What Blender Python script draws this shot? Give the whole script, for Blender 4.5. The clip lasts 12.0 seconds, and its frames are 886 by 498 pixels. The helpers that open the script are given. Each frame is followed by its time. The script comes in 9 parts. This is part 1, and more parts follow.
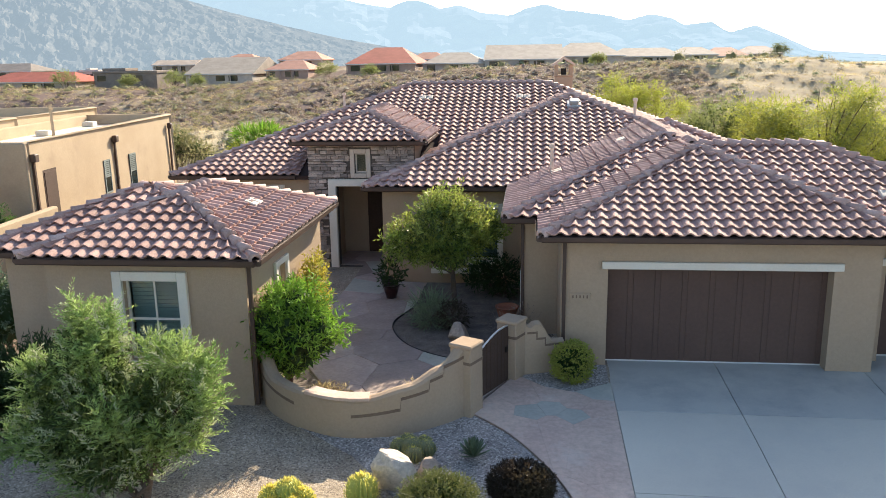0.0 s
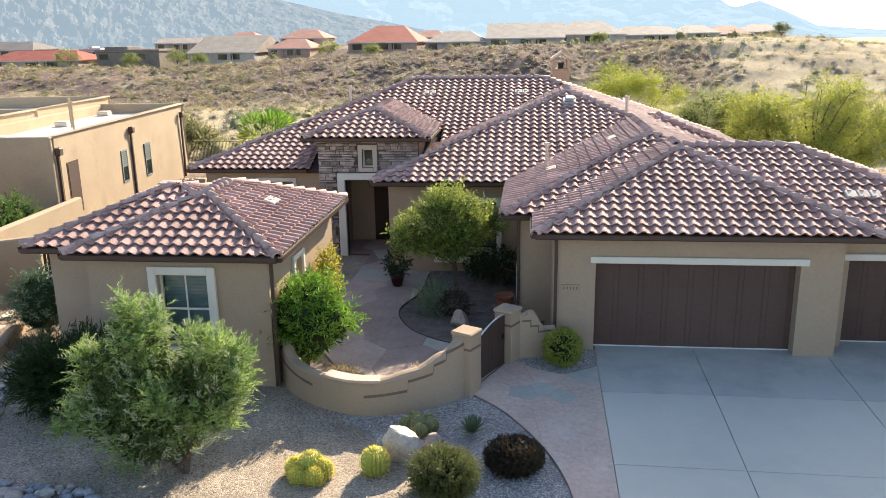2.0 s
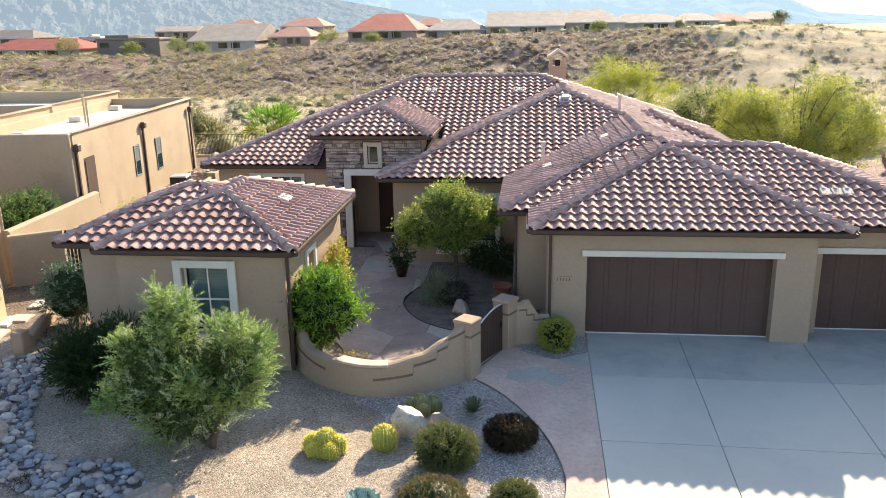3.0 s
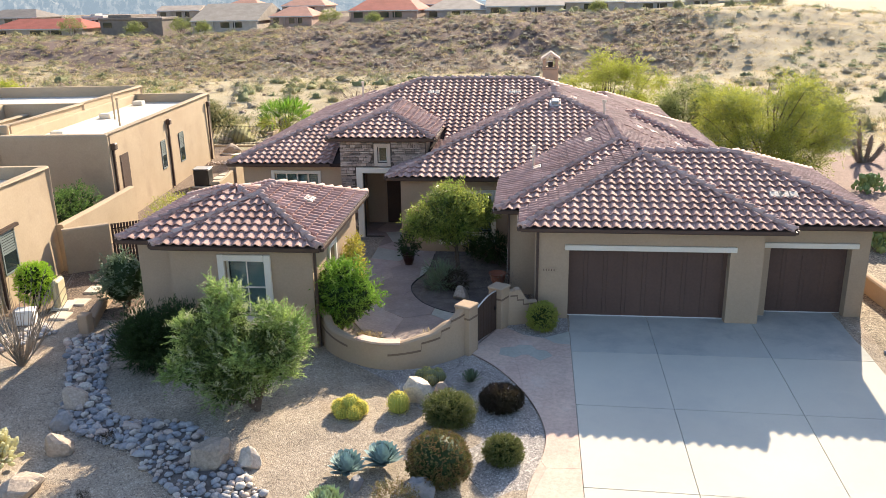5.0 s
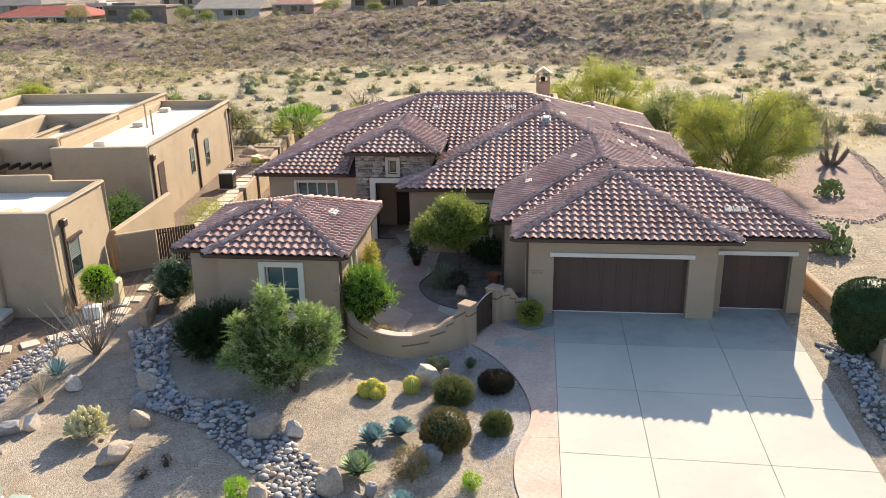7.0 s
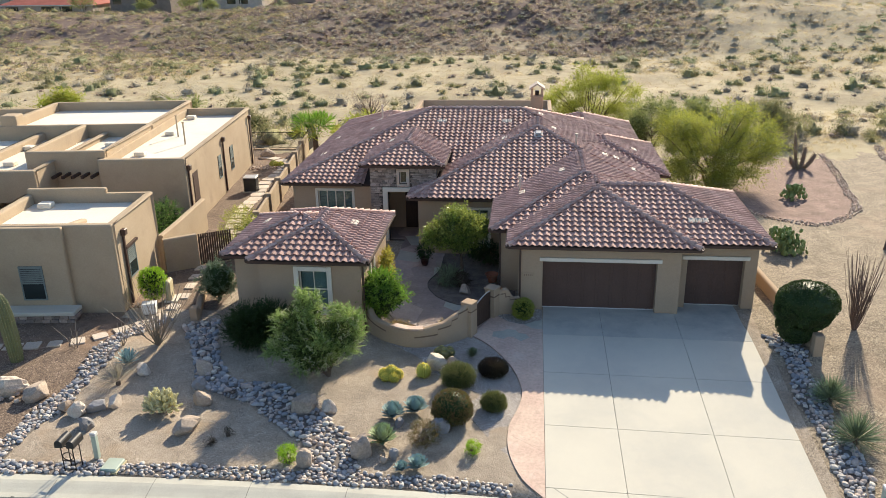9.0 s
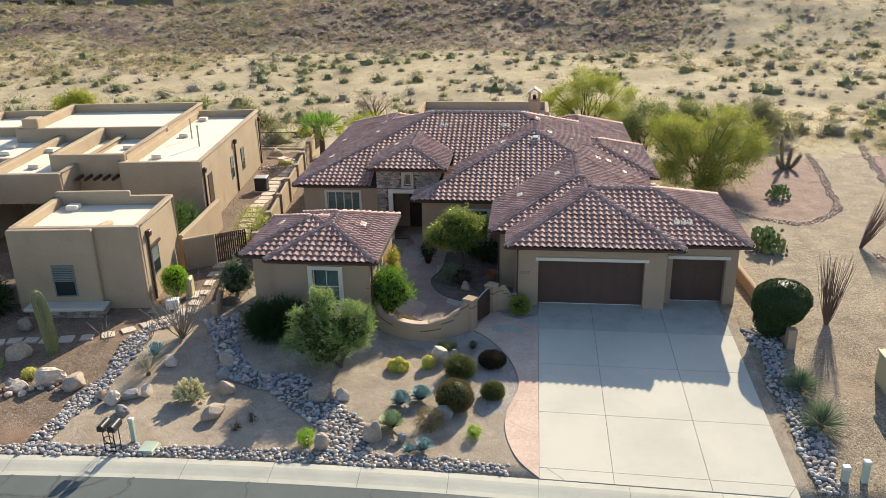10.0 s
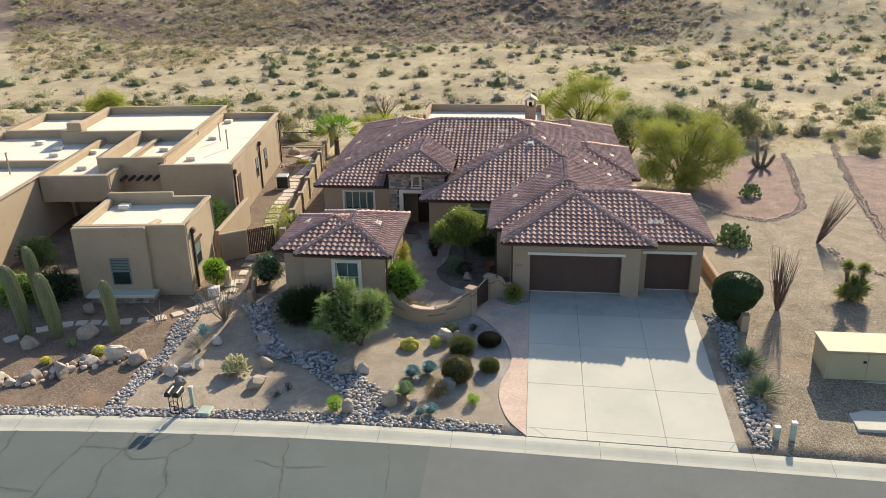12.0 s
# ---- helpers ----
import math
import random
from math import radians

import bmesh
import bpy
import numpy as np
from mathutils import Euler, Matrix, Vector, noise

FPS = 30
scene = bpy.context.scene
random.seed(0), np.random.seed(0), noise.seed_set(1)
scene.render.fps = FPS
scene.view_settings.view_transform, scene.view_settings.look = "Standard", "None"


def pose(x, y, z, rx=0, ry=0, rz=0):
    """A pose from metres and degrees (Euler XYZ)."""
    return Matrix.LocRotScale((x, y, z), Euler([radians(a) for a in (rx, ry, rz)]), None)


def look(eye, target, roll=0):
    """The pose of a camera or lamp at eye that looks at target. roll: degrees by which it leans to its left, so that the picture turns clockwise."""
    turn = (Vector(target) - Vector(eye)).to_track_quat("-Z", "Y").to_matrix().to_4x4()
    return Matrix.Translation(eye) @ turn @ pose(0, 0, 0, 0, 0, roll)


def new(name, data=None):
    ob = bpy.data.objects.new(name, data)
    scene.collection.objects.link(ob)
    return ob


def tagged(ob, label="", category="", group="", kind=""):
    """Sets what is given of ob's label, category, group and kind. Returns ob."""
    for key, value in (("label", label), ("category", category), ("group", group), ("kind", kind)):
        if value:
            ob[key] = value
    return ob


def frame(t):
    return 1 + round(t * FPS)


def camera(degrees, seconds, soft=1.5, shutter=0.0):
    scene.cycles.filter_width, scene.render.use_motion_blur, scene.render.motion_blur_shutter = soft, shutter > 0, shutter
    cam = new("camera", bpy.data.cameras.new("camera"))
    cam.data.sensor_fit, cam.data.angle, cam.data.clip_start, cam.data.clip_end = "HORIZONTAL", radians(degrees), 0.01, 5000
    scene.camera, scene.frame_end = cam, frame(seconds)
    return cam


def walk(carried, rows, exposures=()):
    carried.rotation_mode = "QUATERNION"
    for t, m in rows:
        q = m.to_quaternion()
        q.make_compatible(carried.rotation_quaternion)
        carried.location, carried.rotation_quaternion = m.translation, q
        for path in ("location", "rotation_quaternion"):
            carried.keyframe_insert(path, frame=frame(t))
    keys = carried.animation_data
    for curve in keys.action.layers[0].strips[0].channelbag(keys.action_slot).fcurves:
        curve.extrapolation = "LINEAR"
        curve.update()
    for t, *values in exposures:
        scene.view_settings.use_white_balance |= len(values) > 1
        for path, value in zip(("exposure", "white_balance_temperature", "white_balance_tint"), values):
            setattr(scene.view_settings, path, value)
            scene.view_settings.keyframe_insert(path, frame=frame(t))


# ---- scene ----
cam = camera(57.71, 12.0, soft=0.5)
# seconds, eye x y z, pitch, roll, yaw
PATH = [
    (0, 0.209, -3.171, 6.936, -13.263, 0.882, 6.027),
    (0.5, 0.256, -3.463, 7.151, -13.641, 0.882, 6.093),
    (1, 0.310, -3.825, 7.354, -14.036, 0.848, 6.143),
    (1.5, 0.339, -4.251, 7.554, -14.444, 0.842, 6.158),
    (2, 0.366, -4.791, 7.796, -14.902, 0.867, 6.143),
    (2.5, 0.411, -5.457, 8.065, -15.372, 0.904, 6.115),
    (3, 0.457, -6.202, 8.372, -15.822, 0.900, 6.110),
    (5, 0.757, -9.514, 9.911, -17.503, 0.912, 6.127),
    (5.5, 0.822, -10.426, 10.410, -17.869, 0.905, 6.129),
    (6, 0.903, -11.440, 10.944, -18.182, 0.901, 6.131),
    (6.5, 0.981, -12.487, 11.527, -18.476, 0.892, 6.131),
    (7, 1.059, -13.579, 12.151, -18.789, 0.876, 6.116),
    (9, 1.321, -18.175, 14.820, -20.098, 0.898, 6.059),
    (9.5, 1.387, -19.344, 15.492, -20.435, 0.930, 6.048),
    (10, 1.450, -20.515, 16.169, -20.788, 0.902, 6.039),
    (10.5, 1.546, -21.741, 16.853, -21.106, 0.884, 6.066),
    (11, 1.683, -23.020, 17.509, -21.396, 0.883, 6.137),
    (11.5, 1.837, -24.384, 18.166, -21.660, 0.910, 6.235),
    (12, 2.013, -25.797, 18.837, -21.898, 0.904, 6.344),
]
walk(cam, [(t, pose(x, y, z, 90 + p, r, w)) for t, x, y, z, p, r, w in PATH],
     exposures=[(0.0, 1.45, 6680, 10), (3.0, 1.54, 6650, 11), (5.5, 1.40, 6650, 12), (9.0, 1.00, 6550, 9), (12.0, 0.82, 6550, 8)])
# ---- world and light ----
world = bpy.data.worlds.new("sky")
scene.world = world
world.use_nodes = True
wn = world.node_tree.nodes
sky = wn.new("ShaderNodeTexSky")
sky.sky_type = "NISHITA"
sky.sun_disc = False
sky.sun_elevation = radians(28.8)
sky.sun_rotation = radians(19.0)
sky.dust_density = 2.0
sky.ozone_density = 1.7
sky.altitude = 800
wn["Background"].inputs["Strength"].default_value = 0.104
world.node_tree.links.new(sky.outputs["Color"], wn["Background"].inputs["Color"])

sun = new("sun", bpy.data.lights.new("sun", "SUN"))
sun.data.energy = 4.15
sun.data.angle = radians(0.55)
sun.data.color = (1.0, 0.88, 0.69)
sun.matrix_world = look((40, 120, 70), (40 - 2.07, 120 - 6.02, 70 - 3.5))


# ---- materials ----
def nodes_of(m):
    m.use_nodes = True
    nt = m.node_tree
    return nt, nt.nodes, nt.links, nt.nodes["Principled BSDF"]


def mix_col(nt, a, b, fac, mode="MIX"):
    n = nt.nodes.new("ShaderNodeMix")
    n.data_type, n.blend_type = "RGBA", mode
    for sock, val in ((n.inputs[0], fac), (n.inputs[6], a), (n.inputs[7], b)):
        if hasattr(val, "is_output"):
            nt.links.new(val, sock)
        else:
            sock.default_value = val if isinstance(val, float) else (*val, 1.0)
    return n.outputs[2]


def noise_tex(nt, scale, detail=4.0, rough=0.55, coord=None):
    n = nt.nodes.new("ShaderNodeTexNoise")
    n.inputs["Scale"].default_value = scale
    n.inputs["Detail"].default_value = detail
    n.inputs["Roughness"].default_value = rough
    if coord is not None:
        nt.links.new(coord, n.inputs["Vector"])
    return n.outputs["Fac"]


def ramp(nt, fac, lo, hi, a=0.0, b=1.0):
    n = nt.nodes.new("ShaderNodeMapRange")
    n.inputs["From Min"].default_value, n.inputs["From Max"].default_value = lo, hi
    n.inputs["To Min"].default_value, n.inputs["To Max"].default_value = a, b
    nt.links.new(fac, n.inputs["Value"])
    return n.outputs["Result"]


def shade(c, k):
    return tuple(min(1.0, v * k) for v in c)


def surface(name, base, other=None, rough=0.85, big=0.7, fine=25.0, var=0.25, bump=0.25, bump_scale=60.0, rand="", rand_var=0.25,
            metal=0.0, spec=0.3, stain=None, stain_scale=0.35, transl=0.0):
    """A node material: base to other at a large scale, fine grain, a random tone per piece or island, bump and stains."""
    m = bpy.data.materials.new(name)
    nt, nd, lk, bsdf = nodes_of(m)
    pos = nd.new("ShaderNodeNewGeometry")
    coord = pos.outputs["Position"]
    other = other or shade(base, 0.78)
    col = mix_col(nt, base, other, ramp(nt, noise_tex(nt, big, 5.0, 0.6, coord), 0.35, 0.65))
    grain = ramp(nt, noise_tex(nt, fine, 4.0, 0.65, coord), 0.3, 0.7, 1.0 - var, 1.0 + var)
    g = nd.new("ShaderNodeVectorMath")
    g.operation = "SCALE"
    lk.new(col, g.inputs[0])
    lk.new(grain, g.inputs["Scale"])
    col = g.outputs[0]
    if rand:
        if rand == "object":
            r = nd.new("ShaderNodeObjectInfo").outputs["Random"]
        else:
            r = pos.outputs["Random Per Island"]
        v = nd.new("ShaderNodeVectorMath")
        v.operation = "SCALE"
        lk.new(col, v.inputs[0])
        lk.new(ramp(nt, r, 0, 1, 1 - rand_var, 1 + rand_var), v.inputs["Scale"])
        col = v.outputs[0]
    if stain:
        col = mix_col(nt, col, stain, ramp(nt, noise_tex(nt, stain_scale, 6.0, 0.7, coord), 0.55, 0.75, 0.0, 0.65))
    lk.new(col, bsdf.inputs["Base Color"])
    bsdf.inputs["Roughness"].default_value = rough
    bsdf.inputs["Metallic"].default_value = metal
    bsdf.inputs["Specular IOR Level"].default_value = spec
    if bump:
        b = nd.new("ShaderNodeBump")
        b.inputs["Strength"].default_value = bump
        b.inputs["Distance"].default_value = 0.02
        lk.new(noise_tex(nt, bump_scale, 3.0, 0.6, coord), b.inputs["Height"])
        lk.new(b.outputs["Normal"], bsdf.inputs["Normal"])
    if transl:
        t = nd.new("ShaderNodeBsdfTranslucent")
        lk.new(col, t.inputs["Color"])
        mx = nd.new("ShaderNodeMixShader")
        mx.inputs["Fac"].default_value = transl
        lk.new(bsdf.outputs[0], mx.inputs[1])
        lk.new(t.outputs[0], mx.inputs[2])
        lk.new(mx.outputs[0], nd["Material Output"].inputs["Surface"])
    return m


def stones_material(name, colors, cell, bump=0.6, patch=None, patch_scale=0.15, patch_lo=0.5, patch_hi=0.62):
    """Loose gravel: small cells of several stone colours, with a wide patchy second tone."""
    m = bpy.data.materials.new(name)
    nt, nd, lk, bsdf = nodes_of(m)
    coord = nd.new("ShaderNodeNewGeometry").outputs["Position"]
    vor = nd.new("ShaderNodeTexVoronoi")
    vor.inputs["Scale"].default_value = cell
    lk.new(coord, vor.inputs["Vector"])
    sep = nd.new("ShaderNodeSeparateColor")
    lk.new(vor.outputs["Color"], sep.inputs["Color"])
    col = mix_col(nt, colors[0], colors[1], ramp(nt, sep.outputs["Red"], 0.2, 0.8))
    col = mix_col(nt, col, colors[2], ramp(nt, sep.outputs["Green"], 0.72, 0.9))
    col = mix_col(nt, col, colors[3], ramp(nt, sep.outputs["Blue"], 0.8, 0.95))
    if patch:
        col = mix_col(nt, col, patch, ramp(nt, noise_tex(nt, patch_scale, 5.0, 0.65, coord), patch_lo, patch_hi, 0.0, 0.75))
    tone = nd.new("ShaderNodeVectorMath")
    tone.operation = "SCALE"
    lk.new(col, tone.inputs[0])
    lk.new(ramp(nt, noise_tex(nt, 0.8, 5.0, 0.7, coord), 0.3, 0.7, 0.72, 1.2), tone.inputs["Scale"])
    lk.new(tone.outputs[0], bsdf.inputs["Base Color"])
    bsdf.inputs["Roughness"].default_value = 0.92
    bsdf.inputs["Specular IOR Level"].default_value = 0.2
    b = nd.new("ShaderNodeBump")
    b.inputs["Strength"].default_value = bump
    b.inputs["Distance"].default_value = 0.02
    lk.new(vor.outputs["Distance"], b.inputs["Height"])
    b.invert = True
    lk.new(b.outputs["Normal"], bsdf.inputs["Normal"])
    return m


STUCCO = surface("tan_stucco", (0.44, 0.325, 0.225), (0.40, 0.295, 0.205), rough=0.95, big=0.5, fine=18, var=0.06, bump=0.35, bump_scale=45, spec=0.15)
ADOBE = surface("adobe_stucco", (0.46, 0.36, 0.25), (0.41, 0.315, 0.215), rough=0.95, big=0.4, fine=14, var=0.06, bump=0.35, bump_scale=40, spec=0.15,
                stain=(0.33, 0.25, 0.18), stain_scale=0.5)
TILE_A = surface("clay_roof_tile", (0.51, 0.335, 0.285), (0.36, 0.215, 0.18), spec=0.3, rough=0.78, big=0.9, fine=30, var=0.16, bump=0.25, bump_scale=90, rand="object", rand_var=0.16,
                 stain=(0.33, 0.25, 0.22), stain_scale=1.6)
TILE_B = surface("clay_roof_tiles_joined", (0.51, 0.335, 0.285), (0.36, 0.215, 0.18), spec=0.3, rough=0.78, big=0.9, fine=30, var=0.16, bump=0.25, bump_scale=90, rand="island", rand_var=0.16,
                 stain=(0.33, 0.25, 0.22), stain_scale=1.6)
CAP = surface("clay_ridge_cap", (0.58, 0.415, 0.36), (0.45, 0.295, 0.25), spec=0.3, rough=0.78, big=1.2, fine=30, var=0.18, bump=0.25, bump_scale=90, rand="object", rand_var=0.15)
DECK = surface("roof_underlay", (0.06, 0.038, 0.034), rough=0.9)
GUTTER = surface("brown_gutter_metal", (0.085, 0.05, 0.038), rough=0.5, var=0.08, bump=0.0, spec=0.4)
WHITE = surface("cream_trim_paint", (0.74, 0.68, 0.58), (0.69, 0.62, 0.52), rough=0.7, var=0.04, bump=0.1)
PINKPLASTER = surface("pale_pink_plaster", (0.60, 0.49, 0.40), (0.54, 0.44, 0.36), rough=0.85, var=0.05, bump=0.15)
DOORWOOD = surface("dark_brown_door_paint", (0.115, 0.068, 0.052), (0.095, 0.056, 0.044), rough=0.6, big=0.8, fine=12, var=0.1, bump=0.15, bump_scale=30)
DARKWOOD = surface("dark_wood", (0.075, 0.045, 0.033), rough=0.65, var=0.15, fine=20)
IRON = surface("dark_iron", (0.03, 0.026, 0.024), rough=0.5, metal=0.6, bump=0.0, var=0.05)
STONE = surface("ledge_stone", (0.43, 0.335, 0.275), (0.30, 0.235, 0.20), rough=0.9, big=2.2, fine=22, var=0.25, bump=0.5, bump_scale=40, rand="object", rand_var=0.38)
MORTAR = surface("stone_mortar", (0.14, 0.11, 0.09), rough=0.95)
def poured_concrete(name, base, other, dark, pale, amount):
    """Broom-finished concrete with cloudy water marks, dark drips and pale lime blooms."""
    m = surface(name, base, other, rough=0.85, big=0.35, fine=40, var=0.05, bump=0.2, bump_scale=120, spec=0.25)
    nt, nd, lk, bsdf = nodes_of(m)
    coord = nd.new("ShaderNodeNewGeometry").outputs["Position"]
    col = bsdf.inputs["Base Color"].links[0].from_socket
    col = mix_col(nt, col, dark, ramp(nt, noise_tex(nt, 0.32, 7.0, 0.68, coord), 0.48, 0.72, 0.0, amount))
    col = mix_col(nt, col, dark, ramp(nt, noise_tex(nt, 1.7, 6.0, 0.7, coord), 0.60, 0.74, 0.0, amount * 0.5))
    col = mix_col(nt, col, pale, ramp(nt, noise_tex(nt, 0.75, 8.0, 0.75, coord), 0.62, 0.76, 0.0, 0.6))
    lk.new(col, bsdf.inputs["Base Color"])
    return m


CONCRETE = surface("broom_concrete", (0.60, 0.56, 0.465), (0.555, 0.52, 0.44), rough=0.85, big=0.35, fine=40, var=0.05, bump=0.2, bump_scale=120, spec=0.25,
                   stain=(0.46, 0.45, 0.41), stain_scale=0.28)
DRIVE = poured_concrete("drive_concrete", (0.64, 0.605, 0.505), (0.60, 0.57, 0.48), (0.47, 0.465, 0.425), (0.70, 0.665, 0.57), 0.45)
DRIVE_DARK = poured_concrete("dark_blotched_concrete", (0.585, 0.56, 0.49), (0.53, 0.51, 0.455), (0.30, 0.31, 0.31), (0.66, 0.64, 0.57), 0.8)
KERB = surface("kerb_concrete", (0.61, 0.57, 0.445), (0.55, 0.515, 0.405), rough=0.9, big=0.8, fine=30, var=0.1, bump=0.2, bump_scale=80, stain=(0.47, 0.43, 0.36), stain_scale=0.8)
GROOVE = surface("joint_dark", (0.20, 0.185, 0.165), rough=0.95, bump=0.0)
ASPHALT = surface("worn_asphalt", (0.122, 0.140, 0.134), (0.098, 0.112, 0.108), rough=0.9, big=0.5, fine=60, var=0.2, bump=0.4, bump_scale=150, stain=(0.150, 0.165, 0.158), stain_scale=0.16)
ASPHALT_NEW = surface("resurfaced_asphalt", (0.142, 0.150, 0.146), (0.122, 0.128, 0.126), rough=0.9, big=0.4, fine=60, var=0.16, bump=0.4, bump_scale=150, stain=(0.165, 0.17, 0.165), stain_scale=0.15)
TAR = surface("stone_mortar", (0.14, 0.11, 0.09), rough=0.95)
def poured_concrete(name, base, other, dark, pale, amount):
    """Broom-finished concrete with cloudy water marks, dark drips and pale lime blooms."""
    m = surface(name, base, other, rough=0.85, big=0.35, fine=40, var=0.05, bump=0.2, bump_scale=120, spec=0.25)
    nt, nd, lk, bsdf = nodes_of(m)
    coord = nd.new("ShaderNodeNewGeometry").outputs["Position"]
    col = bsdf.inputs["Base Color"].links[0].from_socket
    col = mix_col(nt, col, dark, ramp(nt, noise_tex(nt, 0.32, 7.0, 0.68, coord), 0.48, 0.72, 0.0, amount))
    col = mix_col(nt, col, dark, ramp(nt, noise_tex(nt, 1.7, 6.0, 0.7, coord), 0.60, 0.74, 0.0, amount * 0.5))
    col = mix_col(nt, col, pale, ramp(nt, noise_tex(nt, 0.75, 8.0, 0.75, coord), 0.62, 0.76, 0.0, 0.6))
    lk.new(col, bsdf.inputs["Base Color"])
    return m


CONCRETE = surface("broom_concrete", (0.60, 0.56, 0.465), (0.555, 0.52, 0.44), rough=0.85, big=0.35, fine=40, var=0.05, bump=0.2, bump_scale=120, spec=0.25,
                   stain=(0.46, 0.45, 0.41), stain_scale=0.28)
DRIVE = poured_concrete("drive_concrete", (0.62, 0.58, 0.48), (0.57, 0.535, 0.45), (0.43, 0.425, 0.39), (0.70, 0.665, 0.57), 0.45)
DRIVE_DARK = poured_concrete("dark_blotched_concrete", (0.54, 0.52, 0.45), (0.48, 0.465, 0.41), (0.27, 0.275, 0.27), (0.66, 0.64, 0.57), 0.8)
KERB = surface("kerb_concrete", (0.58, 0.555, 0.46), (0.52, 0.495, 0.41), rough=0.9, big=0.8, fine=30, var=0.1, bump=0.2, bump_scale=80, stain=(0.47, 0.43, 0.36), stain_scale=0.8)
GROOVE = surface("joint_dark", (0.12, 0.11, 0.10), rough=0.95, bump=0.0)
ASPHALT = surface("worn_asphalt", (0.118, 0.136, 0.132), (0.10, 0.115, 0.112), rough=0.9, big=0.25, fine=60, var=0.2, bump=0.4, bump_scale=150, stain=(0.135, 0.15, 0.145), stain_scale=0.12)
TAR = surface("crack_sealer", (0.058, 0.062, 0.06), (0.085, 0.094, 0.09), rough=0.75, big=3.0, bump=0.0)
TAR_FILM = surface("crack_film", (0.088, 0.100, 0.096), (0.112, 0.127, 0.122), rough=0.85, big=2.0, bump=0.0)
FLAG_A = surface("pink_flagstone", (0.63, 0.475, 0.375), (0.54, 0.385, 0.31), rough=0.8, big=0.7, fine=9, var=0.14, bump=0.25, bump_scale=18, rand="object", rand_var=0.05,
                 stain=(0.70, 0.62, 0.54), stain_scale=1.1)
FLAG_C = surface("mauve_court_stone", (0.42, 0.325, 0.28), (0.34, 0.265, 0.235), rough=0.8, big=1.3, fine=12, var=0.12, bump=0.25, bump_scale=18, rand="object", rand_var=0.22, stain=(0.54, 0.47, 0.40), stain_scale=0.9)
MULCH = surface("dark_planter_soil", (0.21, 0.17, 0.14), (0.13, 0.105, 0.09), rough=0.95, big=3.0, fine=40, var=0.4, bump=0.6, bump_scale=50)
FLAG_B = surface("grey_green_flagstone", (0.50, 0.48, 0.40), (0.42, 0.41, 0.35), rough=0.8, big=1.5, fine=12, var=0.1, bump=0.25, bump_scale=18, rand="object", rand_var=0.1)
PATHGROUT = surface("sand_grout", (0.56, 0.415, 0.33), rough=0.95, var=0.15)
GRAVEL = stones_material("tan_desert_gravel", ((0.43, 0.355, 0.27), (0.31, 0.25, 0.19), (0.56, 0.475, 0.375), (0.16, 0.13, 0.105)), 38.0, bump=0.5, patch=(0.40, 0.275, 0.17), patch_scale=0.3, patch_lo=0.56, patch_hi=0.75)
TANGRAVEL = stones_material("straw_tan_gravel", ((0.35, 0.28, 0.195), (0.22, 0.175, 0.125), (0.50, 0.415, 0.30), (0.12, 0.095, 0.075)), 24.0, bump=0.5, patch=(0.35, 0.255, 0.18), patch_scale=0.16, patch_lo=0.54, patch_hi=0.72)
MAUVEGRAVEL = stones_material("mauve_red_gravel", ((0.31, 0.205, 0.165), (0.21, 0.14, 0.115), (0.43, 0.31, 0.255), (0.12, 0.08, 0.065)), 24.0, bump=0.5)
GREYGRAVEL = stones_material("grey_gravel", ((0.42, 0.375, 0.335), (0.28, 0.25, 0.23), (0.64, 0.59, 0.53), (0.15, 0.135, 0.125)), 36.0, bump=0.45)
REDGRAVEL = stones_material("red_brown_gravel", ((0.225, 0.165, 0.12), (0.145, 0.105, 0.08), (0.36, 0.275, 0.205), (0.075, 0.055, 0.045)), 26.0, bump=0.5, patch=(0.28, 0.185, 0.125))


def cobble_material(name, source):
    """River stones: grey-blue, tan and rose stones by the random value of the piece or island, with fine mottling."""
    m = bpy.data.materials.new(name)
    nt, nd, lk, bsdf = nodes_of(m)
    geo = nd.new("ShaderNodeNewGeometry")
    r = nd.new("ShaderNodeObjectInfo").outputs["Random"] if source == "object" else geo.outputs["Random Per Island"]
    col = mix_col(nt, (0.24, 0.245, 0.265), (0.42, 0.405, 0.40), ramp(nt, r, 0.0, 0.35))
    col = mix_col(nt, col, (0.50, 0.405, 0.345), ramp(nt, r, 0.40, 0.55))
    col = mix_col(nt, col, (0.66, 0.60, 0.52), ramp(nt, r, 0.68, 0.80))
    col = mix_col(nt, col, (0.33, 0.345, 0.37), ramp(nt, r, 0.86, 0.93))
    g = nd.new("ShaderNodeVectorMath")
    g.operation = "SCALE"
    lk.new(col, g.inputs[0])
    lk.new(ramp(nt, noise_tex(nt, 16.0, 5.0, 0.65, geo.outputs["Position"]), 0.3, 0.7, 0.76, 1.15), g.inputs["Scale"])
    lk.new(g.outputs[0], bsdf.inputs["Base Color"])
    bsdf.inputs["Roughness"].default_value = 0.8
    bsdf.inputs["Specular IOR Level"].default_value = 0.25
    b = nd.new("ShaderNodeBump")
    b.inputs["Strength"].default_value = 0.3
    b.inputs["Distance"].default_value = 0.02
    lk.new(noise_tex(nt, 28.0, 4.0, 0.6, geo.outputs["Position"]), b.inputs["Height"])
    lk.new(b.outputs["Normal"], bsdf.inputs["Normal"])
    return m


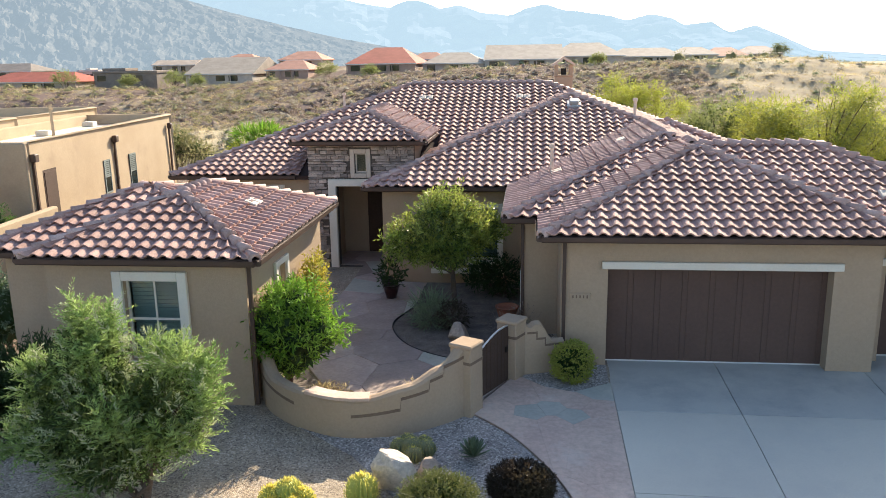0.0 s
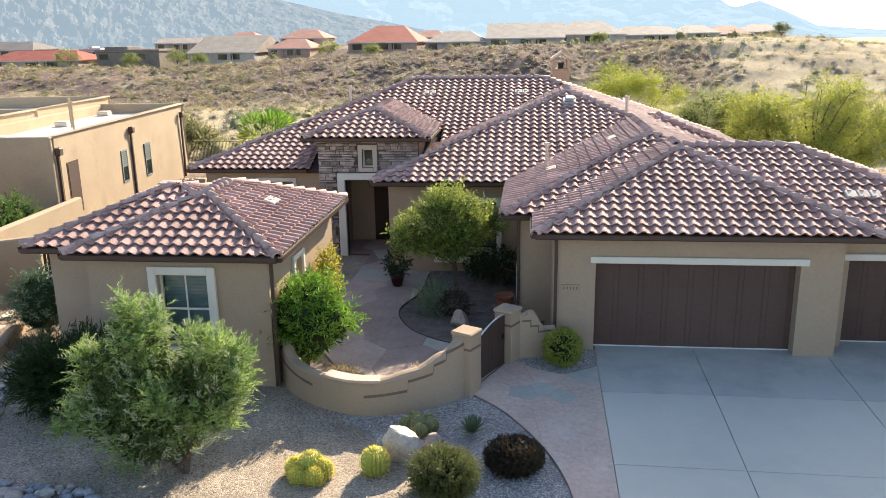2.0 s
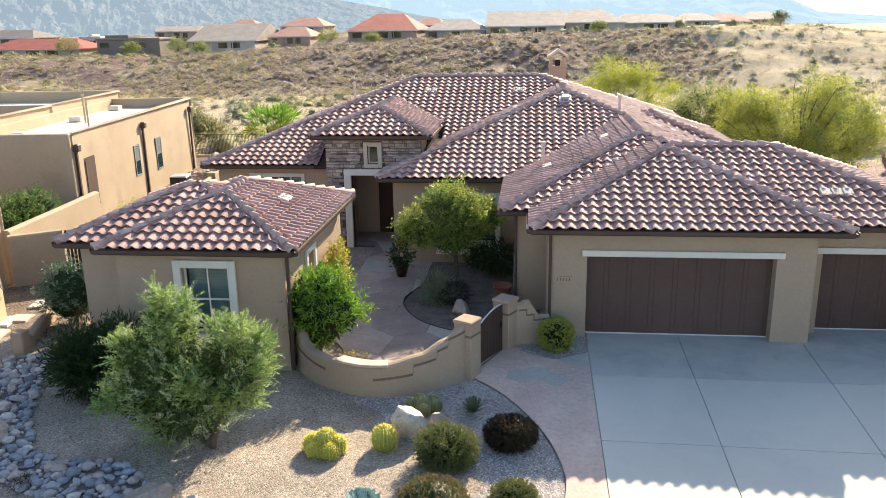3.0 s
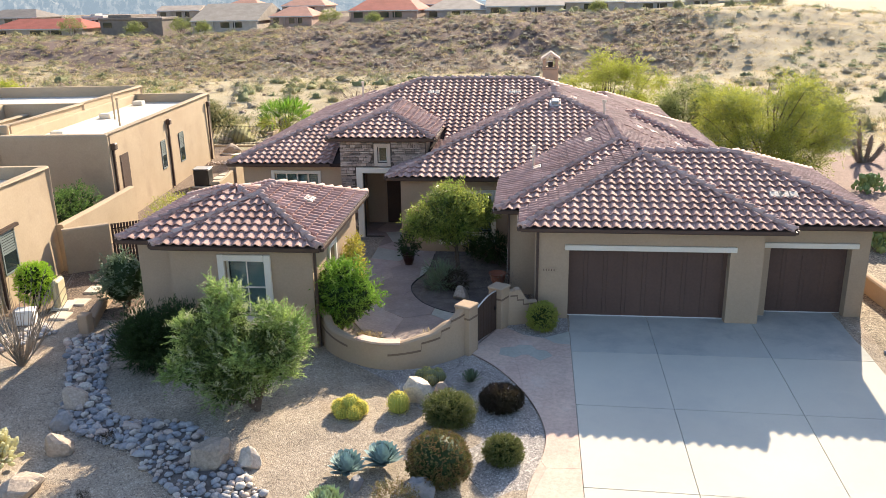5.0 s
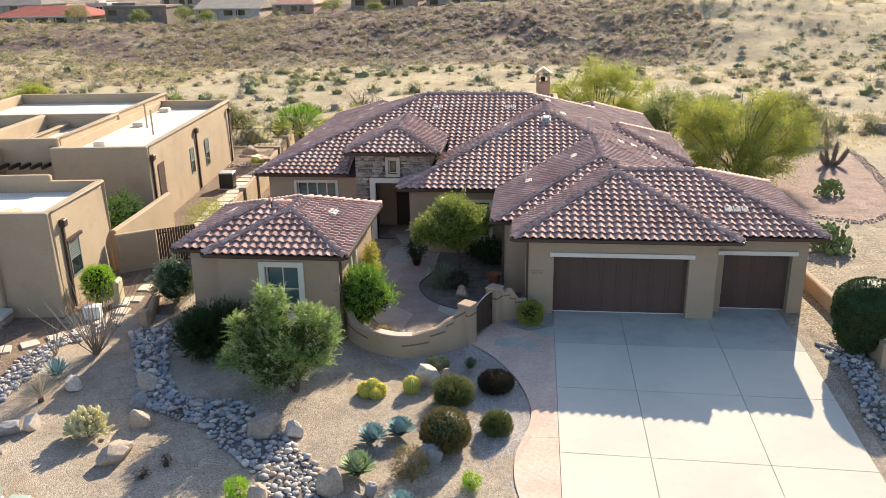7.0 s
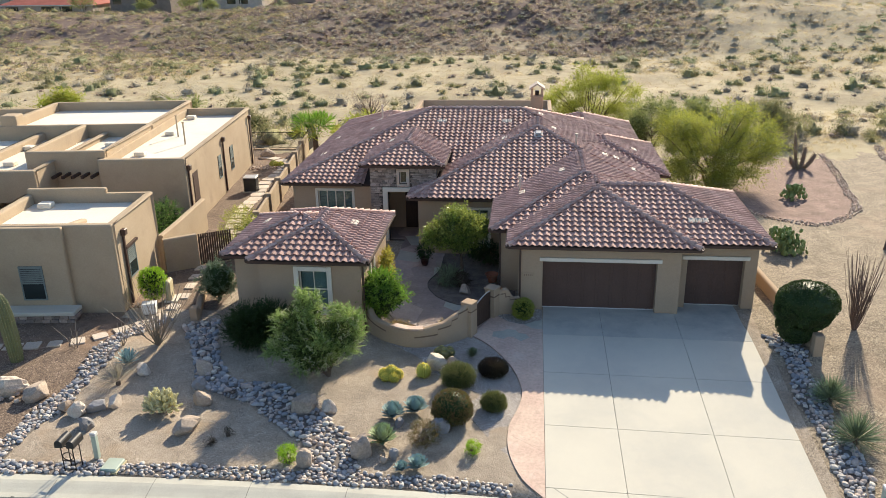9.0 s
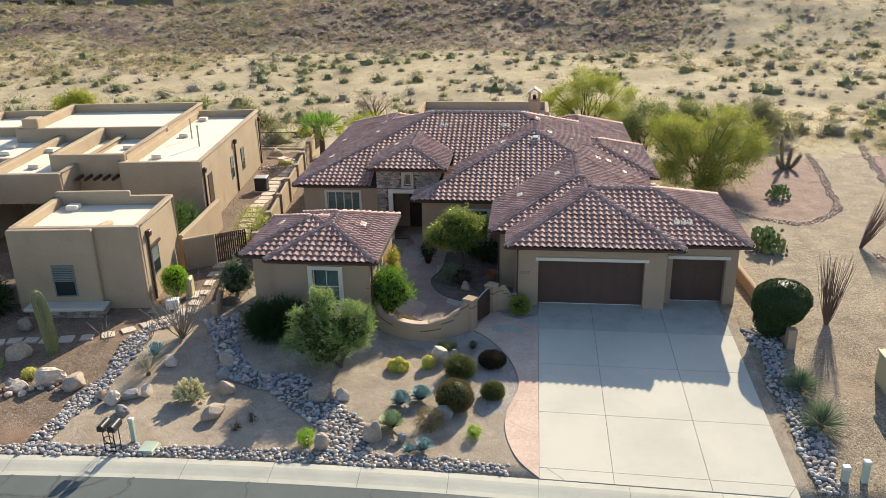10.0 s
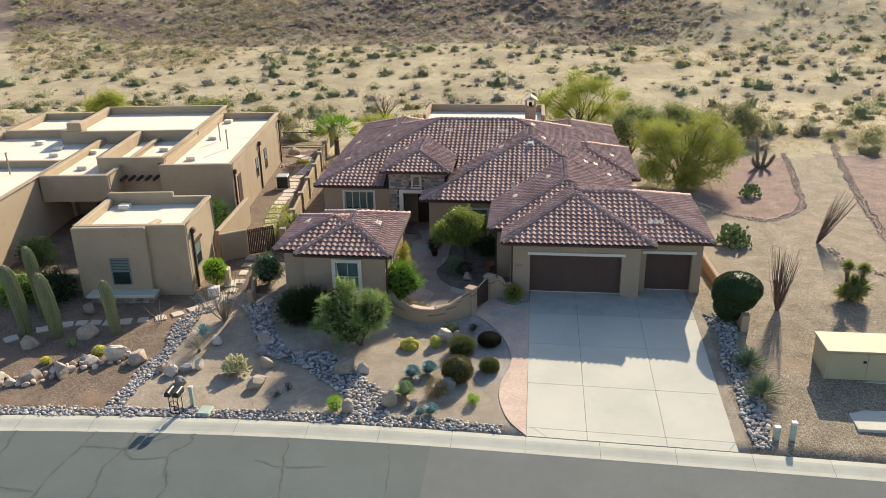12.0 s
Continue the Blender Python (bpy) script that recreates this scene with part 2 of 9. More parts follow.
COBBLE = cobble_material("river_cobble", "object")
COBBLE_J = cobble_material("river_cobble_joined", "island")
BOULDER = surface("tan_granite_boulder", (0.45, 0.36, 0.28), (0.33, 0.265, 0.215), rough=0.9, big=2.2, fine=14, var=0.25, bump=0.7, bump_scale=16, rand="object", rand_var=0.15)
PALEROCK = surface("pale_quartz_boulder", (0.66, 0.575, 0.47), (0.50, 0.405, 0.33), rough=0.85, big=3.0, fine=16, var=0.2, bump=0.6, bump_scale=16)
GREYROCK = surface("blue_grey_boulder", (0.30, 0.29, 0.29), (0.22, 0.21, 0.21), rough=0.85, big=2.0, fine=16, var=0.2, bump=0.5, bump_scale=16, rand="object", rand_var=0.2)
ROOFWHITE = surface("white_roof_coating", (0.80, 0.73, 0.60), (0.75, 0.68, 0.56), rough=0.85, big=0.5, fine=10, var=0.06, stain=(0.58, 0.51, 0.42), stain_scale=0.35)
BARK = surface("grey_bark", (0.16, 0.115, 0.085), (0.11, 0.08, 0.06), rough=0.95, big=6, fine=40, var=0.25, bump=0.5, bump_scale=40)
STEEL = surface("pale_metal", (0.55, 0.54, 0.52), rough=0.45, metal=0.5, var=0.05, bump=0.0)
PLASTIC_W = surface("white_plastic", (0.72, 0.70, 0.66), rough=0.5, var=0.04, bump=0.0)
BEIGE = surface("beige_enamel", (0.50, 0.43, 0.27), (0.46, 0.395, 0.245), rough=0.65, var=0.04, bump=0.0)
TERRACOTTA = surface("terracotta", (0.42, 0.15, 0.085), rough=0.8, var=0.1)
BLACKBOX = surface("black_enamel", (0.035, 0.034, 0.033), rough=0.4, var=0.1, bump=0.0)
BLUE = surface("blue_cover", (0.03, 0.07, 0.25), rough=0.6)

GLASS = bpy.data.materials.new("window_glass")
_nt, _nd, _lk, _b = nodes_of(GLASS)
_b.inputs["Base Color"].default_value = (0.02, 0.03, 0.03, 1)
_b.inputs["Roughness"].default_value = 0.04
_b.inputs["Specular IOR Level"].default_value = 0.7
LOUVRE = surface("grey_green_shutter", (0.20, 0.235, 0.225), rough=0.6, var=0.05, bump=0.0)
BLIND = surface("white_shutter", (0.50, 0.54, 0.50), rough=0.6, var=0.05, bump=0.0)
# near-black colour for the shade inside rooms and reveals
SHADEROOM = surface("room_shade_black", (0.03, 0.028, 0.026), rough=0.9, bump=0.0)


def leaf_material(name, base, other, var=0.3, transl=0.42, rough=0.5):
    return surface(name, base, other, rough=rough, big=1.6, fine=9, var=0.12, bump=0.0, rand="island", rand_var=var, spec=0.3, transl=transl)


LEAF_OLEANDER = leaf_material("oleander_leaf", (0.13, 0.27, 0.03), (0.24, 0.38, 0.055), 0.4)
LEAF_HEDGE = leaf_material("dark_oleander_leaf", (0.09, 0.17, 0.04), (0.15, 0.24, 0.06), 0.4)
LEAF_SPRAY = leaf_material("feathery_green_leaf", (0.22, 0.33, 0.095), (0.37, 0.46, 0.16), 0.35)
LEAF_SILVER = leaf_material("silver_tip_leaf", (0.36, 0.42, 0.24), (0.48, 0.50, 0.30), 0.25)
LEAF_COURT = leaf_material("glossy_olive_leaf", (0.20, 0.28, 0.055), (0.36, 0.38, 0.09), 0.45, rough=0.35)
LEAF_TREE = leaf_material("yellow_green_leaf", (0.30, 0.36, 0.07), (0.44, 0.43, 0.10))
LEAF_BLUE = leaf_material("blue_green_leaf", (0.13, 0.19, 0.11), (0.20, 0.26, 0.16), 0.3, 0.2)
LEAF_YELLOW = leaf_material("golden_leaf", (0.50, 0.41, 0.06), (0.42, 0.38, 0.07))
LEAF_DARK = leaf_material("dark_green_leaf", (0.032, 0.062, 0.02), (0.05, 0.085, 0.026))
LEAF_PALO = leaf_material("palo_verde_twig", (0.36, 0.40, 0.065), (0.44, 0.45, 0.085))
LEAF_MESQ = leaf_material("mesquite_leaf", (0.33, 0.37, 0.06), (0.46, 0.46, 0.09), 0.35)
LEAF_FAR = leaf_material("olive_mesquite_leaf", (0.25, 0.29, 0.10), (0.34, 0.36, 0.13), 0.3)
LEAF_RUST = surface("rusty_green_leaf", (0.13, 0.15, 0.045), (0.22, 0.125, 0.055), rough=0.6, big=7.0, fine=20, var=0.2, bump=0.0, rand="island", rand_var=0.45, transl=0.3)
LEAF_BRIGHT = leaf_material("bright_green_leaf", (0.26, 0.46, 0.03), (0.38, 0.54, 0.05))
LEAF_PURPLE = leaf_material("dark_purple_leaf", (0.055, 0.04, 0.03), (0.075, 0.06, 0.032))
SCRUB = [leaf_material("scrub_" + n, a, b, 0.25, 0.32, 0.85) for n, a, b in (
    ("olive", (0.27, 0.265, 0.13), (0.36, 0.33, 0.17)), ("grey", (0.36, 0.325, 0.25), (0.45, 0.40, 0.31)),
    ("brown", (0.265, 0.205, 0.17), (0.34, 0.27, 0.215)), ("green", (0.21, 0.235, 0.12), (0.29, 0.30, 0.16)))]
STRAW = leaf_material("straw_grass", (0.60, 0.49, 0.28), (0.50, 0.40, 0.22), 0.25, 0.4, 0.8)
AGAVE_BLUE = leaf_material("blue_agave", (0.33, 0.46, 0.46), (0.40, 0.53, 0.51), 0.15, 0.05)
AGAVE_GREEN = leaf_material("green_agave", (0.42, 0.52, 0.30), (0.50, 0.58, 0.34), 0.15, 0.1)
SOTOL = leaf_material("sotol_leaf", (0.17, 0.23, 0.13), (0.24, 0.30, 0.18), 0.3, 0.2)
CACTUS = leaf_material("cactus_skin", (0.17, 0.185, 0.09), (0.21, 0.215, 0.11), 0.08, 0.0)
BARREL = leaf_material("barrel_skin", (0.48, 0.48, 0.10), (0.40, 0.41, 0.09), 0.08, 0.0)
SPINE = leaf_material("golden_spine", (0.85, 0.76, 0.20), (0.76, 0.66, 0.17), 0.15, 0.4)
CHOLLA = leaf_material("pale_cholla", (0.80, 0.76, 0.50), (0.70, 0.66, 0.40), 0.15, 0.45)
PAD = leaf_material("prickly_pad", (0.19, 0.26, 0.09), (0.25, 0.31, 0.12), 0.2, 0.0)
OCO = surface("ocotillo_bark", (0.34, 0.28, 0.22), (0.26, 0.21, 0.16), rough=0.9, fine=40, var=0.2)
GROOVEBROWN = surface("brown_band", (0.22, 0.15, 0.105), rough=0.95, var=0.15)


# ---- building helpers ----
from mathutils.geometry import tessellate_polygon


def thing(name, loc, label, category, group="", kind=""):
    ob = new(name)
    ob.empty_display_size = 0.2
    ob.location = loc
    return tagged(ob, label, category, group, kind)


def base_of(ob):
    p = Vector((0, 0, 0))
    while ob is not None:
        p += Vector(ob.location)
        ob = ob.parent
    return p


def part(name, bm, material, parent, label="", smooth=False, world=True):
    """Links a bmesh, or (verts, faces), as ONE mesh object under a thing or a part. world: its points are given in the world's metres."""
    me = bpy.data.meshes.new(name)
    if isinstance(bm, tuple):
        me.from_pydata(bm[0], [], bm[1])
    else:
        bm.to_mesh(me)
        bm.free()
    me.materials.append(material)
    if smooth:
        me.polygons.foreach_set("use_smooth", [True] * len(me.polygons))
    ob = new(name, me)
    if parent is not None:
        ob.parent = parent
        if world:
            ob.location = -base_of(parent)
    if label:
        tagged(ob, label)
    return ob


def share(name, me, parent, m):
    """Another object on a mesh that is there already, under parent, at the local pose m."""
    ob = new(name, me)
    ob.parent = parent
    ob.matrix_basis = m
    return ob


def structure(name, bm, material, label, category):
    ob = part(name, bm, material, None)
    return tagged(ob, label, category, kind="structure")


def box(bm, x0, x1, y0, y1, z0, z1, m=None):
    vs = [bm.verts.new((x, y, z)) for z in (z0, z1) for y in (y0, y1) for x in (x0, x1)]
    for f in ((0, 2, 3, 1), (4, 5, 7, 6), (0, 1, 5, 4), (2, 6, 7, 3), (0, 4, 6, 2), (1, 3, 7, 5)):
        bm.faces.new([vs[i] for i in f])
    if m is not None:
        for v in vs:
            v.co = m @ v.co
    return vs


def boxes(*rows, bevel=0.0, seg=1, m=None):
    bm = bmesh.new()
    for r in rows:
        box(bm, *r, m=m)
    if bevel:
        bmesh.ops.bevel(bm, geom=list(bm.edges), offset=bevel, segments=seg, affect="EDGES", profile=0.5)
    return bm


def tube(bm, pts, radii, n=8, caps=True):
    """A round bar through pts."""
    rings = []
    pts = [Vector(p) for p in pts]
    for i, p in enumerate(pts):
        d = (pts[min(i + 1, len(pts) - 1)] - pts[max(i - 1, 0)]).normalized()
        a = d.orthogonal().normalized()
        if rings and abs(d.z) < 0.95:
            a = d.cross(Vector((0, 0, 1))).normalized()
        elif abs(d.z) >= 0.95:
            a = Vector((1, 0, 0))
            a = (a - d * a.dot(d)).normalized()
        b = d.cross(a)
        r = radii[i] if isinstance(radii, (list, tuple)) else radii
        rings.append([bm.verts.new(p + (a * math.cos(k * math.tau / n) + b * math.sin(k * math.tau / n)) * r) for k in range(n)])
    for q0, q1 in zip(rings, rings[1:]):
        for k in range(n):
            bm.faces.new((q0[k], q0[(k + 1) % n], q1[(k + 1) % n], q1[k]))
    if caps:
        bm.faces.new(list(reversed(rings[0])))
        bm.faces.new(rings[-1])


def sweep(bm, pts, prof, closed=False):
    """Sweeps a profile (offset to the left, height) along level points (x, y, z)."""
    pts = [Vector(p) for p in pts]
    rings = []
    for i, p in enumerate(pts):
        d = pts[min(i + 1, len(pts) - 1)] - pts[max(i - 1, 0)]
        d.z = 0
        d.normalize()
        left = Vector((-d.y, d.x, 0))
        rings.append([bm.verts.new(p + left * o + Vector((0, 0, h))) for o, h in prof])
    n = len(prof)
    for q0, q1 in zip(rings, rings[1:]):
        for k in range(n if closed else n - 1):
            bm.faces.new((q0[k], q0[(k + 1) % n], q1[(k + 1) % n], q1[k]))
    if closed:
        bm.faces.new(list(reversed(rings[0])))
        bm.faces.new(rings[-1])


def fbm(x, y, s, seed=0.0, octaves=3):
    return noise.fractal(Vector((x * s, y * s, seed)), 0.9, 2.0, octaves)


# ---- the lie of the land ----
def step01(a, b, v):
    t = min(1.0, max(0.0, (v - a) / (b - a)))
    return t * t * (3 - 2 * t)


def front_height(x, y):
    return -max(0.0, min(14.5 - y, 13.0)) / 12.5 * min(1.9, max(0.0, 0.65 + 0.03 * x))


CREST = ((-170, 0.6), (-150, 0.5), (-100, -0.2), (-85, 0.2), (-67, 1.5), (-48, 2.6), (-28, 3.2), (-20, 4.2), (-6, 4.9), (24, 4.5), (38, 4.9), (52, 5.6), (66, 5.8), (76, 4.2), (92, 2.6), (150, 1.5))


def crest_height(x):
    """Height of the hill's crest along x."""
    if x <= CREST[0][0]:
        return CREST[0][1]
    for (a, h), (b, k) in zip(CREST, CREST[1:]):
        if x <= b:
            return h + (k - h) * (x - a) / (b - a)
    return CREST[-1][1]


def land(x, y):
    """Height of the ground: the lot, the wash behind it and the hill beyond."""
    if y < 14.5:
        return front_height(x, y)
    edge = 46 + 4 * math.sin(x * 0.05)
    z = -5.6 * step01(edge, edge + 50, y)
    wob = 10 * fbm(x, 0, 0.02, 3.0)
    right = step01(10, 60, x)
    z += (crest_height(x) + 5.6) * step01(154 + wob - 26 * right, 214 + wob * 0.5 - 6 * right, y)
    z += 3.6 * (1 - step01(-70, 0, x)) * step01(226, 262, y)
    if y > 50:
        k = step01(50, 90, y) * (1.0 - 0.8 * step01(212, 236, y))
        z += k * (0.9 * fbm(x, y, 0.02, 7.0) + 0.4 * fbm(x, y, 0.09, 1.0))
        hill = step01(155, 180, y) * (1 - step01(200, 216, y))
        z += hill * 1.3 * fbm(x, y, 0.06, 11.0)
    if y > 330:
        z -= 26 * step01(330, 900, y)
    return z


def kerb_y(x):
    """The back of the kerb: straight, with a slight bend to the west."""
    return 2.15 - (0.0033 * x * x if x < 0 else 0.0)


def smooth_line(pts, n=8):
    """A Catmull-Rom line through pts."""
    out = []
    p = [pts[0]] + list(pts) + [pts[-1]]
    for i in range(1, len(p) - 2):
        for k in range(n):
            t = k / n
            out.append(tuple(0.5 * (2 * p[i][c] + (p[i + 1][c] - p[i - 1][c]) * t + (2 * p[i - 1][c] - 5 * p[i][c] + 4 * p[i + 1][c] - p[i + 2][c]) * t * t
                                    + (3 * p[i][c] - p[i - 1][c] - 3 * p[i + 1][c] + p[i + 2][c]) * t ** 3) for c in range(len(pts[0]))))
    out.append(tuple(pts[-1]))
    return out


def inside(poly, x, y):
    c = False
    for (x0, y0), (x1, y1) in zip(poly, poly[1:] + poly[:1]):
        if (y0 > y) != (y1 > y) and x < (x1 - x0) * (y - y0) / (y1 - y0) + x0:
            c = not c
    return c


# ---- ground ----
DESERT = bpy.data.materials.new("dry_desert_ground")
_nt, _nd, _lk, _b = nodes_of(DESERT)
_p = _nd.new("ShaderNodeNewGeometry").outputs["Position"]
_c = mix_col(_nt, (0.47, 0.40, 0.265), (0.36, 0.30, 0.20), ramp(_nt, noise_tex(_nt, 0.12, 8.0, 0.7, _p), 0.42, 0.6))
_c = mix_col(_nt, _c, (0.34, 0.265, 0.18), ramp(_nt, noise_tex(_nt, 0.5, 8.0, 0.75, _p), 0.54, 0.70))
_c = mix_col(_nt, _c, (0.53, 0.455, 0.315), ramp(_nt, noise_tex(_nt, 0.035, 5.0, 0.6, _p), 0.55, 0.7, 0.0, 0.7))
_sep = _nd.new("ShaderNodeSeparateXYZ")
_lk.new(_p, _sep.inputs[0])
_hill = _nd.new("ShaderNodeMath")
_hill.operation = "MULTIPLY"
_lk.new(ramp(_nt, _sep.outputs["Y"], 150, 168), _hill.inputs[0])
_lk.new(ramp(_nt, noise_tex(_nt, 0.05, 6.0, 0.7, _p), 0.36, 0.52), _hill.inputs[1])
_face = _nd.new("ShaderNodeMath")
_face.operation = "MULTIPLY"
_lk.new(_hill.outputs[0], _face.inputs[0])
_lk.new(ramp(_nt, _sep.outputs["X"], 18, 48, 0.95, 0.15), _face.inputs[1])
_c = mix_col(_nt, _c, (0.17, 0.122, 0.108), _face.outputs[0])
_lk.new(_c, _b.inputs["Base Color"])
_b.inputs["Roughness"].default_value = 0.95
_b.inputs["Specular IOR Level"].default_value = 0.1
_n = _nd.new("ShaderNodeBump")
_n.inputs["Strength"].default_value = 0.8
_n.inputs["Distance"].default_value = 0.25
_lk.new(noise_tex(_nt, 1.4, 8.0, 0.75, _p), _n.inputs["Height"])
_lk.new(_n.outputs["Normal"], _b.inputs["Normal"])


def spread(inner, step, outer, grow=1.25, start=None):
    v, s, x = [], start or step, inner
    while x < outer:
        s *= grow
        x += s
        v.append(min(x, outer))
    return v


def neighbour_edge(y):
    """Where the two front yards meet, along the line of cobbles."""
    return -15.4 - 0.25 * max(0.0, y - 9.0)


def make_ground():
    far = spread(32, 0.6, 4200, 1.09)
    xs = [-v for v in reversed(far)] + [-32 + 0.5 * i for i in range(129)] + far
    near_s = spread(3, 0.5, 700, 1.4)
    ys = [3 - (v - 3) for v in reversed(near_s)] + [3 + 0.5 * i for i in range(89)] + [48.5 + 2.0 * i for i in range(110)] + spread(267, 3, 4300, 1.2)
    k0 = kerb_y(0.0)
    ys = sorted([v for v in ys if abs(v - k0) > 0.2] + [k0 - 0.05, k0])
    verts = []
    for v in ys:
        for x in xs:
            y = v + (kerb_y(max(-60.0, min(60.0, x))) - k0) * max(0.0, min(1.0, (11.0 - v) / 6.0))
            z = land(x, y)
            if v < k0 - 0.02:
                z -= 0.25
            elif 2.5 < y < 44:
                z += 0.02 * fbm(x, y, 0.7, 5.0)
            if 2.3 < x < 10.3 and 3.0 < y < 16.2:
                z -= 0.12
            verts.append((x, y, z - 0.012))
    w = len(xs)
    faces = [(j * w + i, j * w + i + 1, (j + 1) * w + i + 1, (j + 1) * w + i) for j in range(len(ys) - 1) for i in range(w - 1)]
    ob = part("ground", (verts, faces), GRAVEL, None, smooth=True)
    for m in (REDGRAVEL, DESERT, TANGRAVEL, MAUVEGRAVEL):
        ob.data.materials.append(m)
    for f in ob.data.polygons:
        c = f.center
        if c.y > 44.0 + 1.2 * math.sin(c.x * 0.5) + 0.9 * math.sin(c.x * 1.7) or abs(c.x) > 60:
            f.material_index = 2
        elif c.x < neighbour_edge(c.y) and c.y > 1:
            f.material_index = 1
        elif c.x < -12.5 and c.y > 13.5:
            f.material_index = 1
        elif inside([(12.5, 45), (13.6, 31.2), (14.4, 30.1), (15.6, 28.5), (16.9, 27.7), (18.2, 27.5), (19.9, 29.0), (21.2, 31.1), (22.0, 35.4), (22.9, 40.1), (23.6, 45)], c.x, c.y):
            f.material_index = 4
        elif c.x > 24.0 + 0.19 * (c.y - 24) and c.y > 24:
            f.material_index = 4
        elif c.x > 10.8:
            f.material_index = 3
    return tagged(ob, "sloping ground of tan gravel and dry desert soil", "ground", kind="structure")


make_ground()


def ribbon(x0, x1, n, rows):
    """A strip along x: rows of (offset from the kerb's back, lift)."""
    bm = bmesh.new()
    grid = []
    for i in range(n + 1):
        x = x0 + (x1 - x0) * i / n
        k = kerb_y(x)
        z = front_height(x, k)
        grid.append([bm.verts.new((x, k + o, z + h)) for o, h in rows])
    for a, b in zip(grid, grid[1:]):
        for j in range(len(rows) - 1):
            bm.faces.new((a[j], a[j + 1], b[j + 1], b[j]))
    bmesh.ops.recalc_face_normals(bm, faces=bm.faces)
    return bm


ROAD_ROWS = [(-0.98, -0.105), (-3.5, -0.06), (-6.0, -0.06), (-10.0, -0.12)]
structure("road_west", ribbon(-70, -1.8, 69, ROAD_ROWS), ASPHALT, "worn grey-green asphalt street with sealed cracks", "road")
structure("road_east", ribbon(-1.8, 70, 72, ROAD_ROWS), ASPHALT_NEW, "smoother grey asphalt street, newly resurfaced", "road")
kerb = thing("kerb", (0, 1.6, front_height(0, 1.6) - 0.1), "pale rolled concrete kerb along the street", "kerb", kind="structure")
_x = -61.0
while _x < 61:
    part("kerb_stone", ribbon(_x + 0.006, _x + 2.994, 3, [(0.02, -0.2), (0.0, 0.015), (-0.02, 0.03), (-0.28, 0.02), (-0.42, -0.005), (-0.60, -0.045), (-0.78, -0.08), (-0.98, -0.10), (-1.0, -0.25)]), KERB, kerb, smooth=False)
    _x += 3.0
structure("kerb_joint_bed", ribbon(-61, 61, 80, [(-0.01, 0.0), (-0.28, 0.005), (-0.42, -0.02), (-0.60, -0.06), (-0.78, -0.095), (-0.97, -0.115)]), GROOVE, "dark joints between kerb lengths", "kerb joint")

# sealed cracks in the asphalt
cracks = thing("road_cracks", (-14, 0, front_height(-14, 1) - 0.06), "dark tar lines sealing cracks in asphalt", "cracks", kind="stuff")


def crack(pts, w, seed):
    """A wandering sealed crack through (x, y) points: a wide worn film and a narrow dark line in it."""
    r = random.Random(seed)
    way = smooth_line(pts, 9)
    off = 0.0
    line = []
    for x, y in way:
        off = off * 0.7 + r.uniform(-0.07, 0.07)
        line.append((x + off, y + off * 0.5, r.uniform(0.55, 1.35)))
    for width, lift, mat, name in ((w, 0.006, TAR_FILM, "film"), (w * 0.3, 0.009, TAR, "crack")):
        bm = bmesh.new()
        prev = None
        for i, (x, y, k) in enumerate(line):
            a, b = line[max(i - 1, 0)], line[min(i + 1, len(line) - 1)]
            d = Vector((b[0] - a[0], b[1] - a[1], 0)).normalized()
            nrm = Vector((-d.y, d.x, 0)) * width * k * (0.3 if i in (0, len(line) - 1) else 1.0)
            z = front_height(x, kerb_y(x)) - 0.105 + 0.045 * min(1, max(0, (kerb_y(x) - 0.98 - y) / 2.5)) + lift
            p, q = bm.verts.new(Vector((x, y, z)) + nrm), bm.verts.new(Vector((x, y, z)) - nrm)
            if prev:
                bm.faces.new((prev[0], p, q, prev[1]))
            prev = (p, q)
        part(name, bm, mat, cracks)


# ---- driveway: concrete panels with open joints ----
drive = thing("driveway", (6.2, 8.5, front_height(6.2, 8.5)), "pale concrete driveway in large panels", "driveway", kind="structure")


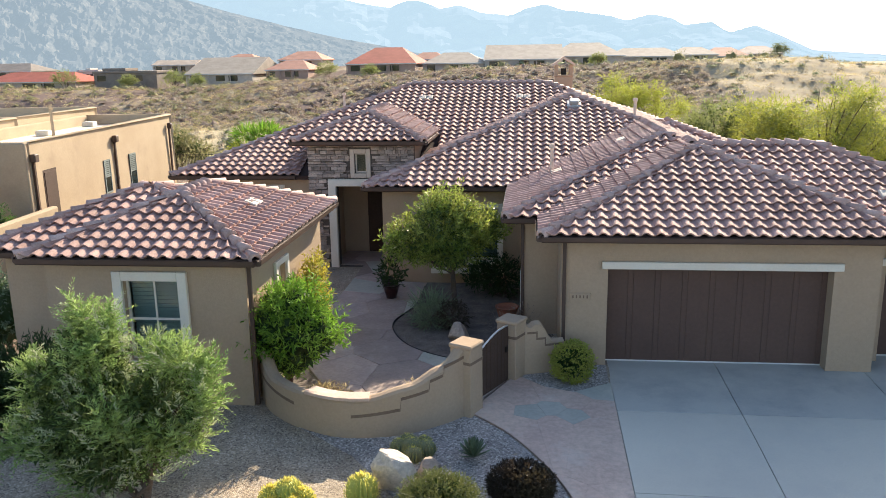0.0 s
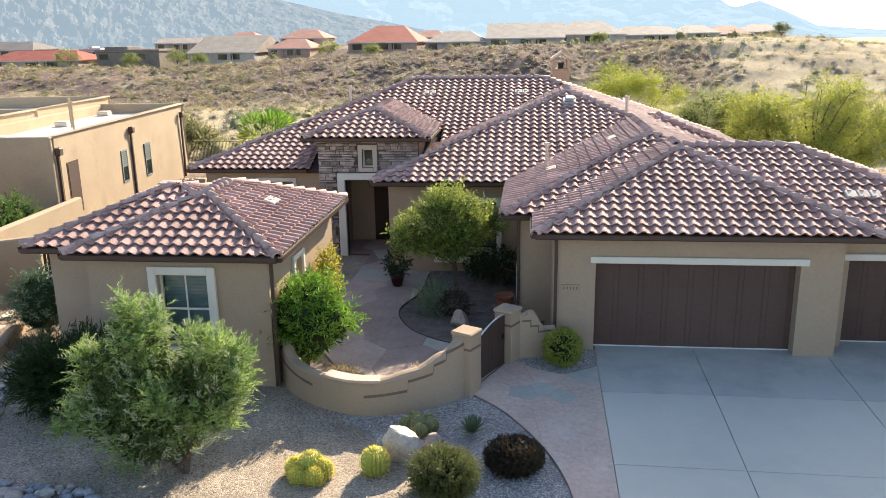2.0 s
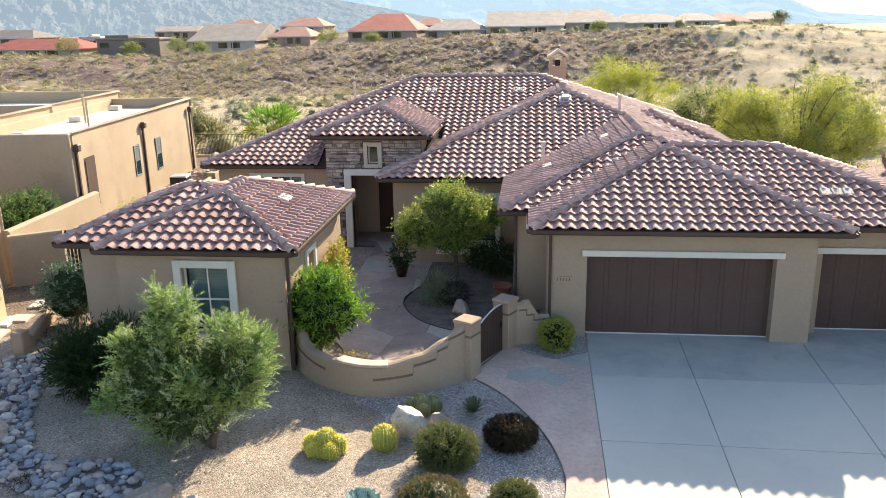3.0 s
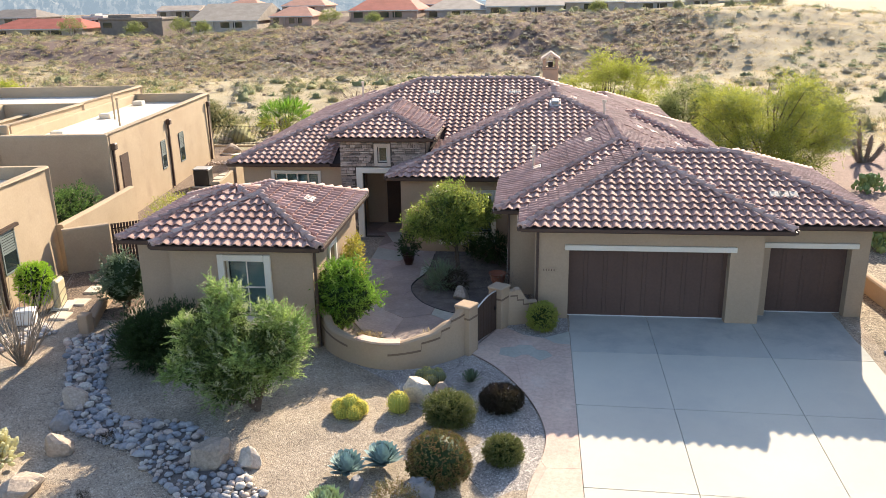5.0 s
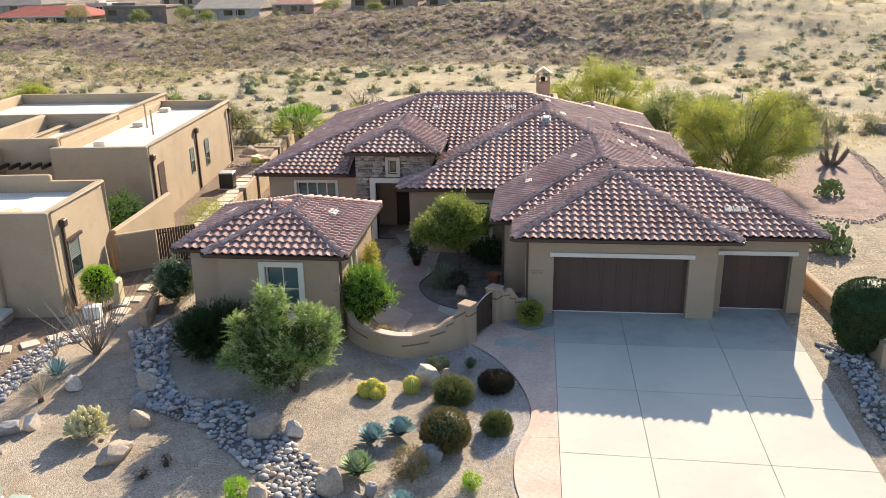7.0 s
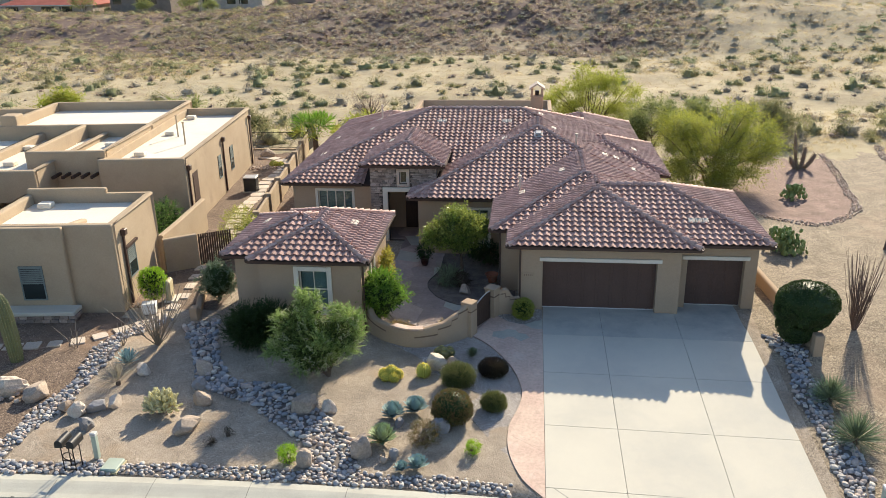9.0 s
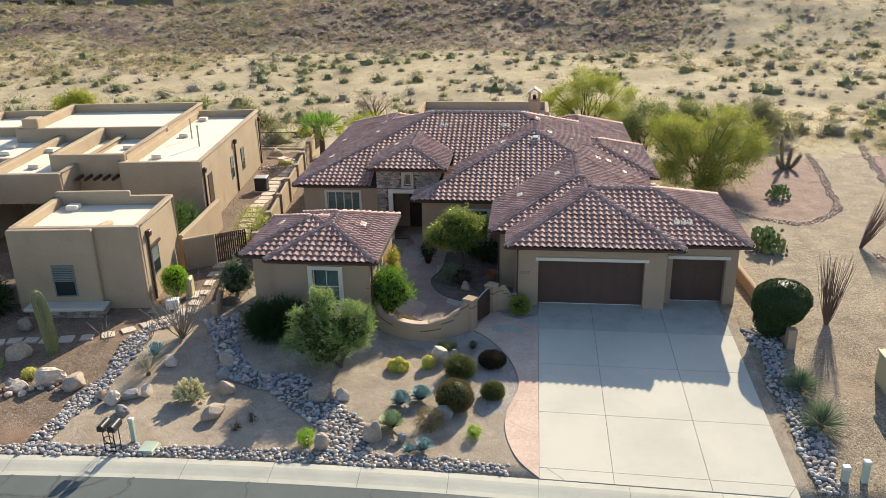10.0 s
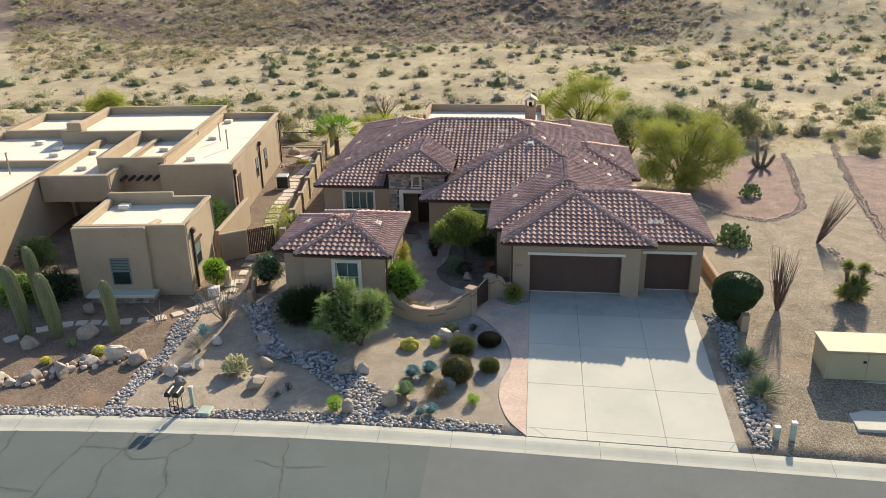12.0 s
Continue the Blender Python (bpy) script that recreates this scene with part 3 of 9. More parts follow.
def draped(x0, x1, y0, y1, lift, thick, nx=4, ny=6, bevel=0.005, ends=None):
    bm = bmesh.new()
    def pt(i, j, dz, inset=0.0):
        x = x0 + inset + (x1 - x0 - 2 * inset) * i / nx
        y = y0 + inset + (y1 - y0 - 2 * inset) * j / ny
        return bm.verts.new((x, y, land(x, min(y, 14.5)) + dz - 0.075 * step01(11.0, 14.7, y)))
    top = [[pt(i, j, lift, bevel) for i in range(nx + 1)] for j in range(ny + 1)]
    for j in range(ny):
        for i in range(nx):
            bm.faces.new((top[j][i], top[j][i + 1], top[j + 1][i + 1], top[j + 1][i]))
    rim_t = [top[0][i] for i in range(nx + 1)] + [top[j][nx] for j in range(1, ny + 1)] + [top[ny][i] for i in range(nx - 1, -1, -1)] + [top[j][0] for j in range(ny - 1, 0, -1)]
    cx, cy = (x0 + x1) / 2, (y0 + y1) / 2
    rim_b = []
    for v in rim_t:
        ox = bevel * (1 if v.co.x > cx else -1) if abs(v.co.x - x0) < bevel * 2 or abs(v.co.x - x1) < bevel * 2 else 0
        oy = bevel * (1 if v.co.y > cy else -1) if abs(v.co.y - y0) < bevel * 2 or abs(v.co.y - y1) < bevel * 2 else 0
        rim_b.append((bm.verts.new((v.co.x + ox, v.co.y + oy, v.co.z - bevel)), bm.verts.new((v.co.x + ox, v.co.y + oy, v.co.z - thick))))
    n = len(rim_t)
    for k in range(n):
        m = (k + 1) % n
        bm.faces.new((rim_t[k], rim_b[k][0], rim_b[m][0], rim_t[m]))
        bm.faces.new((rim_b[k][0], rim_b[k][1], rim_b[m][1], rim_b[m][0]))
    bmesh.ops.recalc_face_normals(bm, faces=bm.faces)
    return bm


DX = (2.03, 4.52, 7.72, 10.52)
DY = (2.16, 2.74, 5.98, 9.38, 12.35, 15.0)
# the row by the garage gets darker, more heavily blotched concrete
for _i in range(3):
    for _j in range(5):
        part("concrete_panel", draped(DX[_i] + 0.007, DX[_i + 1] - 0.007, DY[_j] + 0.007, DY[_j + 1] - 0.007, 0.045, 0.12), DRIVE_DARK if _j == 4 else DRIVE, drive)
part("concrete_panel", draped(7.9, 10.75, 14.98, 16.4, 0.045, 0.12, 2, 2), DRIVE_DARK, drive)
part("joint_bed", draped(2.05, 10.50, 2.2, 14.98, 0.014, 0.1, 8, 12), GROOVE, drive, "dark open joints")
for _a, _b in (((2.28, 2.74), (2.85, 2.2)), ((10.50, 2.70), (10.15, 2.2))):
    _d = Vector((_b[0] - _a[0], _b[1] - _a[1], 0))
    _w = Vector((-_d.y, _d.x, 0)).normalized() * 0.009
    _bm = bmesh.new()
    _v = [_bm.verts.new((p[0] + q * _w.x, p[1] + q * _w.y, land(*p) + 0.0475)) for p, q in ((_a, -1), (_b, -1), (_b, 1), (_a, 1))]
    _bm.faces.new(_v)
    part("apron_joint", _bm, GROOVE, drive, "slanting joint at the apron's corner")


# ---- flagstone paving ----
def clip_half(poly, p, n):
    """The part of a polygon on the side of p to which n points away from."""
    out = []
    for a, b in zip(poly, poly[1:] + poly[:1]):
        da = (a[0] - p[0]) * n[0] + (a[1] - p[1]) * n[1]
        db = (b[0] - p[0]) * n[0] + (b[1] - p[1]) * n[1]
        if da <= 0:
            out.append(a)
        if (da < 0 < db) or (db < 0 < da):
            t = da / (da - db)
            out.append((a[0] + (b[0] - a[0]) * t, a[1] + (b[1] - a[1]) * t))
    return out


def area_of(poly):
    return 0.5 * sum(a[0] * b[1] - b[0] * a[1] for a, b in zip(poly, poly[1:] + poly[:1]))


def slab(poly, lift, thick, bevel=0.01):
    bm = bmesh.new()
    cx, cy = sum(p[0] for p in poly) / len(poly), sum(p[1] for p in poly) / len(poly)
    top, mid, low = [], [], []
    for x, y in poly:
        d = max(0.05, math.hypot(cx - x, cy - y))
        ix, iy = x + (cx - x) / d * bevel, y + (cy - y) / d * bevel
        z = land(x, y)
        top.append(bm.verts.new((ix, iy, z + lift)))
        mid.append(bm.verts.new((x, y, z + lift - bevel)))
        low.append(bm.verts.new((x, y, z + lift - thick)))
    for tri in tessellate_polygon([[Vector((p[0], p[1], 0)) for p in poly]]):
        bm.faces.new([top[i] for i in tri])
    n = len(poly)
    for k in range(n):
        m = (k + 1) % n
        bm.faces.new((top[m], top[k], mid[k], mid[m]))
        bm.faces.new((mid[m], mid[k], low[k], low[m]))
    bmesh.ops.recalc_face_normals(bm, faces=bm.faces)
    return bm


def flagstones(region, gap, spacing, seed, parent, grey=0.15, greys=(), also=(), stone=FLAG_A, edge=0.01):
    """Irregular slabs that fill a region; greys: seeds (x, y) of grey-green stones laid first."""
    r = random.Random(seed)
    xs, ys = [p[0] for p in region], [p[1] for p in region]
    seeds = list(greys) + list(also)
    for _ in range(4000):
        p = (r.uniform(min(xs) - 0.5, max(xs) + 0.5), r.uniform(min(ys) - 0.5, max(ys) + 0.5))
        if all(math.hypot(p[0] - q[0], p[1] - q[1]) > spacing * r.uniform(0.75, 1.35) for q in seeds):
            seeds.append(p)
    for p in seeds:
        poly = list(region)
        for q in seeds:
            d = math.hypot(q[0] - p[0], q[1] - p[1])
            if q is p or d > spacing * 3.5:
                continue
            n = ((q[0] - p[0]) / d, (q[1] - p[1]) / d)
            m = (p[0] + n[0] * (d / 2 - gap), p[1] + n[1] * (d / 2 - gap))
            poly = clip_half(poly, m, n)
            if len(poly) < 3:
                break
        if len(poly) < 3 or abs(area_of(poly)) < 0.02:
            continue
        is_grey = r.random() < grey or p in greys
        part("flagstone", slab(poly, 0.035 + r.uniform(-0.3, 0.4) * edge, 0.06, edge), FLAG_B if is_grey else stone, parent)


PATH_EDGE = smooth_line([(-0.95, 12.05), (-0.1, 11.2), (0.76, 9.75), (1.2, 8.3), (1.18, 7.2), (0.82, 5.8), (0.85, 4.4), (1.3, 3.1), (2.0, 2.25)], 6)
PATH_REGION = PATH_EDGE + [(2.026, 2.25), (2.026, 13.6), (1.2, 13.1), (0.6, 13.3), (0.1, 13.75), (-0.15, 13.7)]
walkway = thing("walkway", (1.2, 9.0, land(1.2, 9.0)), "pink flagstone walkway curving to the gate", "walkway", kind="structure")
part("grout_bed", slab([(x, y) for x, y in PATH_REGION], 0.022, 0.1), PATHGROUT, walkway)

# ---- mountains in the distance ----
def mountain(name, r0, az0, az1, n, crest, depth, base, material, label, seed, rough, rows=24, fold_size=1.0):
    """A range at about r0 metres, between two compass angles (degrees from +y to the east); crest(az) gives its height in metres."""
    verts, faces = [], []
    for j in range(rows + 1):
        t = j / rows
        for i in range(n + 1):
            az = az0 + (az1 - az0) * i / n
            a = radians(az)
            h = base + (crest(az) - base) * t ** 1.15
            fold = noise.fractal(Vector((az * 0.28 / fold_size, t * 3.0 / fold_size, seed)), 0.8, 2.1, 5) * fold_size ** 1.3
            rad = r0 + depth * t + depth * 0.30 * fold * (1 - t * 0.4)
            h += rough * noise.fractal(Vector((az * 0.7 / fold_size, t * 5.0 / fold_size, seed + 4)), 0.75, 2.1, 5) * fold_size * (0.15 + t) * (crest(az) - base) * 0.25 * (1 - t ** 4)
            verts.append((rad * math.sin(a), rad * math.cos(a), h))
    w = n + 1
    for j in range(rows):
        for i in range(n):
            faces.append((j * w + i, j * w + i + 1, (j + 1) * w + i + 1, (j + 1) * w + i))
    return tagged(part(name, (verts, faces), material, None), label, "mountain", kind="structure")


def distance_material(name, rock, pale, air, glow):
    """Rock seen through kilometres of lit air; the haze is added as a glow."""
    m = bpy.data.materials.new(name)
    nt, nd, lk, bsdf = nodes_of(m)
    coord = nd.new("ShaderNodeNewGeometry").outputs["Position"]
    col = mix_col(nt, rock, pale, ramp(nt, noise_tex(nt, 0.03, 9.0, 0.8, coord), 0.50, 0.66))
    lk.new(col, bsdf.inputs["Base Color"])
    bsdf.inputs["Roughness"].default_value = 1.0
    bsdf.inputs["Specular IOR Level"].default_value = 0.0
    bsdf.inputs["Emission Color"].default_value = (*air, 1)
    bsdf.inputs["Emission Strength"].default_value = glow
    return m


def peaks(pts):
    def f(az):
        if az <= pts[0][0]:
            return pts[0][1]
        for (a, h), (b, k) in zip(pts, pts[1:]):
            if az <= b:
                t = (az - a) / (b - a)
                return h + (k - h) * t
        return pts[-1][1]
    return f


# ---- the house ----
house = thing("house", (-1.0, 25.0, 0), "single-storey tan stucco house with brown clay tile hip roof", "house")
PITCH = 0.372
EAVE = 3.14
# eave rectangles of the hipped masses: x0, x1, y0, y1, eave height
MASSES = {
    "garage": (0.50, 8.52, 14.14, 24.4, EAVE),
    "side_garage": (0.68, 11.62, 14.76, 22.78, EAVE),
    "link": (-0.35, 8.35, 16.20, 32.0, EAVE),
    "middle": (-4.83, 8.35, 21.0, 38.0, EAVE),
    "main": (-12.2, 8.35, 23.55, 38.6, EAVE),
    "rear_west": (-12.2, -4.2, 29.0, 41.0, EAVE),
    "rear_east": (1.2, 8.35, 29.0, 41.0, EAVE),
    "tower": (-7.62, -3.20, 22.86, 32.0, 4.36),
    "east": (2.4, 9.0, 26.1, 34.0, EAVE),
    "wing": (-10.15, -5.15, 11.73, 18.35, EAVE),
    "wing_side": (-11.45, -5.9, 12.25, 17.6, EAVE),
}


def hip_height(k, x, y):
    x0, x1, y0, y1, ze = MASSES[k]
    d = min(x - x0, x1 - x, y - y0, y1 - y)
    return ze + PITCH * d if d > -1e-6 else -9.0


def doubled(k, x, y, z):
    """True where an earlier mass has a roof plane at the same height."""
    for q in MASSES:
        if q == k:
            return False
        if all(abs(hip_height(q, x + a, y + b) - hip_height(k, x + a, y + b)) < 0.012 for a, b in ((0, 0), (0.12, 0), (-0.12, 0), (0, 0.12), (0, -0.12))):
            return True


def top_of_others(k, x, y):
    return max(hip_height(q, x, y) for q in MASSES if q != k)


TW, TL = 0.305, 0.343          # cover width and exposure of a tile
PROFILE = [(u, 0.058 * math.sin(math.pi * u / 0.62) if u < 0.62 else -0.012 * math.sin(math.pi * (u - 0.62) / 0.38)) for u in (0.0, 0.09, 0.2, 0.31, 0.42, 0.53, 0.62, 0.81, 1.0)]


def tile_local(clamp=None, smax=9.0):
    """One S tile: u across, s up the slope, h off the deck; clamp limits u at a given s."""
    v = []
    for s, lift in ((0.0, 0.085), (min(TL + 0.05, smax), 0.018)):
        for u, h in PROFILE:
            a = u * TW
            if clamp:
                a = min(max(a, clamp(s)[0]), clamp(s)[1])
            v.append((a, s, h + lift))
    for u, h in PROFILE:
        a = u * TW
        if clamp:
            a = min(max(a, clamp(0)[0]), clamp(0)[1])
        v.append((a, 0.0, h + 0.057))
    for u, h in PROFILE:
        a = u * TW
        if clamp:
            a = min(max(a, clamp(0)[0]), clamp(0)[1])
        v.append((a, 0.055, h + 0.012))
    n = len(PROFILE)
    f = [(i, i + 1, n + i + 1, n + i) for i in range(n - 1)] + [(2 * n + i, 2 * n + i + 1, i + 1, i) for i in range(n - 1)] + [(3 * n + i, 3 * n + i + 1, 2 * n + i + 1, 2 * n + i) for i in range(n - 1)]
    return v, f


def face_frame(k, side):
    """Origin, along, up-slope and normal of one roof plane, its eave length, and its run."""
    x0, x1, y0, y1, ze = MASSES[k]
    c = math.sqrt(1 + PITCH * PITCH)
    if side == "front":
        return Vector((x0, y0, ze)), Vector((1, 0, 0)), Vector((0, 1 / c, PITCH / c)), x1 - x0, min(x1 - x0, y1 - y0) / 2
    if side == "back":
        return Vector((x1, y1, ze)), Vector((-1, 0, 0)), Vector((0, -1 / c, PITCH / c)), x1 - x0, min(x1 - x0, y1 - y0) / 2
    if side == "east":
        return Vector((x1, y0, ze)), Vector((0, 1, 0)), Vector((-1 / c, 0, PITCH / c)), y1 - y0, min(x1 - x0, y1 - y0) / 2
    return Vector((x0, y1, ze)), Vector((0, -1, 0)), Vector((1 / c, 0, PITCH / c)), y1 - y0, min(x1 - x0, y1 - y0) / 2


def tile_face(k, side, roof, singly):
    o, a, s, length, run = face_frame(k, side)
    nrm = a.cross(s)
    c = math.sqrt(1 + PITCH * PITCH)
    rows = int(run * c / TL) + 1
    cols = int(length / TW) + 1
    shared = None
    verts, faces = [], []
    rng = random.Random(k + side)
    pieces = []
    for j in range(rows):
        r0 = j * TL - 0.05
        for i in range(cols):
            u0 = i * TW
            lim = lambda q, u0=u0, r0=r0: (max(0.0, (r0 + q) / c + 0.13) - u0, length - max(0.0, (r0 + q) / c + 0.13) - u0)
            lo, hi = lim(0)
            if hi < 0.03 or lo > TW - 0.03 or (r0 + TL * 0.4) / c > run:
                continue
            mid = o + a * (u0 + TW / 2) + s * (r0 + TL / 2)
            px, py = min(max(mid.x, MASSES[k][0] + .01), MASSES[k][1] - .01), min(max(mid.y, MASSES[k][2] + .01), MASSES[k][3] - .01)
            if mid.z < top_of_others(k, px, py) - 0.16 or doubled(k, px, py, hip_height(k, px, py)):
                continue
            smax = (run - 0.05) * c - r0
            if smax < 0.06:
                continue
            whole = smax > TL + 0.05 and lo <= 0 and hi >= TW and lim(TL)[0] <= 0 and lim(TL)[1] >= TW
            wob = Vector((0, 0, rng.uniform(-0.004, 0.004)))
            base = o + a * u0 + s * r0 + wob
            if whole and singly:
                pieces.append(base)
                continue
            tv, tf = tile_local(None if whole else lim, smax)
            b = len(verts)
            verts += [tuple(base + a * p[0] + s * p[1] + nrm * p[2]) for p in tv]
            faces += [tuple(q + b for q in f) for f in tf]
    if verts:
        ob = part("roof_tiles", (verts, faces), TILE_B, roof, smooth=False)
        tagged(ob, kind="stuff")
    return pieces, a, s, nrm


def cap_mesh(r=0.104, length=0.36, seg=9):
    """One half-round cap tile along y, low end first."""
    v, f = [], []
    ring = lambda y, rr, lift: [(math.cos(math.pi * (m / (seg - 1) * 1.3 - 0.15)) * rr, y, math.sin(math.pi * (m / (seg - 1) * 1.3 - 0.15)) * rr * 1.1 + lift) for m in range(seg)]
    v += ring(-0.02, r * 1.28, 0.034) + ring(length * 1.04, r * 0.82, 0.0) + ring(-0.02, r * 0.8, 0.01)
    f += [(m, m + 1, seg + m + 1, seg + m) for m in range(seg - 1)]
    f += [(2 * seg + m, 2 * seg + m + 1, m + 1, m) for m in range(seg - 1)]
    me = bpy.data.meshes.new("ridge_cap")
    me.from_pydata(v, [], f)
    me.materials.append(CAP)
    me.polygons.foreach_set("use_smooth", [True] * len(me.polygons))
    return me


CAP_MESH = cap_mesh()
CAP_RNG = random.Random(5)


def caps_along(roof, p0, p1, keep, step=0.36):
    """A line of overlapping cap tiles, p0 low to p1 high."""
    p0, p1 = Vector(p0), Vector(p1)
    d = p1 - p0
    if d.length < 0.2:
        return
    n = max(1, int(round(d.length / step)))
    k = d.length / n / 0.36
    d.normalize()
    side = d.cross(Vector((0, 0, 1))).normalized()
    up = side.cross(d)
    turn = Matrix((side, d * k, up)).transposed().to_4x4()
    for i in range(n):
        q = p0 + (p1 - p0) * ((i + 0.5) / n)
        if keep(q):
            c = p0 + (p1 - p0) * (i / n) - base_of(roof)
            share("ridge_cap", CAP_MESH, roof, Matrix.Translation(c + up * CAP_RNG.uniform(-0.006, 0.006)) @ turn @ pose(0, 0, 0, 0, 0, CAP_RNG.uniform(-1.5, 1.5)))


def deck(k, roof):
    x0, x1, y0, y1, ze = MASSES[k]
    h = min(x1 - x0, y1 - y0) / 2
    bm = bmesh.new()
    e = 0.03
    lo = [bm.verts.new(p) for p in ((x0 + e, y0 + e, ze - 0.15), (x1 - e, y0 + e, ze - 0.15), (x1 - e, y1 - e, ze - 0.15), (x0 + e, y1 - e, ze - 0.15))]
    up = [bm.verts.new(p) for p in ((x0, y0, ze - 0.01), (x1, y0, ze - 0.01), (x1, y1, ze - 0.01), (x0, y1, ze - 0.01))]
    z = ze + PITCH * h - 0.01
    if x1 - x0 < y1 - y0:
        a, b = bm.verts.new((x0 + h, y0 + h, z)), bm.verts.new((x0 + h, y1 - h, z))
        fs = [(up[0], up[1], a), (up[1], up[2], b, a), (up[2], up[3], b), (up[3], up[0], a, b)]
    else:
        a, b = bm.verts.new((x0 + h, y0 + h, z)), bm.verts.new((x1 - h, y0 + h, z))
        fs = [(up[0], up[1], b, a), (up[1], up[2], b), (up[2], up[3], a, b), (up[3], up[0], a)]
    for f in fs:
        bm.faces.new(f)
    for i in range(4):
        bm.faces.new((lo[i], lo[(i + 1) % 4], up[(i + 1) % 4], up[i]))
    bm.faces.new(lo[::-1])
    return part("roof_deck", bm, DECK, roof)


def gutters(k, roof):
    """Fascia and gutter along those stretches of the eaves that stand free of the other masses."""
    x0, x1, y0, y1, ze = MASSES[k]
    prof = [(0.0, -0.13), (0.0, 0.0), (-0.03, 0.0), (-0.03, -0.05), (-0.10, -0.05), (-0.12, 0.0), (-0.13, 0.0), (-0.12, -0.10), (-0.09, -0.13)]
    for p, q in (((x0, y0), (x1, y0)), ((x1, y0), (x1, y1)), ((x1, y1), (x0, y1)), ((x0, y1), (x0, y0))):
        n = 60
        run = []
        def flush():
            if len(run) > 1:
                bm = bmesh.new()
                sweep(bm, [(*run[0], ze - 0.0), (*run[-1], ze - 0.0)], prof, closed=True)
                bmesh.ops.recalc_face_normals(bm, faces=bm.faces)
                part("gutter", bm, GUTTER, roof, "dark brown metal gutter")
                bm = bmesh.new()
                sweep(bm, [(*run[0], ze), (*run[-1], ze)], [(0.02, -0.06), (0.02, 0.012), (0.06, 0.012), (0.06, -0.06)], closed=True)
                bmesh.ops.recalc_face_normals(bm, faces=bm.faces)
                part("bird_stop", bm, DECK, roof)
        for i in range(n + 1):
            t = i / n
            x, y = p[0] + (q[0] - p[0]) * t, p[1] + (q[1] - p[1]) * t
            covered = any(m != k and MASSES[m][0] + .02 < x < MASSES[m][1] - .02 and MASSES[m][2] + .02 < y < MASSES[m][3] - .02 and hip_height(m, x, y) > ze - 0.3 for m in MASSES)
            if covered:
                flush()
                run = []
            else:
                run.append((x, y))
        flush()


def hip_lines(k):
    x0, x1, y0, y1, ze = MASSES[k]
    h = min(x1 - x0, y1 - y0) / 2
    z = ze + PITCH * h
    if x1 - x0 < y1 - y0:
        a, b = (x0 + h, y0 + h, z), (x0 + h, y1 - h, z)
        return [((x0, y0, ze), a), ((x1, y0, ze), a), ((x1, y1, ze), b), ((x0, y1, ze), b), (a, b)]
    a, b = (x0 + h, y0 + h, z), (x1 - h, y0 + h, z)
    return [((x0, y0, ze), a), ((x1, y0, ze), b), ((x1, y1, ze), b), ((x0, y1, ze), a), (a, b)]


for _k in MASSES:
    roof = part("roof", bmesh.new(), DECK, house, "hip roof of brown wavy clay tiles")
    deck(_k, roof)
    for _s in ("front", "back", "east", "west"):
        singly = (_k, _s) in (("garage", "front"), ("wing", "front"))
        pcs, _a, _sl, _n = tile_face(_k, _s, roof, singly)
        if pcs:
            _v, _f = tile_local()
            me = bpy.data.meshes.new("tile")
            me.from_pydata(_v, [], _f)
            me.materials.append(TILE_A)
            _rot = Matrix((_a, _sl, _n)).transposed().to_4x4()
            for b in pcs:
                share("tile", me, roof, Matrix.Translation(b) @ _rot).location = b - base_of(roof)
    for p, q in hip_lines(_k):
        caps_along(roof, p, q, lambda v, k=_k: v.z > top_of_others(k, v.x, v.y) + 0.075)
    gutters(_k, roof)


# walls, with openings that go through them
def wall(name, axis, at, thick, lo, hi, z0, z1, openings=(), material=STUCCO, parent=house, label=""):
    """A wall along an axis ('x' or 'y') from lo to hi, its outer face at `at`, `thick` deep (signed). openings: (from, to, bottom, top)."""
    cuts = sorted({lo, hi, *[o[0] for o in openings], *[o[1] for o in openings]})
    bm = bmesh.new()
    a0, a1 = min(at, at + thick), max(at, at + thick)
    for c0, c1 in zip(cuts, cuts[1:]):
        mid = (c0 + c1) / 2
        holes = sorted((o[2], o[3]) for o in openings if o[0] < mid < o[1])
        zz = z0
        spans = []
        for b, t in holes:
            if b > zz:
                spans.append((zz, b))
            zz = t
        if z1 > zz:
            spans.append((zz, z1))
        for b, t in spans:
            if axis == "x":
                box(bm, c0, c1, a0, a1, b, t)
            else:
                box(bm, a0, a1, c0, c1, b, t)
    bmesh.ops.remove_doubles(bm, verts=bm.verts, dist=1e-4)
    dup = {}
    for f in list(bm.faces):
        key = tuple(round(v, 3) for v in f.calc_center_median())
        dup.setdefault(key, []).append(f)
    bmesh.ops.delete(bm, geom=[f for fs in dup.values() if len(fs) > 1 for f in fs], context="FACES")
    return part(name, bm, material, parent, label)


TOP = EAVE - 0.14
# garage fronts
wall("wall", "x", 14.64, 0.45, 0.95, 7.86, -0.3, TOP, [(2.0, 6.88, -0.04, 2.30)])
wall("wall", "y", 0.95, 0.25, 15.09, 16.75, -0.3, TOP)
wall("wall", "y", 7.86, -0.30, 15.09, 15.45, -0.4, TOP)
wall("wall", "x", 15.35, 0.45, 7.86, 11.2, -0.4, TOP, [(8.25, 10.68, -0.04, 2.26)])
wall("wall", "y", 11.2, -0.25, 15.80, 22.7, -0.4, TOP)
wall("wall", "x", 22.7, -0.25, 8.0, 10.95, -0.3, TOP)
wall("wall", "y", 7.9, -0.25, 22.7, 38.1, -0.3, TOP)
wall("wall", "y", 8.6, -0.25, 26.3, 32.6, -0.3, TOP)
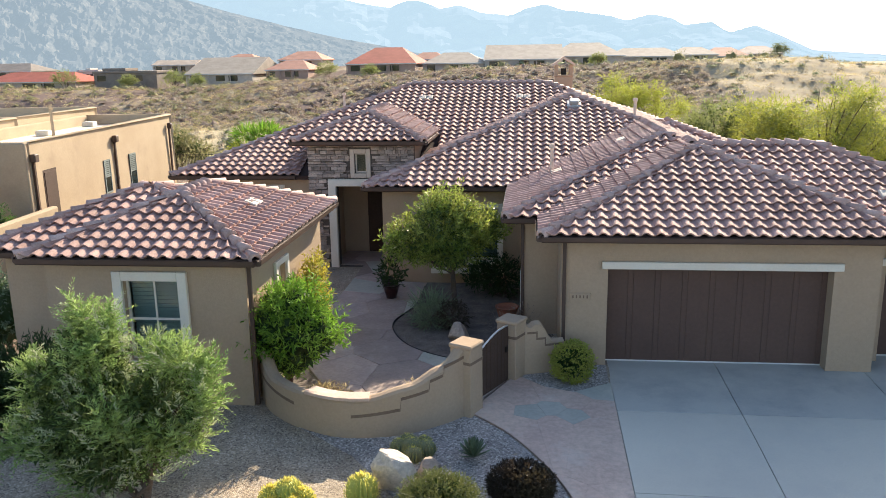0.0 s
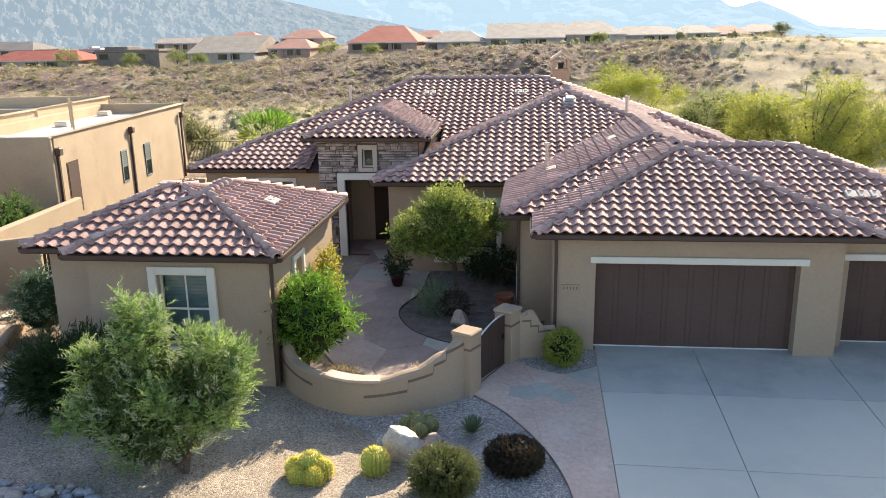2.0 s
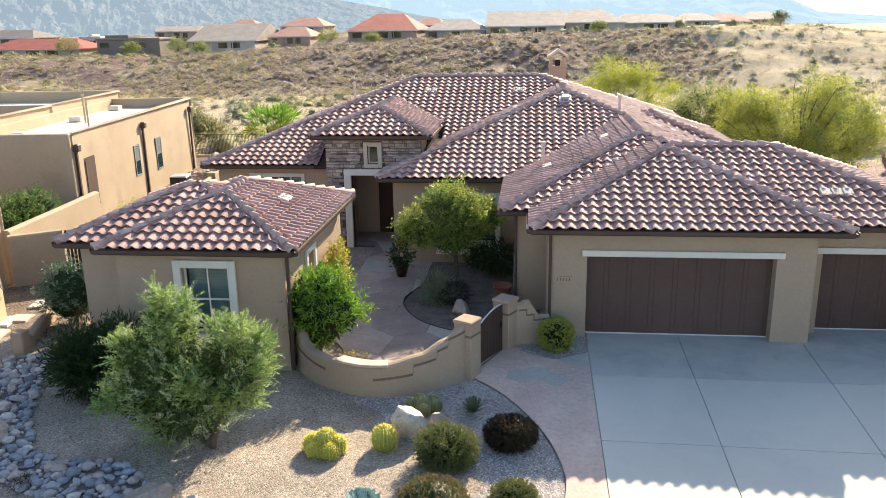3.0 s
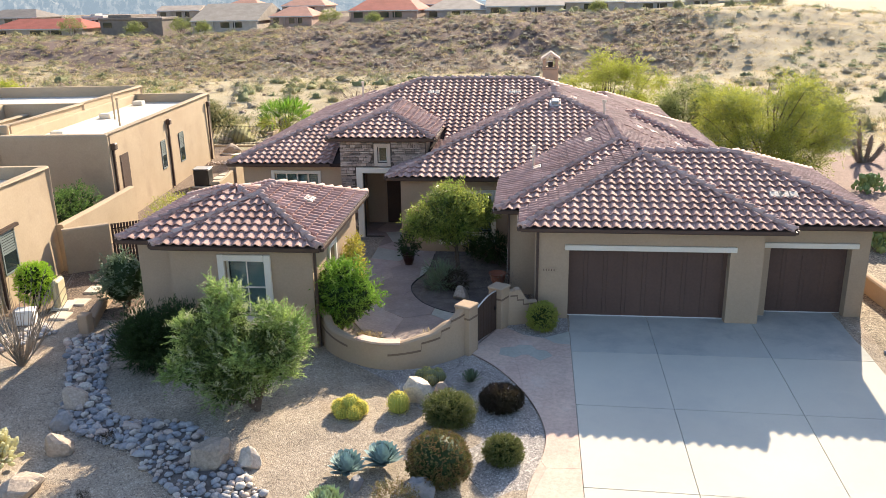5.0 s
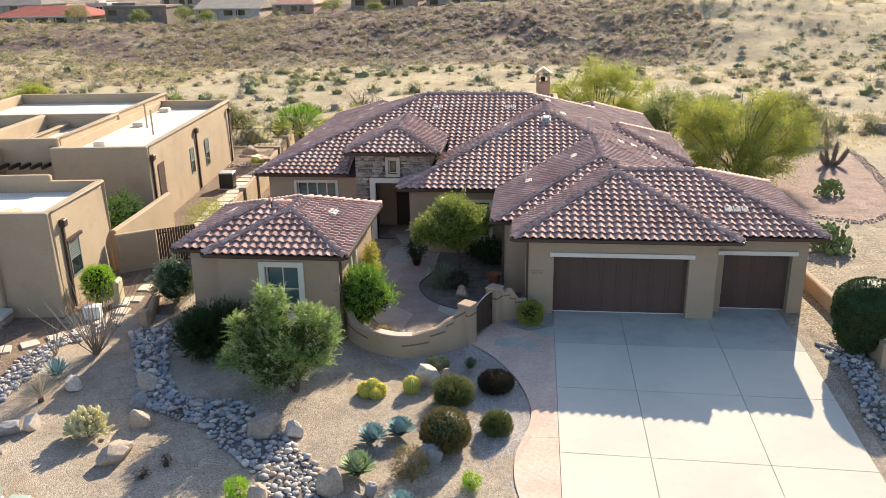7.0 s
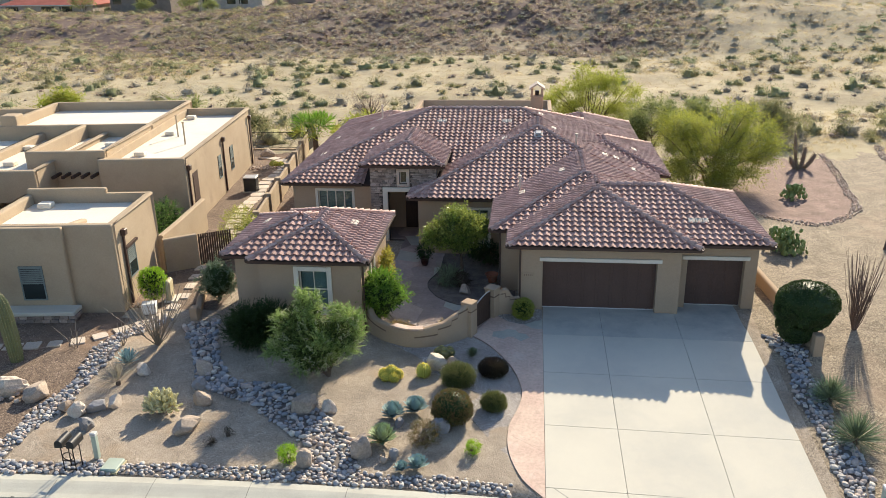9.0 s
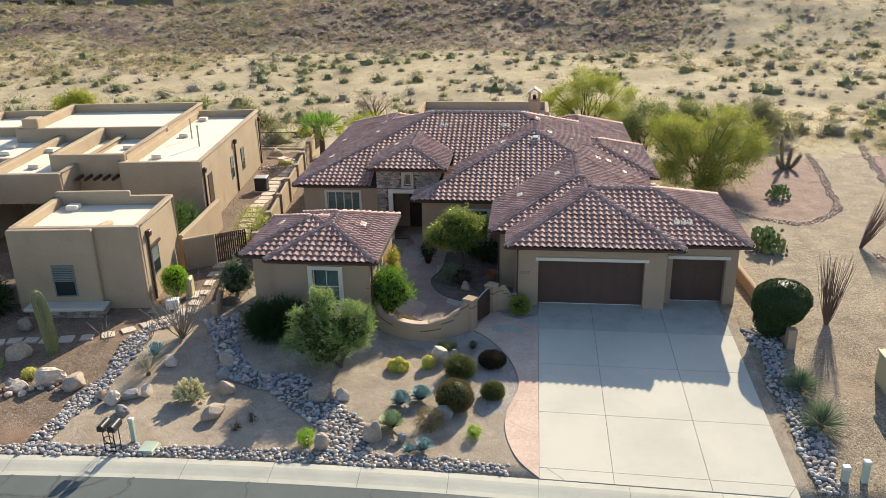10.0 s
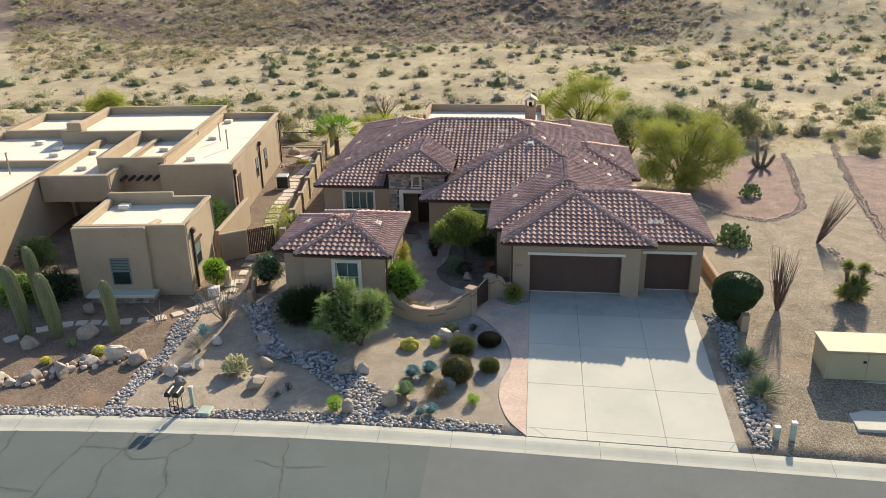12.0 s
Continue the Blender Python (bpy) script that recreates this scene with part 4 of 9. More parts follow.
wall("wall", "x", 26.3, 0.25, 7.9, 8.35, -0.3, TOP)
# the return wall by the gate, the middle room and the entry
wall("wall", "x", 16.75, 0.25, 0.10, 1.2, -0.2, TOP)
wall("wall", "y", 0.10, 0.25, 17.0, 21.45, -0.2, TOP)
wall("wall", "x", 21.45, 0.25, -4.38, 0.1, -0.2, TOP, [(-2.55, -0.72, 0.75, 2.42)])
wall("wall", "y", -4.38, 0.25, 21.7, 25.6, -0.2, 3.3)
wall("wall", "x", 25.6, 0.2, -6.6, -4.1, -0.2, 3.3, [(-5.7, -4.55, 0.0, 2.4)])
wall("wall", "x", 23.98, 0.25, -11.75, -7.2, -0.2, TOP, [(-10.35, -8.42, 1.35, 2.62)])
wall("wall", "y", -11.75, 0.25, 24.23, 38.1, -0.2, TOP)
wall("wall", "x", 38.1, -0.25, -11.5, 7.9, -0.2, TOP)
# stone tower over the entry
wall("tower_wall", "x", 23.30, 0.3, -7.2, -3.62, -0.2, 4.22, [(-6.28, -3.9, 0.0, 2.82), (-5.62, -5.22, 3.26, 3.92)], MORTAR)
wall("tower_wall", "y", -7.2, 0.3, 23.6, 31.0, -0.2, 4.22)
wall("tower_wall", "y", -3.62, -0.3, 23.6, 31.0, 2.9, 4.22)
wall("wall", "y", -6.9, 0.3, 23.6, 25.6, -0.2, 3.3)
# the guest wing
wall("wall", "x", 12.07, 0.30, -9.82, -5.5, -0.4, TOP, [(-8.13, -6.93, 0.85, 2.60)])
wall("wall", "y", -5.5, -0.25, 12.37, 18.0, -0.3, TOP, [(14.0, 14.7, 1.0, 2.4)])
wall("wall", "x", 12.62, 0.25, -11.05, -9.82, -0.4, TOP)
wall("wall", "y", -11.05, 0.25, 12.87, 17.3, -0.3, TOP)
wall("wall", "x", 17.95, -0.25, -9.82, -5.75, -0.3, TOP)
wall("wall", "x", 17.3, -0.25, -10.8, -9.82, -0.3, TOP)
wall("wall", "y", -9.82, 0.25, 17.3, 17.7, -0.3, TOP)


def window(axis, at, lo, hi, z0, z1, out=-1, trim=0.14, proud=0.07, style="grid", blinds=True, paint=WHITE):
    """A window: trim frame proud of the wall, sash, muntins, panes, and shutters behind. `out` is the outward sign along the other axis."""
    w = part("window", bmesh.new(), WHITE, house, "window with cream surround")
    def put(name, u0, u1, d0, d1, a, b, mat, label="", bev=0.0):
        d0, d1 = at + out * d0, at + out * d1
        d0, d1 = min(d0, d1), max(d0, d1)
        row = (u0, u1, d0, d1, a, b) if axis == "x" else (d0, d1, u0, u1, a, b)
        return part(name, boxes(row, bevel=bev), mat, w, label)
    if trim:
        t = trim
        put("trim", lo - t, lo, 0.0, proud, z0 - t, z1 + t, paint, bev=0.012)
        put("trim", hi, hi + t, 0.0, proud, z0 - t, z1 + t, paint, bev=0.012)
        put("trim", lo, hi, 0.0, proud, z1, z1 + t, paint, bev=0.012)
        put("sill", lo, hi, 0.0, proud + 0.03, z0 - t, z0, paint, bev=0.012)
    f = 0.05
    put("frame", lo, lo + f, -0.20, -0.12, z0, z1, WHITE)
    put("frame", hi - f, hi, -0.20, -0.12, z0, z1, WHITE)
    put("frame", lo + f, hi - f, -0.20, -0.12, z1 - f, z1, WHITE)
    put("frame", lo + f, hi - f, -0.20, -0.12, z0, z0 + f, WHITE)
    g = put("pane", lo + f, hi - f, -0.17, -0.16, z0 + f, z1 - f, GLASSCLEAR, "glass pane")
    g.visible_shadow = False
    m = (lo + hi) / 2
    if style == "grid":
        put("muntin", m - 0.018, m + 0.018, -0.159, -0.14, z0 + f, z1 - f, WHITE)
        put("muntin", lo + f, hi - f, -0.1585, -0.1395, (z0 + z1) / 2 - 0.025, (z0 + z1) / 2 + 0.025, WHITE)
    elif style == "tall":
        for q in range(1, 4):
            c = lo + (hi - lo) * q / 4
            put("muntin", c - 0.03, c + 0.03, -0.159, -0.13, z0 + f, z1 - f, WHITE)
    if blinds:
        n = int((z1 - z0 - 0.12) / 0.085)
        bm = bmesh.new()
        for q in range(n):
            c = z0 + 0.08 + q * 0.085
            d0, d1 = at - out * 0.225, at - out * 0.275
            if axis == "x":
                v = [bm.verts.new(p) for p in ((lo + 0.06, d0, c + 0.005), (hi - 0.06, d0, c + 0.005), (hi - 0.06, d1, c + 0.07), (lo + 0.06, d1, c + 0.07))]
            else:
                v = [bm.verts.new(p) for p in ((d0, lo + 0.06, c + 0.005), (d0, hi - 0.06, c + 0.005), (d1, hi - 0.06, c + 0.07), (d1, lo + 0.06, c + 0.07))]
            bm.faces.new(v)
        part("shutter", bm, BLIND, w, "pale louvred shutter")
    # flat sheet behind the glass, coloured near black as the unlit room's shade
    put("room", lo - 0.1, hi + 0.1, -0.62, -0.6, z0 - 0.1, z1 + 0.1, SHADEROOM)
    return w


GLASSCLEAR = bpy.data.materials.new("clear_glass")
_nt, _nd, _lk, _b = nodes_of(GLASSCLEAR)
_tr = _nd.new("ShaderNodeBsdfTransparent")
_tr.inputs["Color"].default_value = (0.72, 0.80, 0.80, 1)
_gl = _nd.new("ShaderNodeBsdfGlossy")
_gl.inputs["Roughness"].default_value = 0.03
_mx = _nd.new("ShaderNodeMixShader")
_fr = _nd.new("ShaderNodeFresnel")
_fr.inputs["IOR"].default_value = 1.4
_lk.new(_fr.outputs[0], _mx.inputs["Fac"])
_lk.new(_tr.outputs[0], _mx.inputs[1])
_lk.new(_gl.outputs[0], _mx.inputs[2])
_lk.new(_mx.outputs[0], _nd["Material Output"].inputs["Surface"])

window("x", 12.07, -8.13, -6.93, 0.85, 2.60, trim=0.2, proud=0.09)
window("y", -5.5, 14.0, 14.7, 1.0, 2.4, out=1)
window("x", 21.45, -2.55, -0.72, 0.75, 2.42)
window("x", 23.98, -10.35, -8.42, 1.35, 2.62, style="tall")
window("x", 23.30, -5.62, -5.22, 3.26, 3.92, trim=0.15, style="plain", blinds=False, paint=PINKPLASTER)


# garage doors
def garage_door(x0, x1, y, z0, z1, planks, lintel):
    d = part("garage_door", boxes((x0, x1, y, y + 0.05, z0, z1)), DOORWOOD, house, "dark brown garage door with vertical battens")
    w = (x1 - x0) / planks
    for i in range(planks):
        part("panel", boxes((x0 + i * w + 0.007, x0 + (i + 1) * w - 0.120, y - 0.022, y, z0 + 0.01, z1), bevel=0.004), DOORWOOD, d)
        part("batten", boxes((x0 + (i + 1) * w - 0.117, x0 + (i + 1) * w + 0.004, y - 0.025, y, z0 + 0.01, z1), bevel=0.004), DOORWOOD, d)
    part("seal", boxes((x0, x1, y - 0.03, y + 0.02, z0 - 0.005, z0 + 0.03)), PLASTIC_W, d)
    a, b, t = lintel
    part("lintel", boxes((a, b, t - 0.09, t + 0.0, z1, z1 + 0.17), bevel=0.012), WHITE, house, "cream beam over garage door")


garage_door(2.0, 6.88, 15.02, -0.03, 2.30, 8, (1.86, 7.05, 14.64))
garage_door(8.25, 10.68, 15.74, -0.03, 2.26, 4, (8.0, 10.85, 15.35))
# the third colour glows on the rock as painted haze
FAR_ROCK = distance_material("far_rock_haze_glow", (0.06, 0.065, 0.08), (0.09, 0.095, 0.105), (0.46, 0.63, 0.75), 0.42)
MID_ROCK = distance_material("foothill_haze_glow", (0.05, 0.05, 0.05), (0.14, 0.125, 0.105), (0.40, 0.52, 0.62), 0.30)


def rise(r, deg):
    return 6.9 + r * math.tan(radians(deg))


_far = [(-40, 5.5), (-24, 5.2), (-13, 4.1), (-11.1, 3.73), (-9.6, 3.56), (-8.6, 3.95), (-7.66, 3.98), (-6.1, 3.33), (-4.8, 3.64), (-3.4, 3.1), (-1.3, 2.88), (-0.35, 3.3),
        (1.0, 3.53), (2.3, 3.13), (4.6, 2.82), (6.45, 2.37), (7.9, 2.73), (9.36, 2.44), (10.1, 1.99), (11.9, 2.16), (12.95, 1.45), (14.6, 1.83), (16.7, 0.9), (18.1, 0.25), (22, -0.1), (60, -0.1)]
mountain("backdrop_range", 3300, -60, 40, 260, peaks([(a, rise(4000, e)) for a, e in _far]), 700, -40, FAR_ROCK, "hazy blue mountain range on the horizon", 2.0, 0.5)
_mid = [(-60, 7.0), (-34, 6.0), (-28, 5.2), (-24, 4.3), (-20, 3.2), (-16, 2.2), (-13, 1.5), (-10, 0.95), (-7.7, 0.45), (-5, 0.0), (-3, -0.4)]
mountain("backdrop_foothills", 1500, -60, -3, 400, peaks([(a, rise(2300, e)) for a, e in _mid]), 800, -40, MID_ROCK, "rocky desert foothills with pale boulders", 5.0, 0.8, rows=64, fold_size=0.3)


# ---- neighbouring adobe house ----
MA = pose(-16.54, 12.77, 0, 0, 0, 6.0)
adobe = thing("adobe_house", tuple(MA @ Vector((-4, 12, 0))), "flat-roofed adobe house with rounded parapets and white roof", "house")


def parapet_block(u0, u1, v0, v1, top, roof, t=0.32, base=-0.35):
    bm = bmesh.new()
    box(bm, u0, u1, v0, v0 + t, base, top)
    box(bm, u0, u1, v1 - t, v1, base, top)
    box(bm, u0, u0 + t, v0 + t, v1 - t, base, top)
    box(bm, u1 - t, u1, v0 + t, v1 - t, base, top)
    bmesh.ops.remove_doubles(bm, verts=bm.verts, dist=1e-4)
    dup = {}
    for f in list(bm.faces):
        dup.setdefault(tuple(round(v, 3) for v in f.calc_center_median()), []).append(f)
    bmesh.ops.delete(bm, geom=[f for fs in dup.values() if len(fs) > 1 for f in fs], context="FACES")
    bmesh.ops.dissolve_limit(bm, angle_limit=0.01, verts=bm.verts, edges=bm.edges)
    edges = [e for e in bm.edges if all(abs(v.co.z - top) < 1e-3 for v in e.verts) or (abs(e.verts[0].co.x - e.verts[1].co.x) < 1e-4 and abs(e.verts[0].co.y - e.verts[1].co.y) < 1e-4)]
    bmesh.ops.bevel(bm, geom=edges, offset=0.09, segments=3, affect="EDGES", profile=0.5)
    for v in bm.verts:
        v.co = MA @ v.co
    part("parapet_wall", bm, ADOBE, adobe, "tan stucco wall with rounded top", smooth=False)
    part("flat_roof", boxes((u0 + t - 0.02, u1 - t + 0.02, v0 + t - 0.02, v1 - t + 0.02, roof - 0.1, roof), m=MA), ROOFWHITE, adobe, "white coated flat roof")


parapet_block(-6.1, 0.0, 0.28, 5.6, 4.10, 3.62)
part("front_bay", boxes((-6.1, -2.1, 0.0, 0.3, -0.35, 4.08), bevel=0.08, seg=3, m=MA), ADOBE, adobe, "stucco bay standing proud of the front")
_bm = boxes((-2.28, -1.92, 0.45, 2.3, 3.5, 4.06), bevel=0.09, seg=3)
for _v in _bm.verts:
    if _v.co.z > 3.8:
        _v.co.z -= 0.28 * max(0.0, (_v.co.y - 0.6) / 1.7)
    _v.co = MA @ _v.co
part("buttress", _bm, ADOBE, adobe, "sloping stucco buttress on the roof")
part("parapet_step", boxes((-6.1, -2.2, 5.285, 5.595, 4.02, 4.36), bevel=0.08, seg=2, m=MA), ADOBE, adobe)
parapet_block(-5.3, -0.35, 11.8, 28.2, 4.22, 3.68)
parapet_block(-9.6, -5.0, 12.3, 20.5, 4.62, 3.75)
parapet_block(-12.5, -7.95, 9.85, 20.8, 4.12, 3.62, base=2.35)
part("porch_wall", boxes((-12.45, -8.0, 14.2, 14.45, -0.3, 3.5), m=MA), ADOBE, adobe, "stucco wall at the back of the covered porch")
parapet_block(-22.0, -12.52, 2.5, 14.0, 4.12, 3.60)
parapet_block(-21.5, -12.3, 13.7, 22.6, 4.10, 3.61)
parapet_block(-15.6, -5.1, 20.2, 29.6, 4.60, 3.95)
parapet_block(-21.0, -15.4, 22.3, 29.0, 4.25, 3.70)
part("chimney", boxes((-15.1, -14.0, 20.3, 21.4, 3.6, 5.25), bevel=0.1, seg=2, m=MA), ADOBE, adobe, "stucco chimney block")
# parapet step and vigas
for _i in range(7):
    part("viga", boxes((-8.9 + _i * 0.55, -8.75 + _i * 0.55, 11.3, 12.35, 3.25, 3.42), bevel=0.02, m=MA), DARKWOOD, adobe, "dark timber rafter end")
for _u, _v, _z in ((-4.9, 4.6, 3.62), (-4.0, 15.0, 3.68), (-4.1, 21.0, 3.68), (-4.35, 26.6, 3.68), (-6.7, 17.4, 3.75), (-15.2, 18.7, 3.62), (-11.0, 13.2, 3.62), (-9.6, 18.4, 3.62), (-14.6, 16.8, 3.61), (-17.4, 20.4, 3.61), (-12.0, 17.4, 3.62)):
    part("roof_vent", boxes((_u - 0.32, _u + 0.32, _v - 0.28, _v + 0.28, _z, _z + 0.26), bevel=0.04, m=MA), ROOFWHITE, adobe, "white box roof vent")
for _u, _v in ((-3.4, 20.4), (-2.2, 18.0), (-15.6, 12.2)):
    _bm = bmesh.new()
    tube(_bm, [MA @ Vector((_u, _v, 3.6)), MA @ Vector((_u, _v, 5.0)), MA @ Vector((_u, _v, 5.12))], [0.05, 0.05, 0.09], 8)
    part("vent_pipe", _bm, ADOBE, adobe)


def scupper(u, v, z):
    """A roof outlet with a conductor box and downspout on the east wall."""
    part("scupper", boxes((u, u + 0.22, v - 0.16, v + 0.16, z - 0.30, z), bevel=0.03, m=MA), GUTTER, adobe, "dark brown scupper box")
    part("downspout", boxes((u + 0.01, u + 0.10, v - 0.06, v + 0.06, 0.05, z - 0.28), m=MA), GUTTER, adobe, "dark brown downspout")


scupper(0.0, 1.2, 3.62)
for _v in (12.2, 19.75, 27.35):
    scupper(-0.35, _v, 3.75)


def adobe_window(side, at, lo, hi, z0, z1, lintel=True, door=False):
    """A recessed-looking opening: near-black sheet for the reveal's shade, frame, panes; side 'e' faces east, 'f' faces
    the street.
    """
    def put(name, a, b, d0, d1, c, d, mat, par, label=""):
        row = (at + d0, at + d1, a, b, c, d) if side == "e" else (a, b, at - d1, at - d0, c, d)
        return part(name, boxes(row, m=MA), mat, par, label)
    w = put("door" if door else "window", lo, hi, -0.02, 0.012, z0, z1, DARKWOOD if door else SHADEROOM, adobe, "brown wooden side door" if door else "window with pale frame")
    if door:
        put("door_panel", lo + 0.08, hi - 0.08, 0.012, 0.03, z0 + 0.1, z1 - 0.1, DARKWOOD, w)
        return
    f = 0.06
    put("frame", lo, lo + f, 0.0, 0.04, z0, z1, LOUVRE, w)
    put("frame", hi - f, hi, 0.0, 0.04, z0, z1, LOUVRE, w)
    put("frame", lo + f, hi - f, 0.0, 0.04, z1 - f, z1, LOUVRE, w)
    put("frame", lo + f, hi - f, 0.0, 0.04, z0, z0 + f, LOUVRE, w)
    put("rail", lo + f, hi - f, 0.0, 0.035, (z0 + z1) / 2 - 0.03, (z0 + z1) / 2 + 0.03, LOUVRE, w)
    n = int((z1 - z0) / 2 / 0.09)
    for q in range(n):
        c = (z0 + z1) / 2 + 0.05 + q * 0.09
        put("slat", lo + f, hi - f, 0.012, 0.026, c, c + 0.06, LOUVRE, w)
    put("pane", lo + f, hi - f, 0.012, 0.02, z0 + f, (z0 + z1) / 2 - 0.03, GLASS, w, "dark glass pane")
    if lintel:
        put("lintel", lo - 0.2, hi + 0.2, 0.0, 0.12, z1 + 0.02, z1 + 0.14, DARKWOOD, w, "weathered wood lintel")


adobe_window("e", -0.35, 12.9, 13.95, 0.9, 3.05, door=True)
adobe_window("e", -0.35, 18.4, 19.1, 1.25, 2.75, lintel=False)
adobe_window("e", -0.35, 21.4, 22.2, 1.05, 2.7, lintel=False)
adobe_window("e", 0.0, 1.45, 2.4, 1.15, 2.6)
adobe_window("f", 0.0, -4.25, -3.2, 0.75, 2.35, lintel=False)
part("window_seat", boxes((-5.5, -1.75, -0.85, -0.0, 0.32, 0.5), bevel=0.03, m=MA), CONCRETE, adobe, "pale concrete ledge under window")
for _i in range(10):
    for _j in range(2):
        part("ledge_stone", boxes((-5.4 + _i * 0.36 + 0.09 * _j, -5.06 + _i * 0.36 + 0.09 * _j, -0.78 + 0.02 * ((_i * 7 + _j) % 3), -0.1, -0.05 + 0.18 * _j, 0.12 + 0.19 * _j), bevel=0.015, m=MA), STONE, adobe)
# dim covered entry between the blocks
part("portal_wall", boxes((-8.2, -6.0, 9.0, 9.25, -0.2, 2.1), bevel=0.05, m=MA), ADOBE, adobe)
part("entry_door", boxes((-10.9, -9.6, 14.12, 14.19, 0.0, 2.5), m=MA), DARKWOOD, adobe, "dark double entry door")
part("garden_wall", boxes((-12.4, -6.15, 0.9, 1.15, -0.2, 1.0), bevel=0.06, seg=2, m=MA), ADOBE, adobe, "low stucco courtyard wall")


def stucco_wall(name, pts, h, t, label, material=ADOBE, cap=False):
    """A free-standing garden wall along (x, y) points with a rounded top."""
    bm = bmesh.new()
    r = t / 2
    prof = [(-r, -0.3), (-r, h - 0.06), (-r * 0.7, h - 0.015), (0, h), (r * 0.7, h - 0.015), (r, h - 0.06), (r, -0.3)]
    sweep(bm, [(x, y, land(x, y)) for x, y in pts], prof, closed=True)
    bmesh.ops.recalc_face_normals(bm, faces=bm.faces)
    ob = part(name, bm, material, None)
    return tagged(ob, label, "wall", kind="structure")


def at_adobe(u, v):
    p = MA @ Vector((u, v, 0))
    return (p.x, p.y)


stucco_wall("garden_wall", [at_adobe(0.1, 5.4), at_adobe(0.25, 8.0), at_adobe(0.4, 11.9)], 1.85, 0.3, "tan stucco garden wall beside the adobe house")
stucco_wall("garden_wall", [at_adobe(0.3, 5.1), at_adobe(1.75, 5.9)], 1.75, 0.3, "tan stucco wall ending at an iron gate")
side_gate = thing("side_gate", (*at_adobe(2.5, 6.3), 0.02), "dark brown slatted gate between two walls", "gate")
for _i in range(15):
    _p = Vector((*at_adobe(1.85 + _i * 0.1, 5.95 + _i * 0.05), 0))
    part("slat", boxes((-0.044, 0.044, -0.015, 0.015, 0.05, 1.7), m=pose(_p.x, _p.y, 0, 0, 0, 6 + math.degrees(math.atan2(0.05, 0.1)))), DARKWOOD, side_gate)
for _z in (0.12, 1.5):
    _bm = bmesh.new()
    tube(_bm, [(*at_adobe(1.85, 5.95), _z), (*at_adobe(3.3, 6.67), _z)], 0.025, 6)
    part("rail", _bm, IRON, side_gate)

fence = thing("block_fence", (-14.9, 32, 0), "tan block fence with posts stepping along the side yard", "fence", kind="structure")
_f = [(-13.35, 19.6), (-13.75, 23.2), (-14.2, 26.8), (-14.7, 30.4), (-15.15, 34.0), (-15.65, 37.6), (-16.15, 41.2), (-16.6, 44.6)]
for (_ax, _ay), (_bx, _by) in zip(_f, _f[1:]):
    _d = math.degrees(math.atan2(_by - _ay, _bx - _ax))
    _l = math.hypot(_bx - _ax, _by - _ay)
    part("fence_panel", boxes((0.2, _l - 0.2, -0.08, 0.08, -0.2, 1.45), bevel=0.02, m=pose(_ax, _ay, 0, 0, 0, _d)), ADOBE, fence)
    part("fence_post", boxes((-0.2, 0.2, -0.2, 0.2, -0.2, 1.6), bevel=0.03, m=pose(_ax, _ay, 0, 0, 0, _d)), ADOBE, fence)
part("gate_panel", boxes((-16.65, -16.55, 44.7, 46.9, 0.05, 1.9)), IRON, fence, "dark metal gate panel")

ironfence = thing("iron_fence", (-19.5, 45.0, land(-19.5, 45.0)), "dark wrought iron fence along the back yard", "fence", kind="structure")
_bm = bmesh.new()
for _i in range(100):
    _x = -26 + _i * 0.095
    box(_bm, _x, _x + 0.018, 45.0, 45.018, 0.05, 1.45)
for _z in (0.15, 1.38):
    box(_bm, -26, -16.6, 44.995, 45.023, _z, _z + 0.03)
tagged(part("bars", _bm, IRON, ironfence), kind="stuff")
part("footing", boxes((-26, -16.6, 44.9, 45.1, -0.4, 0.06)), ADOBE, ironfence)

stucco_wall("low_wall", [(12.05, 23.0), (12.2, 19.0), (12.45, 15.0), (12.72, 11.9)], 0.62, 0.28, "low tan stucco retaining wall beside the drive", STUCCO)
tagged(part("wall_end_post", boxes((12.58, 12.95, 11.45, 11.85, -0.5, 0.62), bevel=0.02), STUCCO, None), "short tan stucco end post of low wall", "post", kind="structure")
stucco_wall("low_wall", [(-13.1, 12.9), (-13.5, 14.2), (-13.9, 16.0), (-14.2, 18.0)], 0.36, 0.26, "low stone-capped edging wall beside stepping stones", STUCCO)
tagged(part("wall_end_post", boxes((-13.3, -12.95, 12.45, 12.8, -0.3, 0.55), bevel=0.03), STUCCO, None), "short stucco post at end of edging wall", "post", kind="structure")

# ---- street furniture ----
mail = thing("mailbox", (-12.75, 1.95, front_height(-12.75, 1.95)), "pair of black mailboxes on an ornate iron stand", "mailbox")
_z = front_height(-12.75, 1.95)
